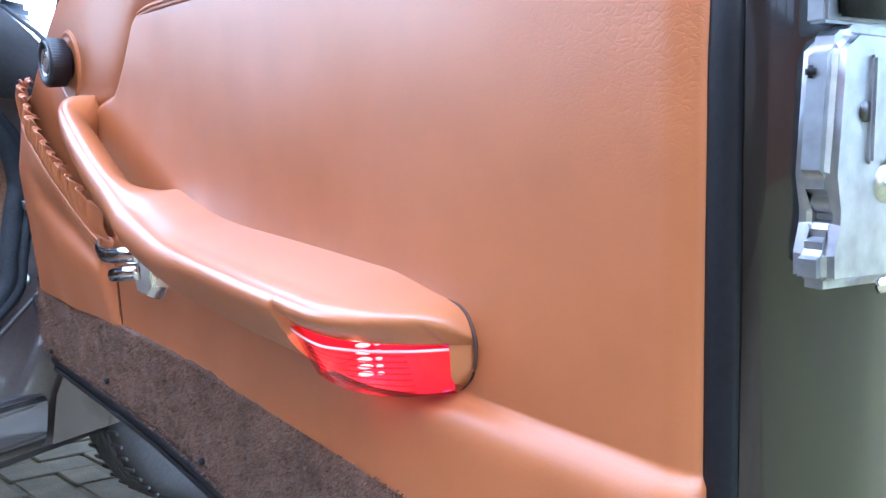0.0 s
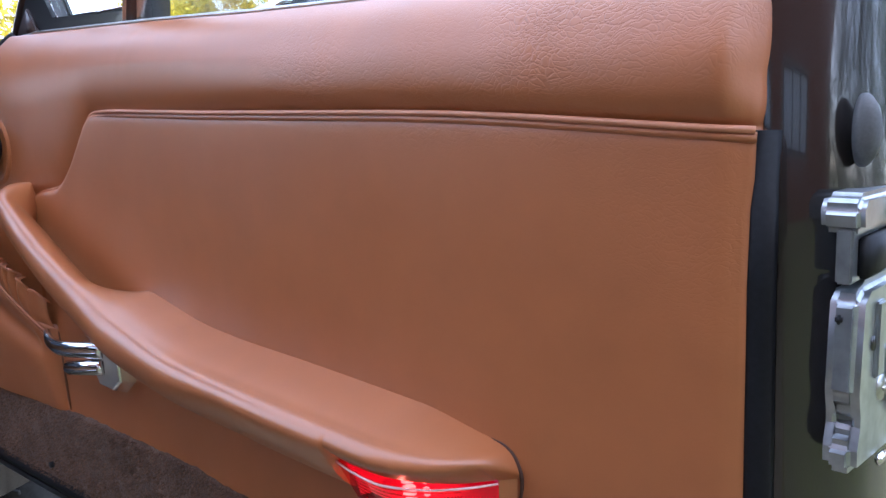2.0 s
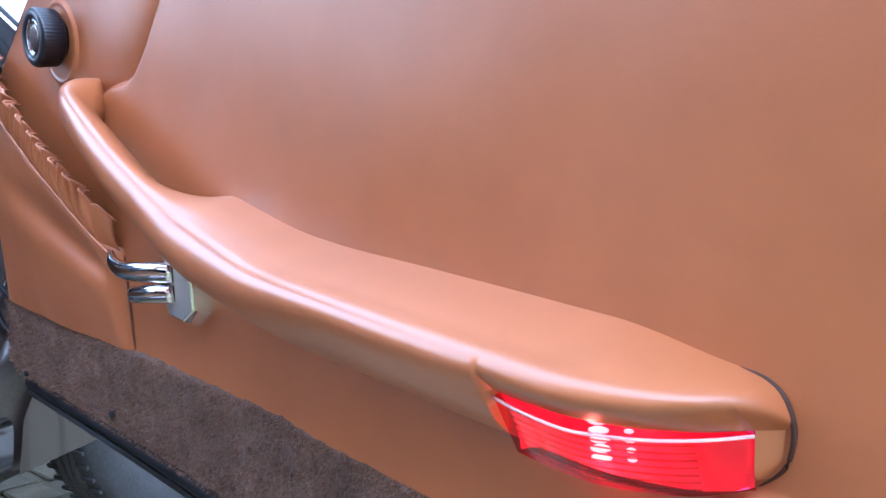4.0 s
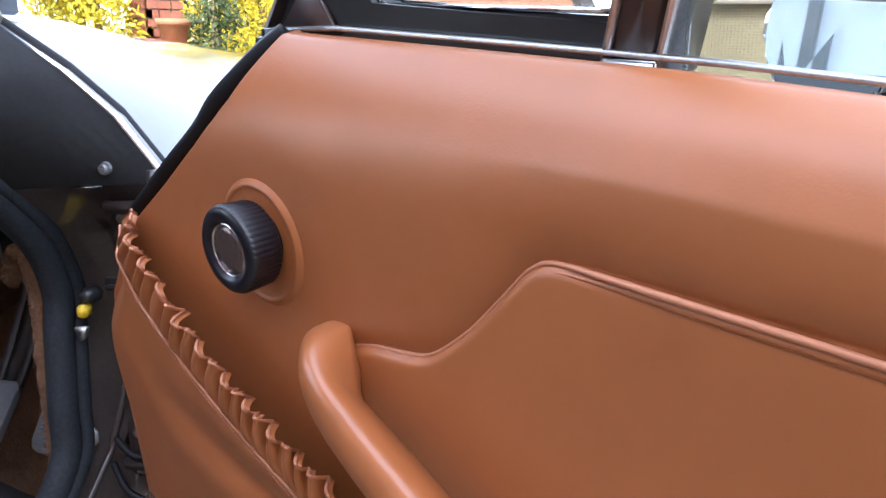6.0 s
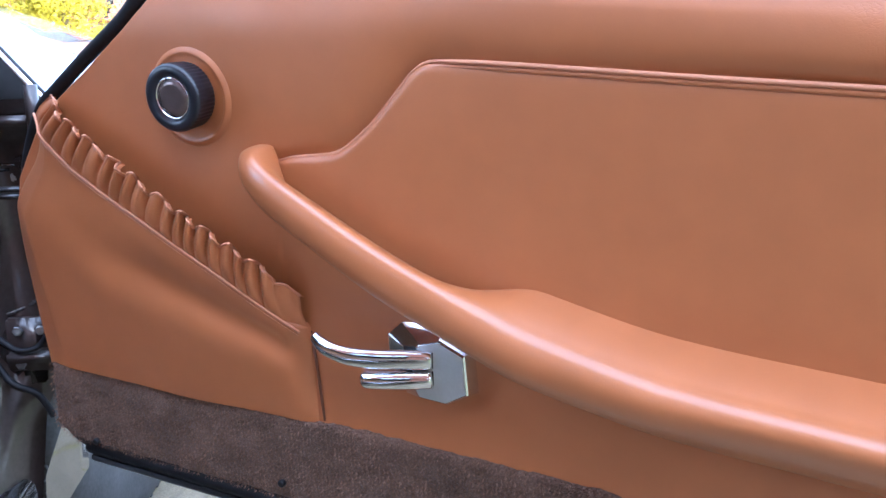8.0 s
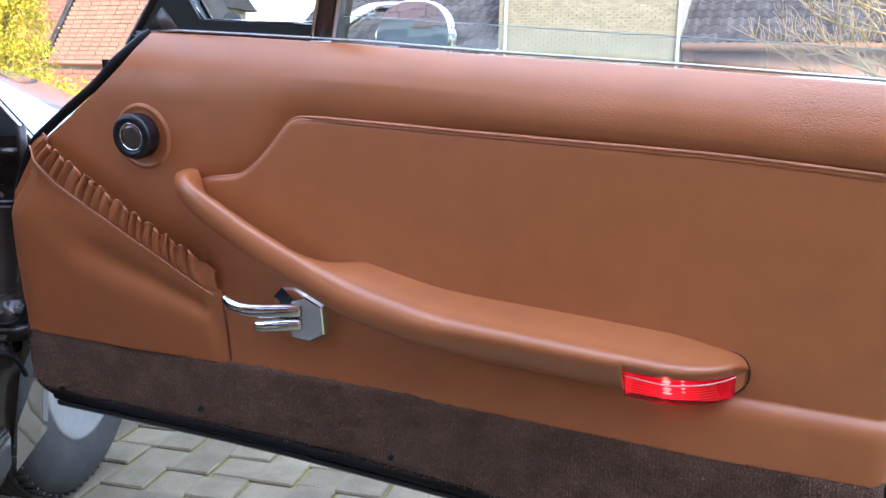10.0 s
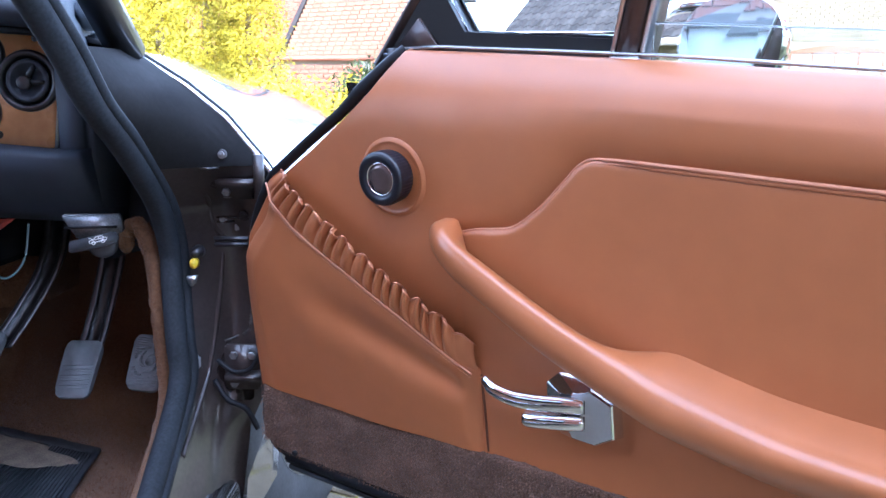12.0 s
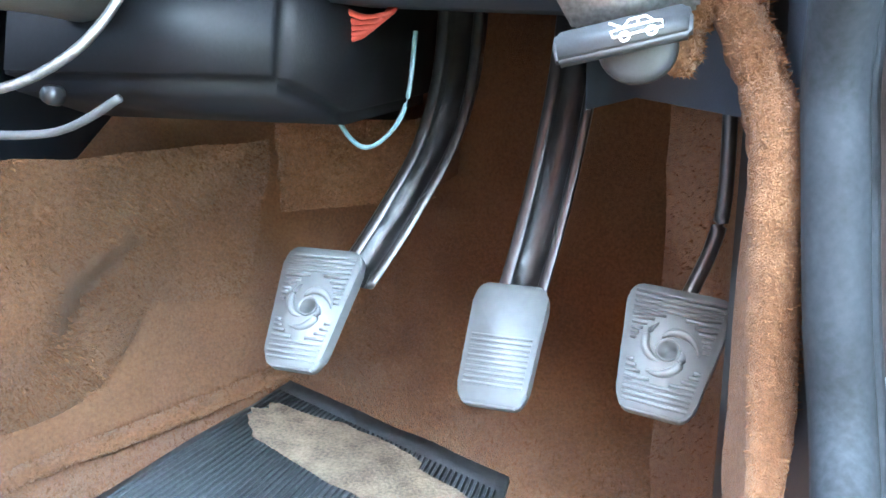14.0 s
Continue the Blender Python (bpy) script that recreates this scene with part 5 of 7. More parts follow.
bmesh.ops.translate(bm, verts=[v for v in r["geom"] if isinstance(v, bmesh.types.BMVert)], vec=(0, 0, 0.006))
mat = tagged(part("floor_mat", bm, MAT_RUBBER, None, "worn black ribbed rubber floor mat on the carpet"), category="floor mat")
mat.matrix_basis = CAR_POSE
for k in range(48):
    bm = bmesh.new()
    f = 0.03 + 0.94 * k / 47
    a, b = Vector((-0.69, 0.374, 0.2135)).lerp(Vector((-0.38, 0.255, 0.2135)), f), Vector((-0.78, -0.16, 0.2135)).lerp(Vector((-0.30, -0.40, 0.2135)), f)
    tube(bm, [a.lerp(b, 0.05), a.lerp(b, 0.5), a.lerp(b, 0.96)], 0.0016, 5)
    part("rib", bm, MAT_RUBBER, mat)
bm = bmesh.new()
rnd = random.Random(3)
edge = []
for k in range(40):
    a = 2 * math.pi * k / 40
    w = 1 + 0.28 * noise.noise((math.cos(a) * 2, math.sin(a) * 2, 3)) + rnd.uniform(-0.07, 0.07)
    p = Vector((0.155 * math.cos(a) * w, 0.042 * math.sin(a) * w, 0))
    p.rotate(Euler((0, 0, radians(-21))))
    edge.append((-0.545 + p.x, 0.235 + p.y, 0.2165))
c = bm.verts.new((-0.545, 0.235, 0.2170))
ev = [bm.verts.new(p) for p in edge]
for k in range(40):
    bm.faces.new((c, ev[k], ev[(k + 1) % 40]))
part("worn_patch", bm, MAT_WORN, mat, "pale patch where the rubber is worn through")


# pedals
def pedal(name, centre, top_w, low_w, h, label, arm, rod, pattern, turn=0):
    p = thing(name, label, "pedal", CAR_POSE, "pedals")
    m = pose(*centre) @ pose(0, 0, 0, -44, 0, 0) @ pose(0, 0, 0, 0, turn, 0)
    out = []
    for x, z in rounded(1, 1, 0.16, 5):
        w = low_w + (top_w - low_w) * (z + 0.5)
        out.append((x * w, z * h))
    bm = bmesh.new()
    prism(bm, out, "y", -0.006, 0.006, 0.003, 3)
    bmesh.ops.transform(bm, matrix=m, verts=bm.verts)
    pad = part("pad", bm, PEDAL, p, "worn grey ribbed rubber pedal pad")
    for k in range(21):
        z = -0.43 + 0.86 * k / 20
        w = (low_w + (top_w - low_w) * (z + 0.5)) * 0.42
        spans = [(-w, w)]
        if pattern and abs(z) < 0.26:
            g = 0.30 * math.sqrt(max(0, 1 - (z / 0.27) ** 2)) * top_w
            spans = [(-w, -g), (g, w)]
        if not pattern and not -0.36 < z < 0.08:
            continue
        for a, b in spans:
            if b - a < 0.004:
                continue
            bm = bmesh.new()
            tube(bm, [(a, -0.0066, z * h), (b, -0.0066, z * h)], 0.0013, 6)
            bmesh.ops.transform(bm, matrix=m, verts=bm.verts)
            part("rib", bm, PEDAL, pad)
    if pattern:
        for k in range(3):
            bm = bmesh.new()
            pts = []
            for i in range(12):
                a = 2 * math.pi * k / 3 + i * 0.20
                r = 0.0205 - 0.0010 * i
                pts.append((r * math.cos(a), -0.0066, r * math.sin(a)))
            tube(bm, pts, [0.0008 + 0.0027 * math.sin(math.pi * i / 11) for i in range(12)], 6)
            bmesh.ops.transform(bm, matrix=m, verts=bm.verts)
            part("swirl", bm, PEDAL, pad)
        bm = bmesh.new()
        lathe(bm, [(0.0065, 0.0065), (0.0075, 0.0078), (0.0085, 0.0065)], 20, m @ pose(0, 0, 0, 90))
        part("ring", bm, PEDAL, pad)
    bm = bmesh.new()
    ln = smooth_line(arm, 30)
    if rod:
        tube(bm, ln, 0.0055, 10)
    else:
        rows = []
        for q in ln:
            rows.append([(q.x + a, q.y + b, q.z + b * 0.5) for a, b in ((-0.020, 0.006), (-0.020, -0.010), (-0.019, -0.0115), (-0.0115, -0.0115), (-0.0095, -0.009), (-0.009, 0.006),
                                                                  (0.011, 0.006), (0.0115, -0.009), (0.0125, -0.0115), (0.019, -0.0115), (0.020, -0.010), (0.020, 0.006))])
        vs = grid(bm, rows, closed_u=True)
        bm.faces.new(vs[0]), bm.faces.new(vs[-1])
    part("arm", bm, DARK_METAL, p, "dark steel pedal arm")
    return p


pedal("clutch_pedal", (-0.502, 0.116, 0.421), 0.072, 0.048, 0.102, "grey rubber clutch pedal with round emblem on a curved arm",
      [(-0.478, 0.150, 0.440), (-0.452, 0.190, 0.492), (-0.430, 0.235, 0.556), (-0.425, 0.27, 0.64), (-0.425, 0.29, 0.80)], False, True)
pedal("brake_pedal", (-0.352, 0.140, 0.400), 0.060, 0.053, 0.098, "worn smooth grey rubber brake pedal on a steel arm",
      [(-0.352, 0.178, 0.415), (-0.340, 0.212, 0.482), (-0.327, 0.25, 0.580), (-0.322, 0.28, 0.68), (-0.322, 0.29, 0.80)], False, False)
pedal("throttle_pedal", (-0.229, 0.122, 0.418), 0.076, 0.050, 0.092, "grey rubber accelerator pedal with round emblem on a rod",
      [(-0.222, 0.155, 0.445), (-0.208, 0.175, 0.480), (-0.202, 0.185, 0.520), (-0.205, 0.20, 0.62)], True, True, 7)

# bonnet release lever under the dashboard
bl = thing("bonnet_release", "dark grey bonnet release lever with white car symbol", "lever", CAR_POSE @ pose(-0.250, 0.004, 0.646, 0, -4, 8) @ Matrix.Diagonal((0.68, 0.68, 0.68, 1)))
bm = bmesh.new()
prism(bm, [(-0.062, 0.042), (0.052, 0.034), (0.054, -0.002), (0.000, -0.012), (-0.036, -0.010)], "y", 0.004, 0.03, 0.003)
part("bracket", bm, STEEL, bl, "bright steel bracket")
bm = bmesh.new()
prism(bm, [(-0.058, 0.014), (0.046, 0.008), (0.046, 0.013), (-0.058, 0.019)], "y", 0.0005, 0.006, 0.001)
part("bracket_slit", bm, RUBBER, bl)
LEVER_M = pose(0, -0.008, -0.016, -34, -9, 0)
bm = bmesh.new()
prism(bm, [(-0.050, -0.012), (0.046, -0.013), (0.050, 0.004), (0.046, 0.012), (-0.046, 0.013), (-0.050, 0.006)], "y", -0.007, 0.006, 0.003, 3)
bm.transform(LEVER_M)
lever = part("lever", bm, LEVER_GREY, bl)
bm = bmesh.new()
lathe(bm, [(0.0001, 0.010), (0.020, 0.009), (0.026, 0.004), (0.027, -0.006)], 28, pose(0.010, 0.012, -0.026, 80) @ Matrix.Diagonal((1.1, 1, 1, 1)))
part("barrel", bm, LEVER_GREY, bl)
bm = bmesh.new()
for pts in ([(-0.017, 0, -0.004), (-0.018, 0, 0.001), (-0.009, 0, 0.002), (-0.004, 0, 0.0075), (0.008, 0, 0.0075), (0.013, 0, 0.002), (0.018, 0, 0.001), (0.018, 0, -0.004), (-0.017, 0, -0.004)],
            [(-0.009, 0, 0.002), (-0.018, 0, 0.0085)], [(0.002, 0, 0.0075), (0.002, 0, 0.002)], [(-0.009, 0, 0.002), (0.013, 0, 0.002)]):
    tube(bm, [LEVER_M @ (Vector(q) + Vector((0.010, -0.0072, 0))) for q in pts], 0.0011, 5)
for s in (-0.009, 0.010):
    tube(bm, [LEVER_M @ Vector((0.010 + s + 0.0034 * math.cos(a * 0.63), -0.0072, -0.0050 + 0.0034 * math.sin(a * 0.63))) for a in range(11)], 0.0012, 5)
part("car_symbol", bm, WHITE, lever)

# dashboard
dash = thing("dashboard", "black dashboard with walnut instrument panel and round gauges", "dashboard", CAR_POSE)
TILT_M = pose(-0.310, 0.036, 0.758, 0, 5.5, 3) @ pose(0, 0, 0, -5, 0, 0)
bm = bmesh.new()
prism(bm, [(-0.80, 0.0), (-0.006, 0.0), (0.0, 0.006), (0.0, 0.150), (-0.008, 0.158), (-0.80, 0.158)], "y", -0.003, 0.012, 0.002)
bmesh.ops.transform(bm, matrix=TILT_M, verts=bm.verts)
part("instrument_panel", bm, WOOD, dash, "glossy walnut veneer instrument panel")
bm = bmesh.new()
rows = []
DASH_SEC = [(0.04, 0.94), (0.000, 0.945), (-0.024, 0.937), (-0.030, 0.922), (-0.012, 0.908), (0.03, 0.905)]
for cx in np.linspace(-1.40, -0.235, 20):
    rise = 0.096 * min(0.35, max(0.0, -0.31 - cx))
    rows.append([(cx, y - rise * 0.4, z + 0.013 + rise) for y, z in DASH_SEC] + [(cx, 0.16, 0.943 + rise)])
vs = grid(bm, rows, closed_u=True)
bm.faces.new(vs[0]), bm.faces.new(vs[-1])
part("crash_roll", bm, DASH, dash, "padded black top roll")
bm = bmesh.new()
rows = []
LOW_SEC = [(0.034, 0.760), (0.012, 0.756), (0.004, 0.748), (0.010, 0.725), (0.030, 0.695), (0.060, 0.665), (0.10, 0.645), (0.16, 0.64), (0.16, 0.76)]
for cx in np.linspace(-1.40, -0.262, 24):
    rows.append([(cx, y, z + 0.096 * min(0.35, max(0.0, -0.31 - cx)) * (1 if z > 0.74 else 0.5)) for y, z in LOW_SEC])
vs = grid(bm, rows, closed_u=True)
bm.faces.new(vs[0]), bm.faces.new(vs[-1])
part("lower_panel", bm, DASH, dash, "black vinyl lower dashboard")
bm = bmesh.new()
prism(bm, [(0.03, 0.75), (0.03, 0.925), (0.16, 0.93), (0.16, 0.65), (0.06, 0.66)], "x", -0.312, -0.255, 0.012, 3)
part("end_cheek", bm, DASH, dash)
bm = bmesh.new()
tube(bm, [TILT_M @ Vector(q) for q in ((-0.80, -0.003, -0.003), (-0.003, -0.003, -0.003), (0.003, -0.003, 0.004), (0.003, -0.003, 0.15))], 0.0024, 6)
part("panel_edge", bm, BRUSHED, dash)


def gauge(x, z, r, major, sweep, needle, label, words=(), red=False):
    """A round gauge set in the panel; x and z measured from the panel's lower right corner."""
    m = TILT_M @ pose(x, -0.003, z, 90)
    bm = bmesh.new()
    lathe(bm, [(r, -0.004), (r, 0.006), (r * 0.97, 0.009), (r * 0.93, 0.010), (r * 0.885, 0.0085), (r * 0.86, 0.001), (0.0001, 0.001)], 56, m)
    g = part("gauge", bm, PLASTIC, dash, label)
    bm = bmesh.new()
    lathe(bm, [(0.0001, 0.0018), (r * 0.86, 0.0018), (r * 0.86, 0.001)], 48, m)
    part("dial_face", bm, DIAL, g)
    bm = bmesh.new()
    a0, a1 = sweep
    n = major * 5
    for k in range(n + 1):
        a = radians(a0 + (a1 - a0) * k / n)
        big = k % 5 == 0
        ri, ro, w = (r * (0.60 if big else 0.66), r * 0.70, 0.0011 if big else 0.0005)
        c, s = math.cos(a), math.sin(a)
        bm.faces.new([bm.verts.new(m @ Vector(q)) for q in ((c * ri - s * w, s * ri + c * w, 0.0022), (c * ro - s * w, s * ro + c * w, 0.0022), (c * ro + s * w, s * ro - c * w, 0.0022), (c * ri + s * w, s * ri - c * w, 0.0022))])
    if r > 0.05:
        for k in range(49):
            a, b = (radians(a0 + (a1 - a0) * (k + e) / 49) for e in (0, 1))
            bm.faces.new([bm.verts.new(m @ Vector((q * math.cos(t), q * math.sin(t), 0.0022))) for q, t in ((r * 0.565, a), (r * 0.59, a), (r * 0.59, b), (r * 0.565, b))])
        for k in range(major + 1):
            a = radians(a0 + (a1 - a0) * k / major)
            box(bm, (-0.0022, -0.0030, 0.0021), (0.0022, 0.0030, 0.0024), 0, m @ Matrix.Translation((0.76 * r * math.cos(a), 0.76 * r * math.sin(a), 0)))
    part("scale_marks", bm, WHITE, g)
    if red:
        bm = bmesh.new()
        box(bm, (r * 0.28, -r * 0.12, 0.0021), (r * 0.52, r * 0.22, 0.0024), 0, m)
        part("warning_field", bm, ORANGE, g)
    bm = bmesh.new()
    a = radians(needle)
    c, s = math.cos(a), math.sin(a)
    ln = r * 0.62
    bm.faces.new([bm.verts.new(m @ Vector(q)) for q in ((-s * 0.0022 - c * 0.008, c * 0.0022 - s * 0.008, 0.0045), (c * ln, s * ln, 0.0045), (s * 0.0022 - c * 0.008, -c * 0.0022 - s * 0.008, 0.0045))])
    part("needle", bm, WHITE, g)
    bm = bmesh.new()
    lathe(bm, [(0.0001, 0.0058), (r * 0.12, 0.0054), (r * 0.14, 0.0035), (r * 0.14, 0.002)], 20, m)
    part("needle_hub", bm, CHROME if r > 0.05 else PLASTIC, g)
    bm = bmesh.new()
    lathe(bm, [(0.0001, 0.0078), (r * 0.885, 0.0078), (r * 0.885, 0.0074)], 40, m)
    gl = part("gauge_glass", bm, GLASS, g, smooth=False)
    gl.visible_shadow = False
    for text, size, dy in words:
        cu = bpy.data.curves.new("text", "FONT")
        cu.body, cu.size, cu.align_x, cu.align_y, cu.extrude = text, size, "CENTER", "CENTER", 0.0001
        tmp = bpy.data.objects.new("text", cu)
        scene.collection.objects.link(tmp)
        me = bpy.data.meshes.new_from_object(tmp.evaluated_get(bpy.context.evaluated_depsgraph_get()))
        bpy.data.objects.remove(tmp)
        me.materials.append(WHITE)
        lb = new("lettering", me)
        lb.parent = g
        lb.matrix_basis = m @ pose(0, dy, 0.0023)
    return g


gauge(-0.317, 0.083, 0.0635, 14, (225, -45), 218, "round black speedometer with chrome hub", (("MPH", 0.008, -0.018),), True)
gauge(-0.190, 0.086, 0.0635, 7, (225, -45), 214, "round black rev counter with white needle", (("RPM", 0.007, -0.026), ("x100", 0.007, -0.042)), True)
gauge(-0.1055, 0.1195, 0.034, 2, (150, 30), 98, "small round black clock")
gauge(-0.1065, 0.0415, 0.034, 4, (215, 325), 235, "small round black fuel gauge", (("FUEL", 0.0065, 0.006),))
gauge(-0.445, 0.125, 0.036, 4, (215, 325), 250, "small round black gauge")
gauge(-0.452, 0.046, 0.036, 4, (215, 325), 250, "small round black gauge")
m = TILT_M @ pose(-0.0375, -0.003, 0.0905, 90) @ Matrix.Diagonal((1.09, 1.09, 1.0, 1))
bm = bmesh.new()
lathe(bm, [(0.0385, -0.002), (0.0385, 0.006), (0.036, 0.010), (0.032, 0.0095), (0.030, 0.004), (0.029, 0.0012), (0.0001, 0.0010)], 48, m)
vent = part("air_vent", bm, PLASTIC, dash, "round black swivel air vent")
bm = bmesh.new()
lathe(bm, [(0.0265, 0.0015), (0.0265, 0.0075), (0.024, 0.009), (0.020, 0.0085), (0.019, 0.003), (0.0001, 0.0025)], 40, m)
part("vent_barrel", bm, DASH, vent)
for k in (-1, 1):
    bm = bmesh.new()
    prism(bm, [(0.003, 0.001 * k), (0.019, 0.010 * k), (0.017, 0.014 * k), (0.004, 0.008 * k)], "z", 0.0035, 0.0105, 0.0006)
    bm.transform(m @ pose(0, 0, 0, 0, 0, 35))
    part("blade", bm, PLASTIC, vent)
bm = bmesh.new()
lathe(bm, [(0.009, 0.002), (0.009, 0.010), (0.0065, 0.012), (0.0001, 0.012)], 20, m @ pose(-0.004, -0.003, 0))
part("vent_knob", bm, PLASTIC, vent)
for x, z, r in ((-0.0337, 0.1485, 0.0045), (-0.0752, 0.0134, 0.0055)):
    bm = bmesh.new()
    lathe(bm, [(0.0001, 0.004), (r * 0.8, 0.0035), (r, 0.001), (r, -0.002)], 16, TILT_M @ pose(x, -0.003, z, 90))
    part("panel_screw", bm, PLASTIC, dash)
bm = bmesh.new()
lathe(bm, [(0.011, -0.002), (0.011, 0.003), (0.009, 0.005), (0.006, 0.008), (0.0001, 0.0095)], 24, TILT_M @ pose(-0.259, -0.003, 0.135, 90))
part("warning_lamp", bm, PLASTIC, dash, "small dark warning lamp")

# steering column, stalk and lock
col = thing("steering_column", "grey-black steering column cowl with stalk switch", "steering column", CAR_POSE)
cm = look((-0.590, -0.30, 0.800), (-0.625, 0.10, 0.690))
bm = bmesh.new()
lathe(bm, [(0.030, 0.02), (0.050, 0.0), (0.053, -0.03), (0.056, -0.10), (0.060, -0.18), (0.062, -0.26), (0.052, -0.33), (0.045, -0.42)], 36, cm @ Matrix.Diagonal((1.0, 1.25, 1, 1)))
part("cowl", bm, GREY_PLASTIC, col, "matt grey-black column cowl")
bm = bmesh.new()
lathe(bm, [(0.022, -0.012), (0.027, -0.004), (0.028, 0.030), (0.026, 0.042), (0.021, 0.046), (0.0001, 0.046)], 48, pose(-0.545, -0.100, 0.772, 0, 90, -20), lambda k, i: -0.0018 if k in (1, 2, 3) and i % 6 == 0 else 0)
lock = part("ignition_lock", bm, PLASTIC, col, "black steering lock")
bm = bmesh.new()
lathe(bm, [(0.0284, 0.004), (0.0288, 0.005), (0.0288, 0.009), (0.0284, 0.010)], 40, pose(-0.545, -0.100, 0.772, 0, 90, -20))
part("lock_ring", bm, CHROME, lock)
bm = bmesh.new()
tube(bm, [(-0.50, -0.200, 0.815), (-0.44, -0.225, 0.826), (-0.405, -0.240, 0.832)], [0.006, 0.005, 0.005], 10)
stalk = part("stalk", bm, PLASTIC, col, "black stalk switch")
bm = bmesh.new()
rows = []
for f in range(7):
    u = f / 6
    c = Vector((-0.475, -0.214, 0.820)).lerp(Vector((-0.366, -0.252, 0.838)), u)
    w, h = 0.005 + 0.007 * u, 0.004 + 0.0085 * u
    rows.append([c + Vector((0, sy * w, sz * h)) for sy, sz in ((-1, -0.6), (-0.6, -1), (0.6, -1), (1, -0.6), (1, 0.6), (0.6, 1), (-0.6, 1), (-1, 0.6))])
vs = grid(bm, rows, closed_u=True)
bm.faces.new(vs[0]), bm.faces.new(vs[-1])
sharp(part("stalk_grip", bm, GREY_PLASTIC, stalk), 30)
bm = bmesh.new()
box(bm, (-0.522, -0.215, 0.790), (-0.500, -0.180, 0.832), 0.005)
part("stalk_base", bm, PLASTIC, col)
bm = bmesh.new()
box(bm, (-0.541, -0.034, 0.680), (-0.514, -0.028, 0.735), 0.002, None)
tube(bm, smooth_line([(-0.516, -0.025, 0.70), (-0.516, -0.030, 0.668), (-0.535, -0.055, 0.632), (-0.575, -0.075, 0.612), (-0.605, -0.085, 0.622)], 20), 0.0048, 8, 0.6)
part("column_bracket", bm, STEEL, col, "scratched steel column bracket")
for x, y, z in ((-0.562, -0.05, 0.606), (-0.468, -0.033, 0.722), (-0.470, -0.033, 0.702)):
    bm = bmesh.new()
    lathe(bm, [(0.0001, 0.006), (0.005, 0.005), (0.0060, 0.002), (0.0060, -0.004)], 14, pose(x, y, z, 75))
    part("bracket_bolt", bm, DARK_METAL, col)
# lit lamp beneath the dashboard
lampb = thing("footwell_lamp", "lit amber footwell lamp in a chrome holder", "lamp", CAR_POSE @ pose(-0.640, -0.105, 0.648, 0, 0, 12))
bm = bmesh.new()
prism(bm, [(-0.018, 0.026), (0.018, 0.026), (0.018, -0.018), (0.012, -0.030), (0.0, -0.034), (-0.012, -0.030), (-0.018, -0.018)], "y", 0.0, 0.012, 0.003)
part("lamp_body", bm, CHROME, lampb)
bm = bmesh.new()
prism(bm, [(-0.014, 0.025), (0.014, 0.025), (0.014, -0.012), (0.009, -0.021), (-0.009, -0.021), (-0.014, -0.012)], "y", -0.010, 0.001, 0.003)
part("lens", bm, AMBER, lampb, "glowing amber lens")
part("centre_console", box(bmesh.new(), (-1.12, -0.45, 0.19), (-0.90, 0.50, 0.80), 0.02), DASH, dash, "black centre console beside the tunnel")
# under-dash tray and loose wires
bm = bmesh.new()
prism(bm, [(0.03, 0.60), (0.12, 0.565), (0.30, 0.56), (0.32, 0.66), (0.05, 0.67)], "x", -0.70, -0.46, 0.012, 3)
part("heater_duct", bm, RUBBER, dash, "black heater duct under the dashboard")
bm = bmesh.new()
tube(bm, smooth_line([(-0.500, 0.155, 0.700), (-0.506, 0.158, 0.654), (-0.505, 0.160, 0.620), (-0.499, 0.160, 0.591), (-0.488, 0.160, 0.558), (-0.467, 0.155, 0.544), (-0.446, 0.157, 0.556), (-0.432, 0.160, 0.582), (-0.428, 0.17, 0.63)], 50), 0.0019, 6)
w1 = tagged(part("loose_wire", bm, material("pale_blue_wire", (0.22, 0.38, 0.46), 0.5), None, "loose pale blue wire hanging under the dashboard"), category="wire")
w1.matrix_basis = CAR_POSE
w2 = thing("wire_bundle", "small bundle of red wires under the dashboard", "wire", CAR_POSE)
RED_WIRE = material("red_wire", (0.40, 0.06, 0.04), 0.5)
for k in range(5):
    bm = bmesh.new()
    tube(bm, smooth_line([(-0.50 + k * 0.006, 0.12, 0.655), (-0.485 + k * 0.008, 0.13, 0.630 + k * 0.003), (-0.455 + k * 0.006, 0.13, 0.628 + 0.004 * k), (-0.43, 0.14, 0.65)], 14), 0.0025, 6)
    part("wire", bm, RED_WIRE, w2)
bm = bmesh.new()
tube(bm, smooth_line([(-0.62, -0.05, 0.60), (-0.66, -0.06, 0.585), (-0.60, -0.02, 0.578), (-0.55, -0.01, 0.600)], 20), 0.003, 6)
tube(bm, smooth_line([(-0.67, -0.09, 0.60), (-0.68, -0.07, 0.55), (-0.70, -0.05, 0.48)], 12), 0.004, 6)
w3 = tagged(part("grey_cable", bm, material("grey_cable", (0.09, 0.09, 0.095), 0.5), None, "grey cable under the steering column"), category="cable")
w3.matrix_basis = CAR_POSE


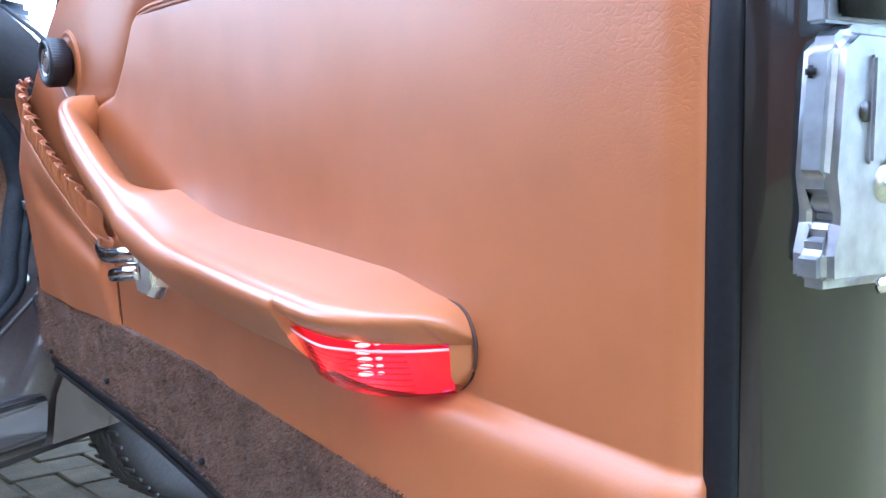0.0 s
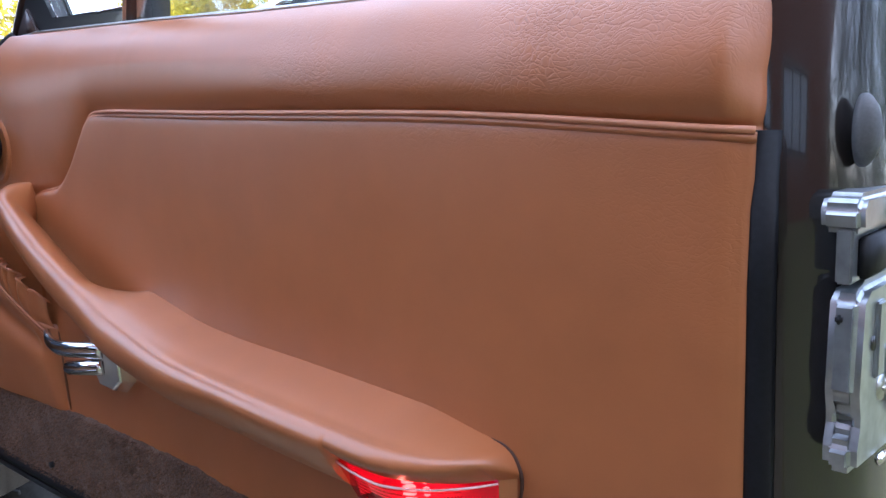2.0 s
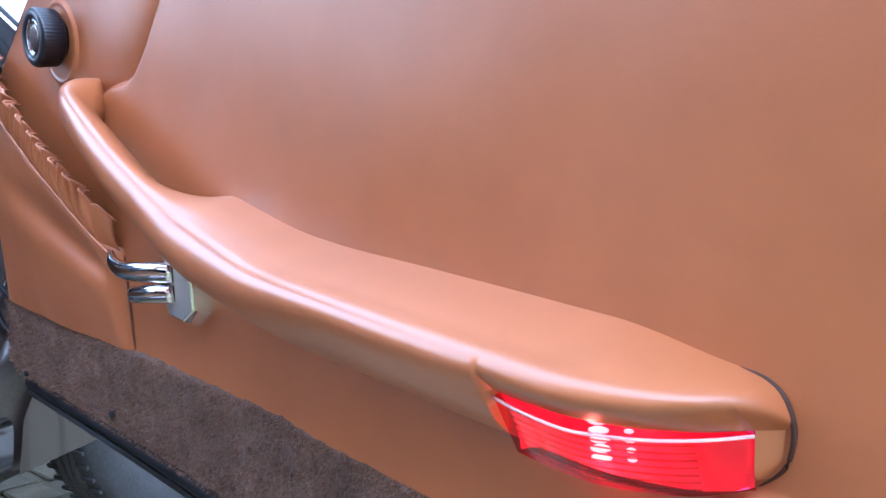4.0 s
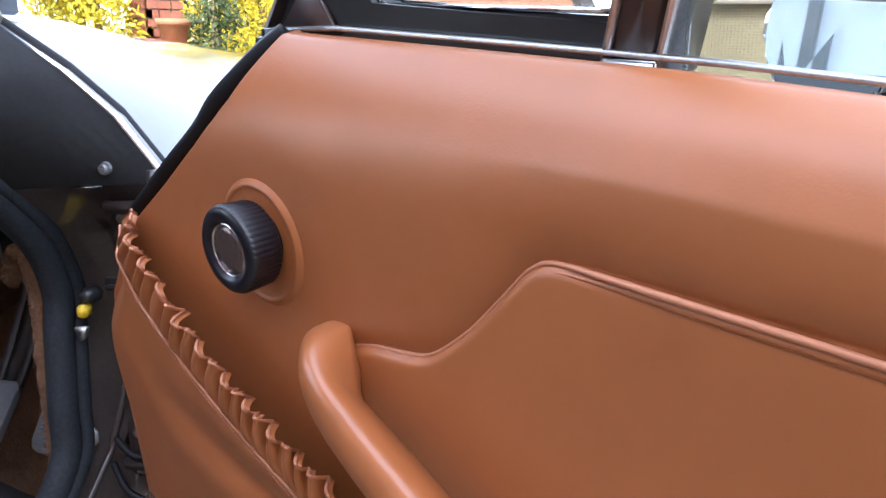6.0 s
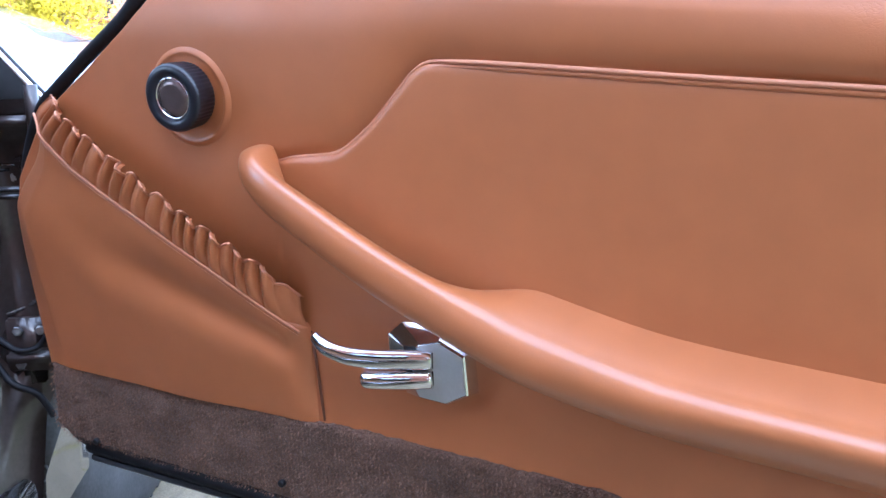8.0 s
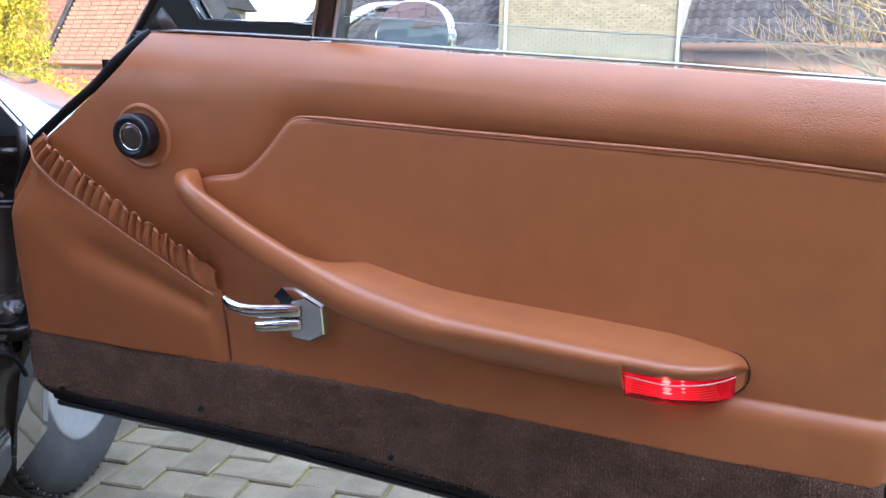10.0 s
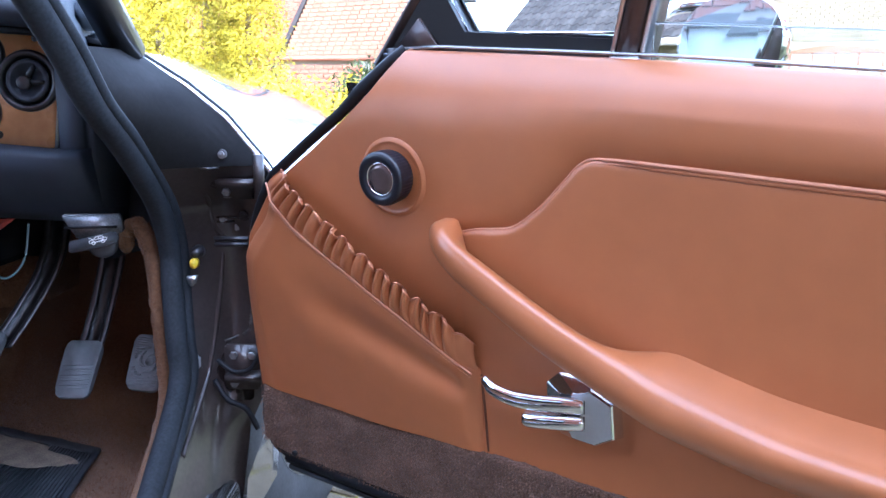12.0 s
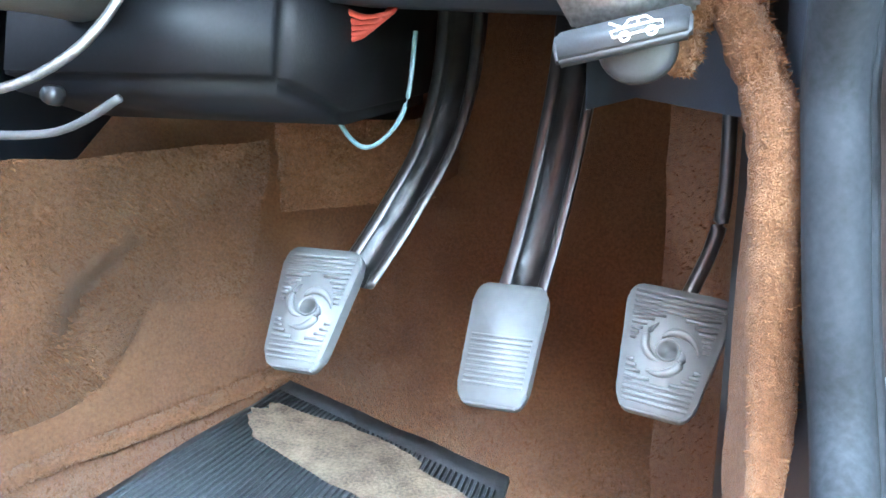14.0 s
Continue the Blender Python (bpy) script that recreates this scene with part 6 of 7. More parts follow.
# front wheel, turned outwards
def build_wheel():
    wm = pose(-0.105, 0.540, 0.243, 0, 0, -14) @ pose(0, 0, 0, 0, 90, 0) @ Matrix.Diagonal((1, 1, 0.82, 1))
    bm = bmesh.new()
    prof = [(0.178, -0.075), (0.200, -0.085), (0.245, -0.090), (0.280, -0.082), (0.298, -0.066), (0.303, -0.050), (0.303, 0.050), (0.298, 0.066), (0.280, 0.082), (0.245, 0.090), (0.200, 0.085), (0.178, 0.075)]
    lathe(bm, prof, 96, wm)
    ty = part("wheel", bm, TYRE, car, "worn black tyre on a steel wheel, turned outward")
    bm = bmesh.new()
    for k in range(64):
        a = 2 * math.pi * k / 64
        for s in (-1, 1):
            box(bm, (-0.004, s * 0.030, 0.3015), (0.004, s * 0.064, 0.3075), 0.001, wm @ Matrix.Rotation(a + s * 0.02, 4, "Z") @ Matrix(((0, 0, 1, 0), (1, 0, 0, 0), (0, 1, 0, 0), (0, 0, 0, 1))), 1)
    tagged(part("tread", bm, TYRE, ty), kind="stuff")
    bm = bmesh.new()
    for r in (-0.022, 0.0, 0.022):
        tube(bm, [wm @ Vector((0.3035 * math.cos(2 * math.pi * k / 72), 0.3035 * math.sin(2 * math.pi * k / 72), r)) for k in range(73)], 0.006, 6)
    part("tread_rib", bm, TYRE, ty)
    bm = bmesh.new()
    lathe(bm, [(0.186, 0.070), (0.190, 0.081), (0.182, 0.083), (0.165, 0.077), (0.120, 0.075), (0.075, 0.080), (0.035, 0.082), (0.0001, 0.083)], 64, wm)
    lathe(bm, [(0.186, -0.070), (0.186, 0.070)], 48, wm)
    part("rim", bm, RIM, ty, "dull silver steel rim")


build_wheel()


# ---- ground ----
def ground_z(x, y):
    return -0.08 - 0.69 * step(y, 6.5, 13.0)


bm = bmesh.new()
ax = [-900, -300, -100, -40, -25, -15, -10, -7, -5, -3, -1, 1, 3, 5, 8, 12, 20, 40, 100, 300, 900]
grid(bm, [[(x, y, ground_z(x, y)) for x in ax] for y in [-900, -300, -100, -40, -20, -10, -5, -2, 0, 2, 4, 5.5, 6.5, 7.5, 8.5, 9.5, 10.5, 11.5, 12.5, 13.5, 20, 40, 100, 300, 900]])
tagged(part("ground", bm, GROUND, None, "sunlit lawn and garden ground"), category="ground", kind="structure")
bm = bmesh.new()
box(bm, (-3.2, -4.5, -0.10), (1.42, 4.6, -0.068))
drive = tagged(part("driveway", bm, JOINT, None, "driveway bed with mossy joints"), category="driveway", kind="structure")


def leafy(name, label, spots, size, mat, seed, count, category, parent_mat=None):
    """A shrub: a woody stem with a crown of many small leaf blades in clumps."""
    rnd = random.Random(seed)
    t = thing(name, label, category)
    bm = bmesh.new()
    for (x, y, z, rx, ry, rz) in spots:
        tube(bm, [(x, y, ground_z(x, y)), (x + 0.03, y, z), (x, y, z + rz * 0.8)], [0.05, 0.04, 0.01], 6)
    part("stem", bm, BARK, t)
    V, F = [], []
    per = count // len(spots)
    for (x, y, z, rx, ry, rz) in spots:
        clumps = []
        for _ in range(max(12, per // 60)):
            d = Vector((rnd.gauss(0, 1), rnd.gauss(0, 1), rnd.gauss(0, 1))).normalized() * rnd.uniform(0.55, 1.0) ** 0.5
            clumps.append(Vector((x + d.x * rx, y + d.y * ry, z + d.z * rz)))
        for k in range(per):
            c = clumps[k % len(clumps)]
            p = c + Vector((rnd.gauss(0, 1), rnd.gauss(0, 1), rnd.gauss(0, 1))) * size * 2.4
            a, b = Vector((rnd.gauss(0, 1), rnd.gauss(0, 1), rnd.gauss(0, 1))).normalized(), Vector((rnd.gauss(0, 1), rnd.gauss(0, 1), rnd.gauss(0, 1))).normalized()
            s = size * rnd.uniform(0.6, 1.3)
            i = len(V)
            V += [p - a * s, p + b * s * 0.45, p + a * s, p - b * s * 0.45]
            F.append((i, i + 1, i + 2, i + 3))
    me = bpy.data.meshes.new("crown")
    me.from_pydata([tuple(v) for v in V], [], F)
    me.materials.append(mat)
    ob = new("crown", me)
    ob.parent = t
    tagged(ob, kind="stuff")
    return t


# conifers and hedges in the sun
for x, y, h, s in ((-7.35, 5.5, 3.2, 1), (-6.75, 5.6, 2.7, 2), (-8.2, 5.3, 3.2, 3), (-9.0, 5.0, 3.0, 4), (-6.5, 4.3, 2.7, 5)):
    leafy("conifer", "golden conifer in sunlight beside the drive", [(x, y, h * 0.28, 0.48, 0.48, h * 0.30), (x, y, h * 0.52, 0.40, 0.40, h * 0.30), (x, y, h * 0.78, 0.26, 0.26, h * 0.24)], 0.024, LEAF, s, 24000, "conifer", )
leafy("low_hedge", "clipped golden hedge at the garden edge", [(-5.9 + 0.37 * k, 4.2 + 0.03 * (k % 3), 0.38, 0.34, 0.32, 0.46) for k in range(7)], 0.026, LEAF, 11, 20000, "hedge")
leafy("green_shrub", "green shrub beside the low wall", [(-4.25, 4.9, 0.45, 0.38, 0.35, 0.55), (-3.95, 5.0, 0.42, 0.32, 0.35, 0.52)], 0.026, LEAF_DARK, 12, 9000, "shrub")
leafy("garden_bush", "yellow-green bush beside the fence", [(-6.6, 2.75, 0.8, 0.40, 0.45, 0.8), (-6.7, 2.65, 1.6, 0.36, 0.42, 0.7)], 0.035, LEAF, 13, 9000, "bush")
leafy("climbing_shrub", "dark green shrub beside a terracotta pot", [(-5.75, 3.35, 0.65, 0.20, 0.2, 0.62)], 0.03, LEAF_DARK, 14, 3000, "shrub")


# out of view, added so that the glossy door end reflects something dark
leafy("boundary_hedge", "tall unseen dark green hedge added for reflections in the door's end", [(6.4 - 0.16 * max(0, k - 9), -2.5 + 0.95 * k, 1.8, 0.6, 0.8, 2.0) for k in range(15)], 0.09, LEAF_DARK, 15, 26000, "hedge")


# ---- houses ----
def brick_wall(bm, x0, x1, z0, z1, y, depth, course=0.075, length=0.22, face=-1, skip=()):
    """Staggered brick courses, standing proud of the mortar, on a wall facing -y; openings are skipped."""
    V, F = [], []
    n = int((z1 - z0) / course)
    for j in range(n):
        za, zb = z0 + j * course + 0.006, z0 + (j + 1) * course - 0.006
        x = x0 - (length / 2 if j % 2 else 0)
        while x < x1:
            xa, xb = max(x0, x + 0.006), min(x1, x + length - 0.006)
            x += length
            if xb - xa < 0.03 or any(xb > s[0] and xa < s[1] and zb > s[2] and za < s[3] for s in skip):
                continue
            i = len(V)
            V += [(xa, y, za), (xb, y, za), (xb, y, zb), (xa, y, zb), (xa, y + depth, za), (xb, y + depth, za), (xb, y + depth, zb), (xa, y + depth, zb)]
            F += [(i, i + 1, i + 2, i + 3), (i, i + 4, i + 5, i + 1), (i + 3, i + 2, i + 6, i + 7), (i, i + 3, i + 7, i + 4), (i + 1, i + 5, i + 6, i + 2)]
    return V, F


def stuff_mesh(name, V, F, mat, parent, label=""):
    me = bpy.data.meshes.new(name)
    me.from_pydata(V, [], F)
    me.materials.append(mat)
    ob = new(name, me)
    ob.parent = parent
    tagged(ob, label, kind="stuff")
    return ob


def window(parent, x0, x1, z0, z1, y, panes, mat, bar=True, arch=0.0):
    f = 0.07
    bars = [((x0, y, z1 - f), (x1, y + 0.08, z1))]
    for k in range(panes + 1):
        xc = x0 + f / 2 + (x1 - x0 - f) * k / panes
        bars.append(((xc - f / 2, y + 0.002, z0 + f), (xc + f / 2, y + 0.078, z1 - f)))
    if bar:
        zb = z0 + (z1 - z0) * 0.35
        bars.append(((x0 + f, y + 0.004, zb - 0.025), (x1 - f, y + 0.076, zb + 0.025)))
    w = part("window", box(bmesh.new(), (x0, y - 0.02, z0), (x1, y + 0.08, z0 + f)), mat, parent, smooth=False)
    for p, q in bars:
        part("frame_bar", box(bmesh.new(), p, q), mat, w, smooth=False)
    if arch:
        bm = bmesh.new()
        prism(bm, [(x0, z1)] + [(x0 + (x1 - x0) * k / 10, z1 + arch * math.sin(math.pi * k / 10)) for k in range(1, 10)] + [(x1, z1)], "y", y, y + 0.08)
        part("arch", bm, mat, w, smooth=False)
    for k in range(panes):
        xa = x0 + f / 2 + (x1 - x0 - f) * k / panes
        xb = x0 + f / 2 + (x1 - x0 - f) * (k + 1) / panes
        bm = bmesh.new()
        box(bm, (xa, y + 0.05, z0), (xb, y + 0.055, z1))
        part("pane", bm, GLASS, w, smooth=False)
    bm = bmesh.new()
    rows = []
    for k in range(41):
        x = x0 + (x1 - x0) * k / 40
        rows.append([(x, y + 0.11 + 0.02 * math.sin(k * 1.9), z0), (x, y + 0.11 + 0.02 * math.sin(k * 1.9), z1)])
    grid(bm, rows)
    part("curtain", bm, CURTAIN, w)
    return w


def roof(parent, x0, x1, y0, z0, depth, rise, cols, rows_n):
    """Rows of wavy pantiles rising away from the eave."""
    V, F = [], []
    for j in range(rows_n):
        for i in range(cols):
            xa, w = x0 + (x1 - x0) * i / cols, (x1 - x0) / cols
            t0, t1 = j / rows_n, (j + 1.12) / rows_n
            k = len(V)
            prof = [(0.0, 0.0), (0.2, -0.012), (0.45, 0.010), (0.7, 0.045), (0.9, 0.040), (1.04, 0.0)]
            for t, up in ((t0, 0.035), (t1, 0.0)):
                for a, h in prof:
                    V.append((xa + a * w, y0 + depth * t, z0 + rise * t + up + h))
            V += [(xa + a * w, y0 + depth * t0, z0 + rise * t0 + h) for a, h in prof]
            for e in range(5):
                F.append((k + e, k + e + 1, k + 7 + e, k + 6 + e))
                F.append((k + e, k + 12 + e, k + 13 + e, k + e + 1))
    return stuff_mesh("roof_tiles", V, F, TILE, parent, "dark grey pantiles")


# row of houses across the way; all at y = 24
HY = 24.0
HOUSE_M = pose(0.40, 0, 0.25)
hs = thing("row_house", "yellow brick house with brown windows between tiled roofs", "house", HOUSE_M)
ZB = -1.15
bm = bmesh.new()
box(bm, (-8.3, HY + 0.03, ZB), (-2.9, HY + 6, 5.4))
part("wall", bm, MORTAR, hs, smooth=False)
V, F = brick_wall(None, -8.3, -2.9, ZB, 5.4, HY, 0.04, 0.085, 0.24, skip=((-6.55, -4.05, -0.2, 1.62), (-7.55, -6.85, -0.3, 1.0)))
stuff_mesh("bricks", V, F, BRICK_YEL, hs, "pale yellow brick")
window(hs, -6.5, -4.1, -0.2, 1.42, HY + 0.0, 4, FRAME_WOOD, True, 0.14)
bm = bmesh.new()
prism(bm, [(-7.5, -0.3), (-6.9, -0.3), (-6.9, 0.82), (-7.05, 0.95), (-7.35, 0.95), (-7.5, 0.82)], "y", HY - 0.02, HY + 0.06)
part("arched_door", bm, material("grey_green_door", (0.30, 0.33, 0.30), 0.6), hs, smooth=False)
PIPE = material("grey_pipe", (0.34, 0.30, 0.27), 0.6)
for x in (-8.05, -2.95):
    part("downpipe", tube(bmesh.new(), [(x, HY - 0.09, ZB), (x, HY - 0.09, 5.4)], 0.057, 10), PIPE, hs)
for name, xa, xb, zz, label in (("garage_house", -16.1, -8.35, 1.80, "low brick house with dark pantile roof"), ("end_house", -2.85, 9.0, 2.15, "brick house with dark pantile roof and brown door")):
    g = thing(name, label, "house", HOUSE_M)
    bm = bmesh.new()
    box(bm, (xa, HY + 0.4, ZB), (xb, HY + 6, zz + 0.2))
    part("wall", bm, MORTAR, g, smooth=False)
    V, F = brick_wall(None, xa, xb, ZB, zz, HY + 0.37, 0.04, 0.085, 0.24)
    stuff_mesh("bricks", V, F, BRICK_YEL if xa < -5 else BRICK_PINK, g)
    roof(g, xa, xb, HY - 0.15, zz + 0.05, 4.2, 3.1, int((xb - xa) / 0.30), 13)
    bm = bmesh.new()
    box(bm, (xa, HY - 0.15, zz - 0.18), (xb, HY - 0.05, zz + 0.06), 0.02)
    part("gutter", bm, FRAME_WOOD if xa > -5 else material("gutter_grey", (0.3, 0.26, 0.24), 0.6), g)
    if xa > -5:
        window(g, -1.6, -0.3, -0.4, 1.45, HY + 0.33, 2, FRAME_WOOD, False)
        bm = bmesh.new()
        box(bm, (-2.5, HY + 0.30, ZB), (2.6, HY + 0.36, zz - 0.2))
        part("timber_front", bm, FRAME_WOOD, g, "varnished timber shop-like front")
        window(g, 1.1, 2.0, -0.4, 1.3, HY + 0.26, 1, FRAME_WOOD, False)
    else:
        window(g, -9.9, -9.1, 0.2, 0.95, HY + 0.33, 1, FRAME_WOOD, False)

# sunlit pink brick house and low garden wall at the side
ph = thing("side_house", "pink brick house in sunlight with a low wall", "house")
bm = bmesh.new()
prism(bm, [(-13.4, -0.8), (-8.38, -0.8), (-8.38, 1.1), (-10.9, 4.55), (-13.4, 1.1)], "y", 12.03, 12.35)
part("wall", bm, MORTAR, ph, smooth=False)
V, F = [], []
for j in range(63):
    zc = -0.8 + 0.085 * j
    half = 2.50 if zc < 1.05 else 2.50 * (4.55 - zc) / 3.45
    v2, f2 = brick_wall(None, -10.9 - half, -10.9 + half, zc, zc + 0.0851, 12.0, 0.05, 0.085, 0.24)
    F += [tuple(q + len(V) for q in f) for f in f2]
    V += [(x + 0.0, y, z) for x, y, z in v2]
stuff_mesh("bricks", V, F, BRICK_PINK, ph, "pale pink brick")
for s in (-1, 1):
    bm = bmesh.new()
    prism(bm, [(-10.9, 4.62), (-10.9, 4.78), (-10.9 + s * 2.75, 1.0), (-10.9 + s * 2.66, 0.92)], "y", 11.97, 12.4)
    part("roof_slope", bm, TILE, ph, smooth=False)
bm = bmesh.new()
tube(bm, [(-13.36, 11.93, -0.8), (-13.36, 11.93, 1.2)], 0.05, 10)
part("downpipe", bm, material("brown_pipe", (0.12, 0.06, 0.04), 0.5), ph)
nb = thing("neighbour_house", "red brick house beyond the conifers", "house")
bm = bmesh.new()
box(bm, (-22.0, 13.03, -0.8), (-13.5, 19, 3.0))
part("wall", bm, MORTAR, nb, smooth=False)
V, F = brick_wall(None, -22.0, -13.5, -0.8, 3.0, 13.0, 0.05, 0.085, 0.24)
stuff_mesh("bricks", V, F, BRICK_RED, nb, "red brick")
bm = bmesh.new()
prism(bm, [(12.7, 2.95), (19.3, 2.95), (16, 5.2)], "x", -22.3, -13.3)
part("roof", bm, TILE, nb, smooth=False)
dish = thing("satellite_dish", "grey satellite dish beside the gable", "satellite dish")
bm = bmesh.new()
DM = pose(-8.52, 11.75, 2.0, 75, 0, 20)
lathe(bm, [(0.0001, -0.045), (0.06, -0.04), (0.12, -0.022), (0.17, 0.0), (0.172, 0.004), (0.12, -0.016), (0.06, -0.033), (0.0001, -0.037)], 24, DM)
part("bowl", bm, material("dish_grey", (0.032, 0.033, 0.035), 0.9, spec=0.1), dish)
bm = bmesh.new()
tube(bm, [(-8.90, 12.1, 1.80), (-8.60, 11.85, 1.92), (-8.52, 11.80, 1.98)], 0.018, 8)
tube(bm, [(-8.52, 11.75, 1.85), (-8.50, 11.5, 1.95)], 0.010, 6)
part("bracket", bm, DARK_METAL, dish)
gw = thing("garden_wall", "low red-brown garden wall", "wall")
bm = bmesh.new()
box(bm, (-10.7, 9.62, -0.5), (-8.75, 9.80, 1.15))
part("core", bm, MORTAR, gw, smooth=False)
V, F = brick_wall(None, -10.7, -8.75, -0.5, 1.10, 9.58, 0.05)
stuff_mesh("bricks", V, F, BRICK_RED, gw)
bm = bmesh.new()
box(bm, (-10.75, 9.5, 1.13), (-8.7, 9.9, 1.21), 0.02)
part("coping", bm, BRICK_RED, gw)

# board fence, brick pier and pot beyond the bonnet
fence = thing("board_fence", "weathered vertical board fence", "fence")
for z in (0.4, 1.35):
    bm = bmesh.new()
    box(bm, (-6.10, -3.0, z), (-6.05, 1.86, z + 0.09), 0.004, None, 1)
    part("rail", bm, FENCE, fence, smooth=False)
for k in range(44):
    bm = bmesh.new()
    box(bm, (-6.045, -3.0 + k * 0.11, -0.09), (-6.02, -3.0 + k * 0.11 + 0.104, 1.78 + 0.006 * math.sin(k * 2.3)), 0.003, None, 1)
    part("board", bm, FENCE, fence, smooth=False)
pier = thing("brick_pier", "low brick pier beside the shrubs", "pier")
bm = bmesh.new()
box(bm, (-6.50, 3.02, -0.09), (-6.20, 3.30, 1.36))
part("core", bm, MORTAR, pier, smooth=False)
V, F = brick_wall(None, -6.52, -6.18, -0.09, 1.38, 3.0, 0.04)
stuff_mesh("bricks", V, F, BRICK_RED, pier)
V, F = brick_wall(None, -3.32, -3.0, -0.09, 1.38, 0.0, 0.04)
stuff_mesh("bricks", [(-6.18 - y, -x, z) for x, y, z in V], F, BRICK_RED, pier)
stand = thing("garden_table", "small timber plant stand", "stand")
for x, y in ((-6.02, 3.20), (-5.74, 3.20), (-6.02, 3.48), (-5.74, 3.48)):
    bm = bmesh.new()
    box(bm, (x, y - 0.3, -0.09), (x + 0.04, y - 0.26, 0.70), 0.004, None, 1)
    part("leg", bm, FRAME_WOOD, stand)
bm = bmesh.new()
box(bm, (-6.06, 2.86, 0.70), (-5.66, 3.26, 0.74), 0.005)
part("top", bm, FRAME_WOOD, stand)
bm = bmesh.new()
lathe(bm, [(0.09, 0.0), (0.125, 0.17), (0.14, 0.17), (0.145, 0.22), (0.125, 0.22), (0.115, 0.19), (0.0001, 0.19)], 28, pose(-5.86, 3.06, 0.74))
tagged(part("plant_pot", bm, material("terracotta", (0.48, 0.20, 0.10), 0.85, 0, 0.2, 12, 120, 0.2), None, "terracotta plant pot on a timber stand"), category="plant pot")

# house behind the drive, which shades the car
bh = thing("home", "red brick house with dark framed windows behind the drive", "house")
BY = -3.9
bm = bmesh.new()
box(bm, (-2.6, BY - 6, -0.1), (8.0, BY - 0.03, 5.1))
part("wall", bm, MORTAR, bh, smooth=False)
V, F = brick_wall(None, -2.6, 8.0, -0.1, 5.1, BY, -0.04, skip=((1.5, 3.7, 0.75, 2.1), (-1.90, 0.28, 0.75, 2.1)))
stuff_mesh("bricks", V, F, BRICK_RED, bh, "red brick")
for x in (1.55, -1.85):
    bm = bmesh.new()
    m = Matrix.Translation((0, BY + 0.03, 0)) @ Matrix.Diagonal((1, -1, 1, 1))
    for k in range(4):
        box(bm, (x + k * 0.69, -0.04, 0.78), (x + k * 0.69 + 0.06, 0.04, 2.05), 0, m)
    box(bm, (x, -0.04, 0.75), (x + 2.13, 0.04, 0.82), 0, m), box(bm, (x, -0.04, 2.0), (x + 2.13, 0.04, 2.07), 0, m)
    w = part("window", bm, FRAME_DARK, bh, smooth=False)
    bm = bmesh.new()
    rows = [[(x + 2.1 * i / 40, BY + 0.012 + 0.004 * math.sin(i * 2), 0.8), (x + 2.1 * i / 40, BY + 0.012 + 0.004 * math.sin(i * 2), 2.03)] for i in range(41)]
    grid(bm, rows)
    part("blind", bm, CURTAIN, w)
bm = bmesh.new()
prism(bm, [(BY + 0.3, 5.05), (BY - 6.4, 5.05), (BY - 3, 6.6)], "x", -2.9, 8.3)
part("roof", bm, TILE, bh, smooth=False)


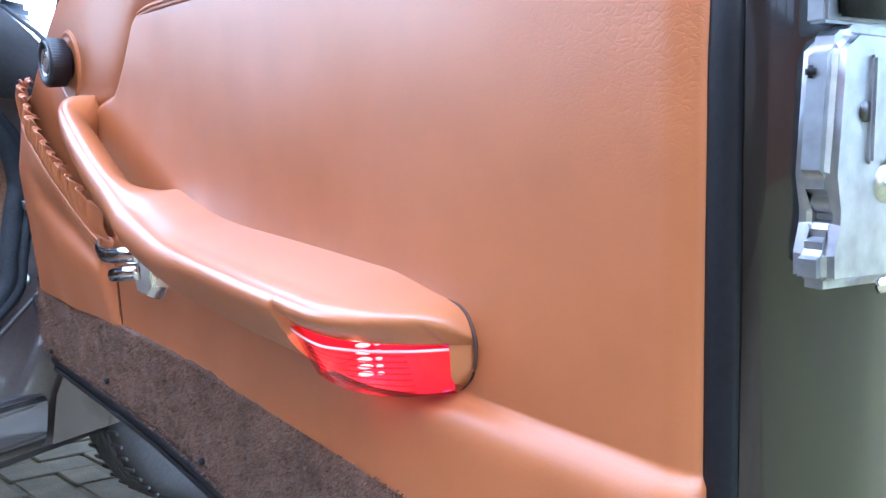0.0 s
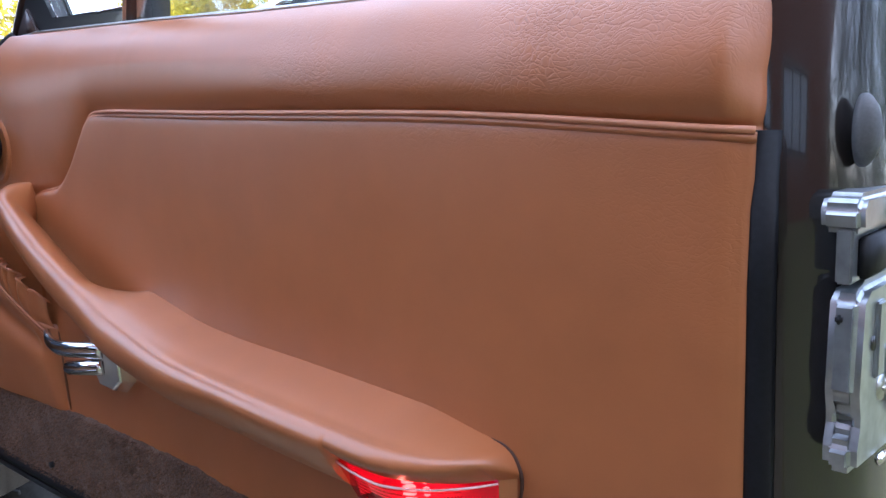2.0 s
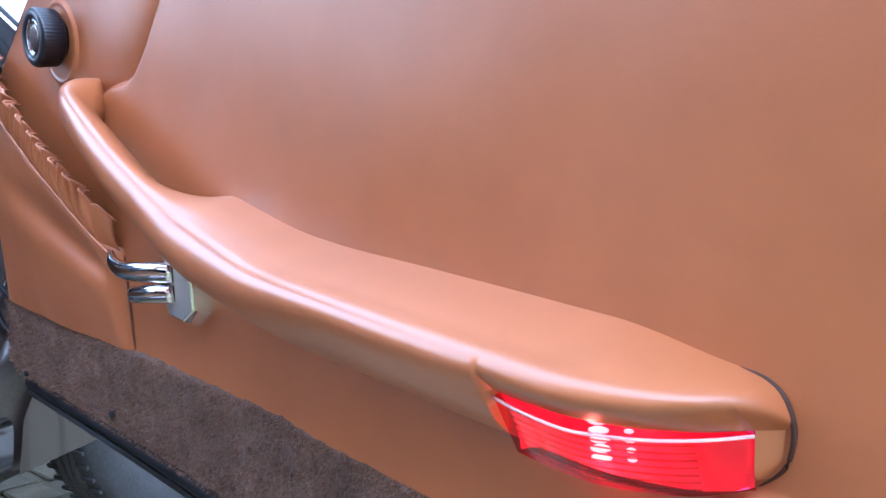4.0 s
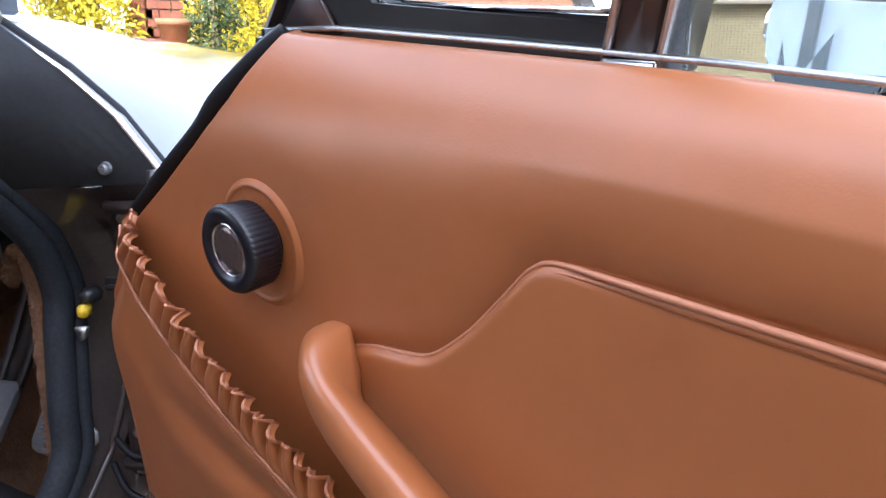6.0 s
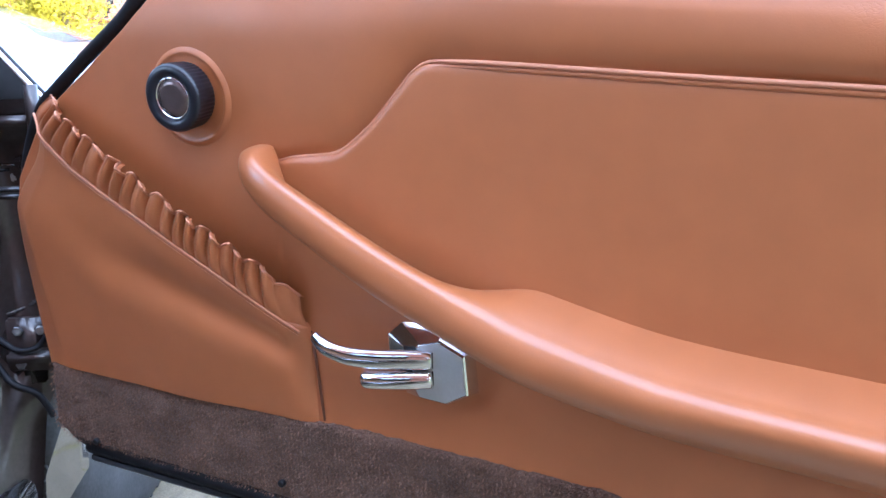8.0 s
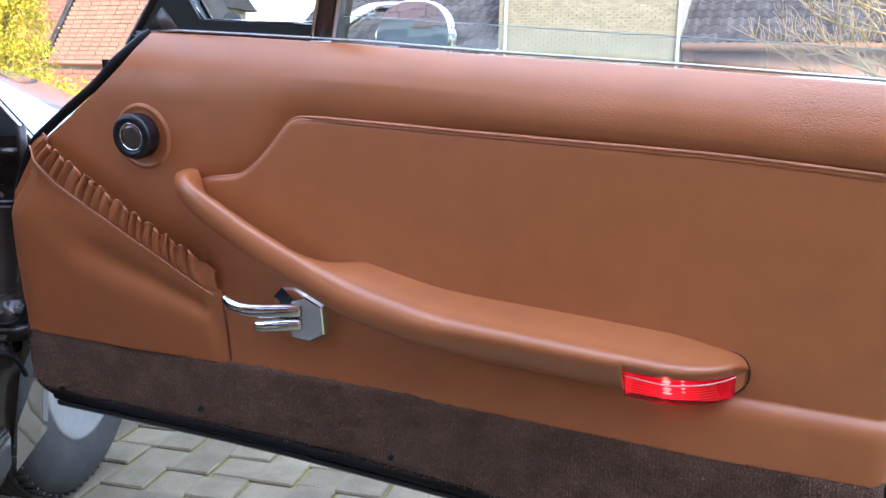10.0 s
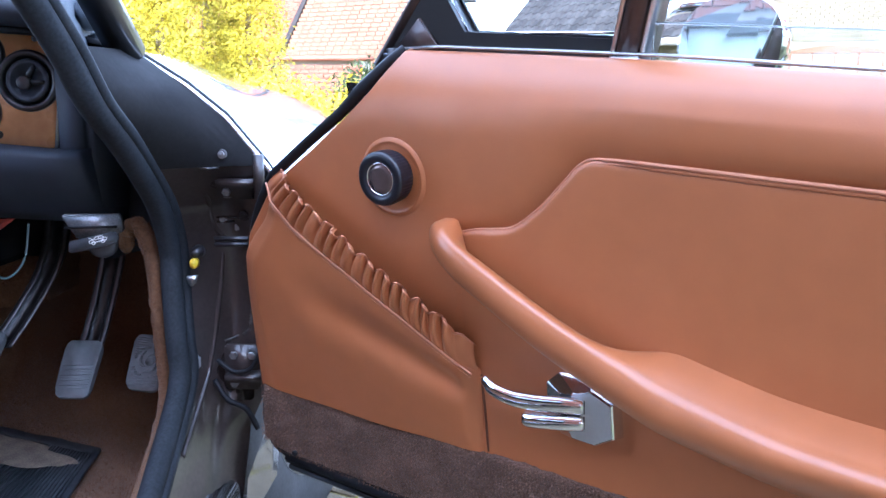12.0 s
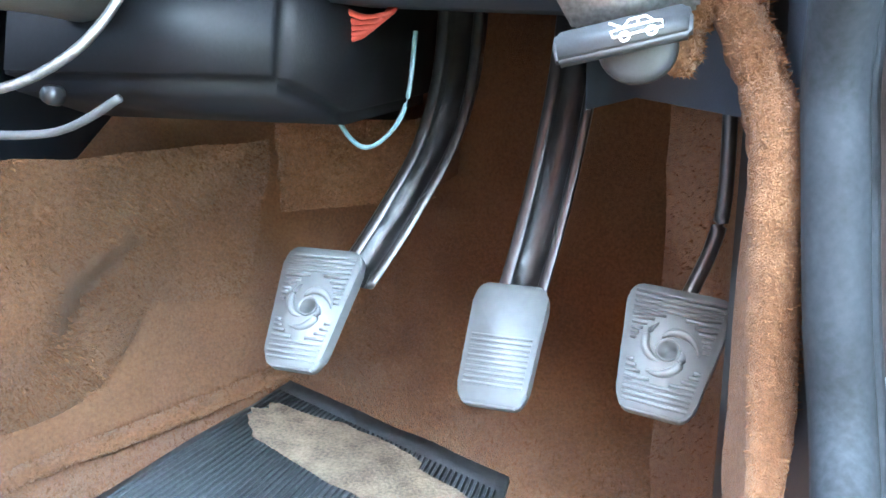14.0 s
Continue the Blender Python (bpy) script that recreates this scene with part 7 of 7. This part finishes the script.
# bare pollard tree in front of the houses
def build_tree():
    rnd = random.Random(21)
    t = thing("pollard_tree", "bare pollarded tree with thin tan branches", "tree")
    bx, by = 3.4, 19.0
    bm = bmesh.new()
    tube(bm, [(bx, by, -0.8), (bx + 0.05, by, 0.4), (bx, by, 1.2), (bx + 0.1, by, 3.0)], [0.16, 0.13, 0.11, 0.07], 10)
    part("trunk", bm, BARK, t)
    bm = bmesh.new()

    def limb(p, d, r, n):
        q = [p]
        for k in range(4):
            d = (d + Vector((rnd.uniform(-0.3, 0.3), rnd.uniform(-0.3, 0.3), rnd.uniform(-0.12, 0.25)))).normalized()
            q.append(q[-1] + d * r * 14)
        tube(bm, q, [r, r * 0.85, r * 0.7, r * 0.6, r * 0.45], 5)
        if n:
            for k in range(3):
                limb(q[rnd.randint(2, 4)], (d + Vector((rnd.uniform(-0.9, 0.9), rnd.uniform(-0.7, 0.7), rnd.uniform(-0.4, 0.8)))).normalized(), r * 0.62, n - 1)

    for z in (0.5, 0.8, 1.1, 1.5, 2.0, 2.5):
        for s in (-1, 1, -1):
            limb(Vector((bx, by, z)), Vector((s * rnd.uniform(0.7, 1), rnd.uniform(-0.5, 0.3), rnd.uniform(0.05, 0.5))).normalized(), 0.038, 3)
    tagged(part("twig_spray", bm, BARK, t), kind="stuff")


build_tree()


# ---- paving, last: single pavers near the door, the rest joined ----
def build_paving():
    L, W = 0.210, 0.105
    a = radians(10)
    ca, sa = math.cos(a), math.sin(a)
    g, rnd = 0.0055, random.Random(8)
    bm = bmesh.new()
    box(bm, (-W / 2 + g, -L / 2 + g, -0.03), (W / 2 - g, L / 2 - g, 0.0), 0.004, None, 1)
    me = bpy.data.meshes.new("paver")
    bm.to_mesh(me)
    bm.free()
    me.materials.append(PAVER)
    base_v = [v.co.copy() for v in me.vertices]
    base_f = [tuple(p.vertices) for p in me.polygons]
    spots = []
    for i in range(-60, 60):
        for j in range(-60, 60):
            # herringbone of two bricks a cell
            for k in (0, 1):
                x0, y0 = (i + j) * W, (j - i) * W
                spots.append((x0 + W / 2, y0 + W, 0.0) if k == 0 else (x0 + 2 * W, y0 + W / 2, 90.0))
    V, F = [], []
    seen = set()
    near = []
    for u, v, r in spots:
        key = (round(u, 3), round(v, 3), r)
        if key in seen:
            continue
        seen.add(key)
        x, y = u * ca - v * sa, u * sa + v * ca
        if not (-3.1 < x < 1.36 and -4.4 < y < 4.5):
            continue
        m = pose(x, y, -0.06 + rnd.uniform(-0.003, 0.001), rnd.uniform(-0.6, 0.6), rnd.uniform(-0.6, 0.6), r + 10 + rnd.uniform(-0.8, 0.8))
        if -0.45 < x < 1.35 and 0.25 < y < 1.7 and len(near) < 300 and (x + 0.45) + (y - 0.25) < 2.4:
            near.append(m)
        else:
            i = len(V)
            V += [tuple(m @ c) for c in base_v]
            F += [tuple(i + q for q in f) for f in base_f]
    for m in near:
        ob = new("paver", me)
        ob.parent = drive
        ob.matrix_basis = m
    st = stuff_mesh("pavers", V, F, PAVER_FAR, drive, "grey-beige concrete block pavers")


build_paving()
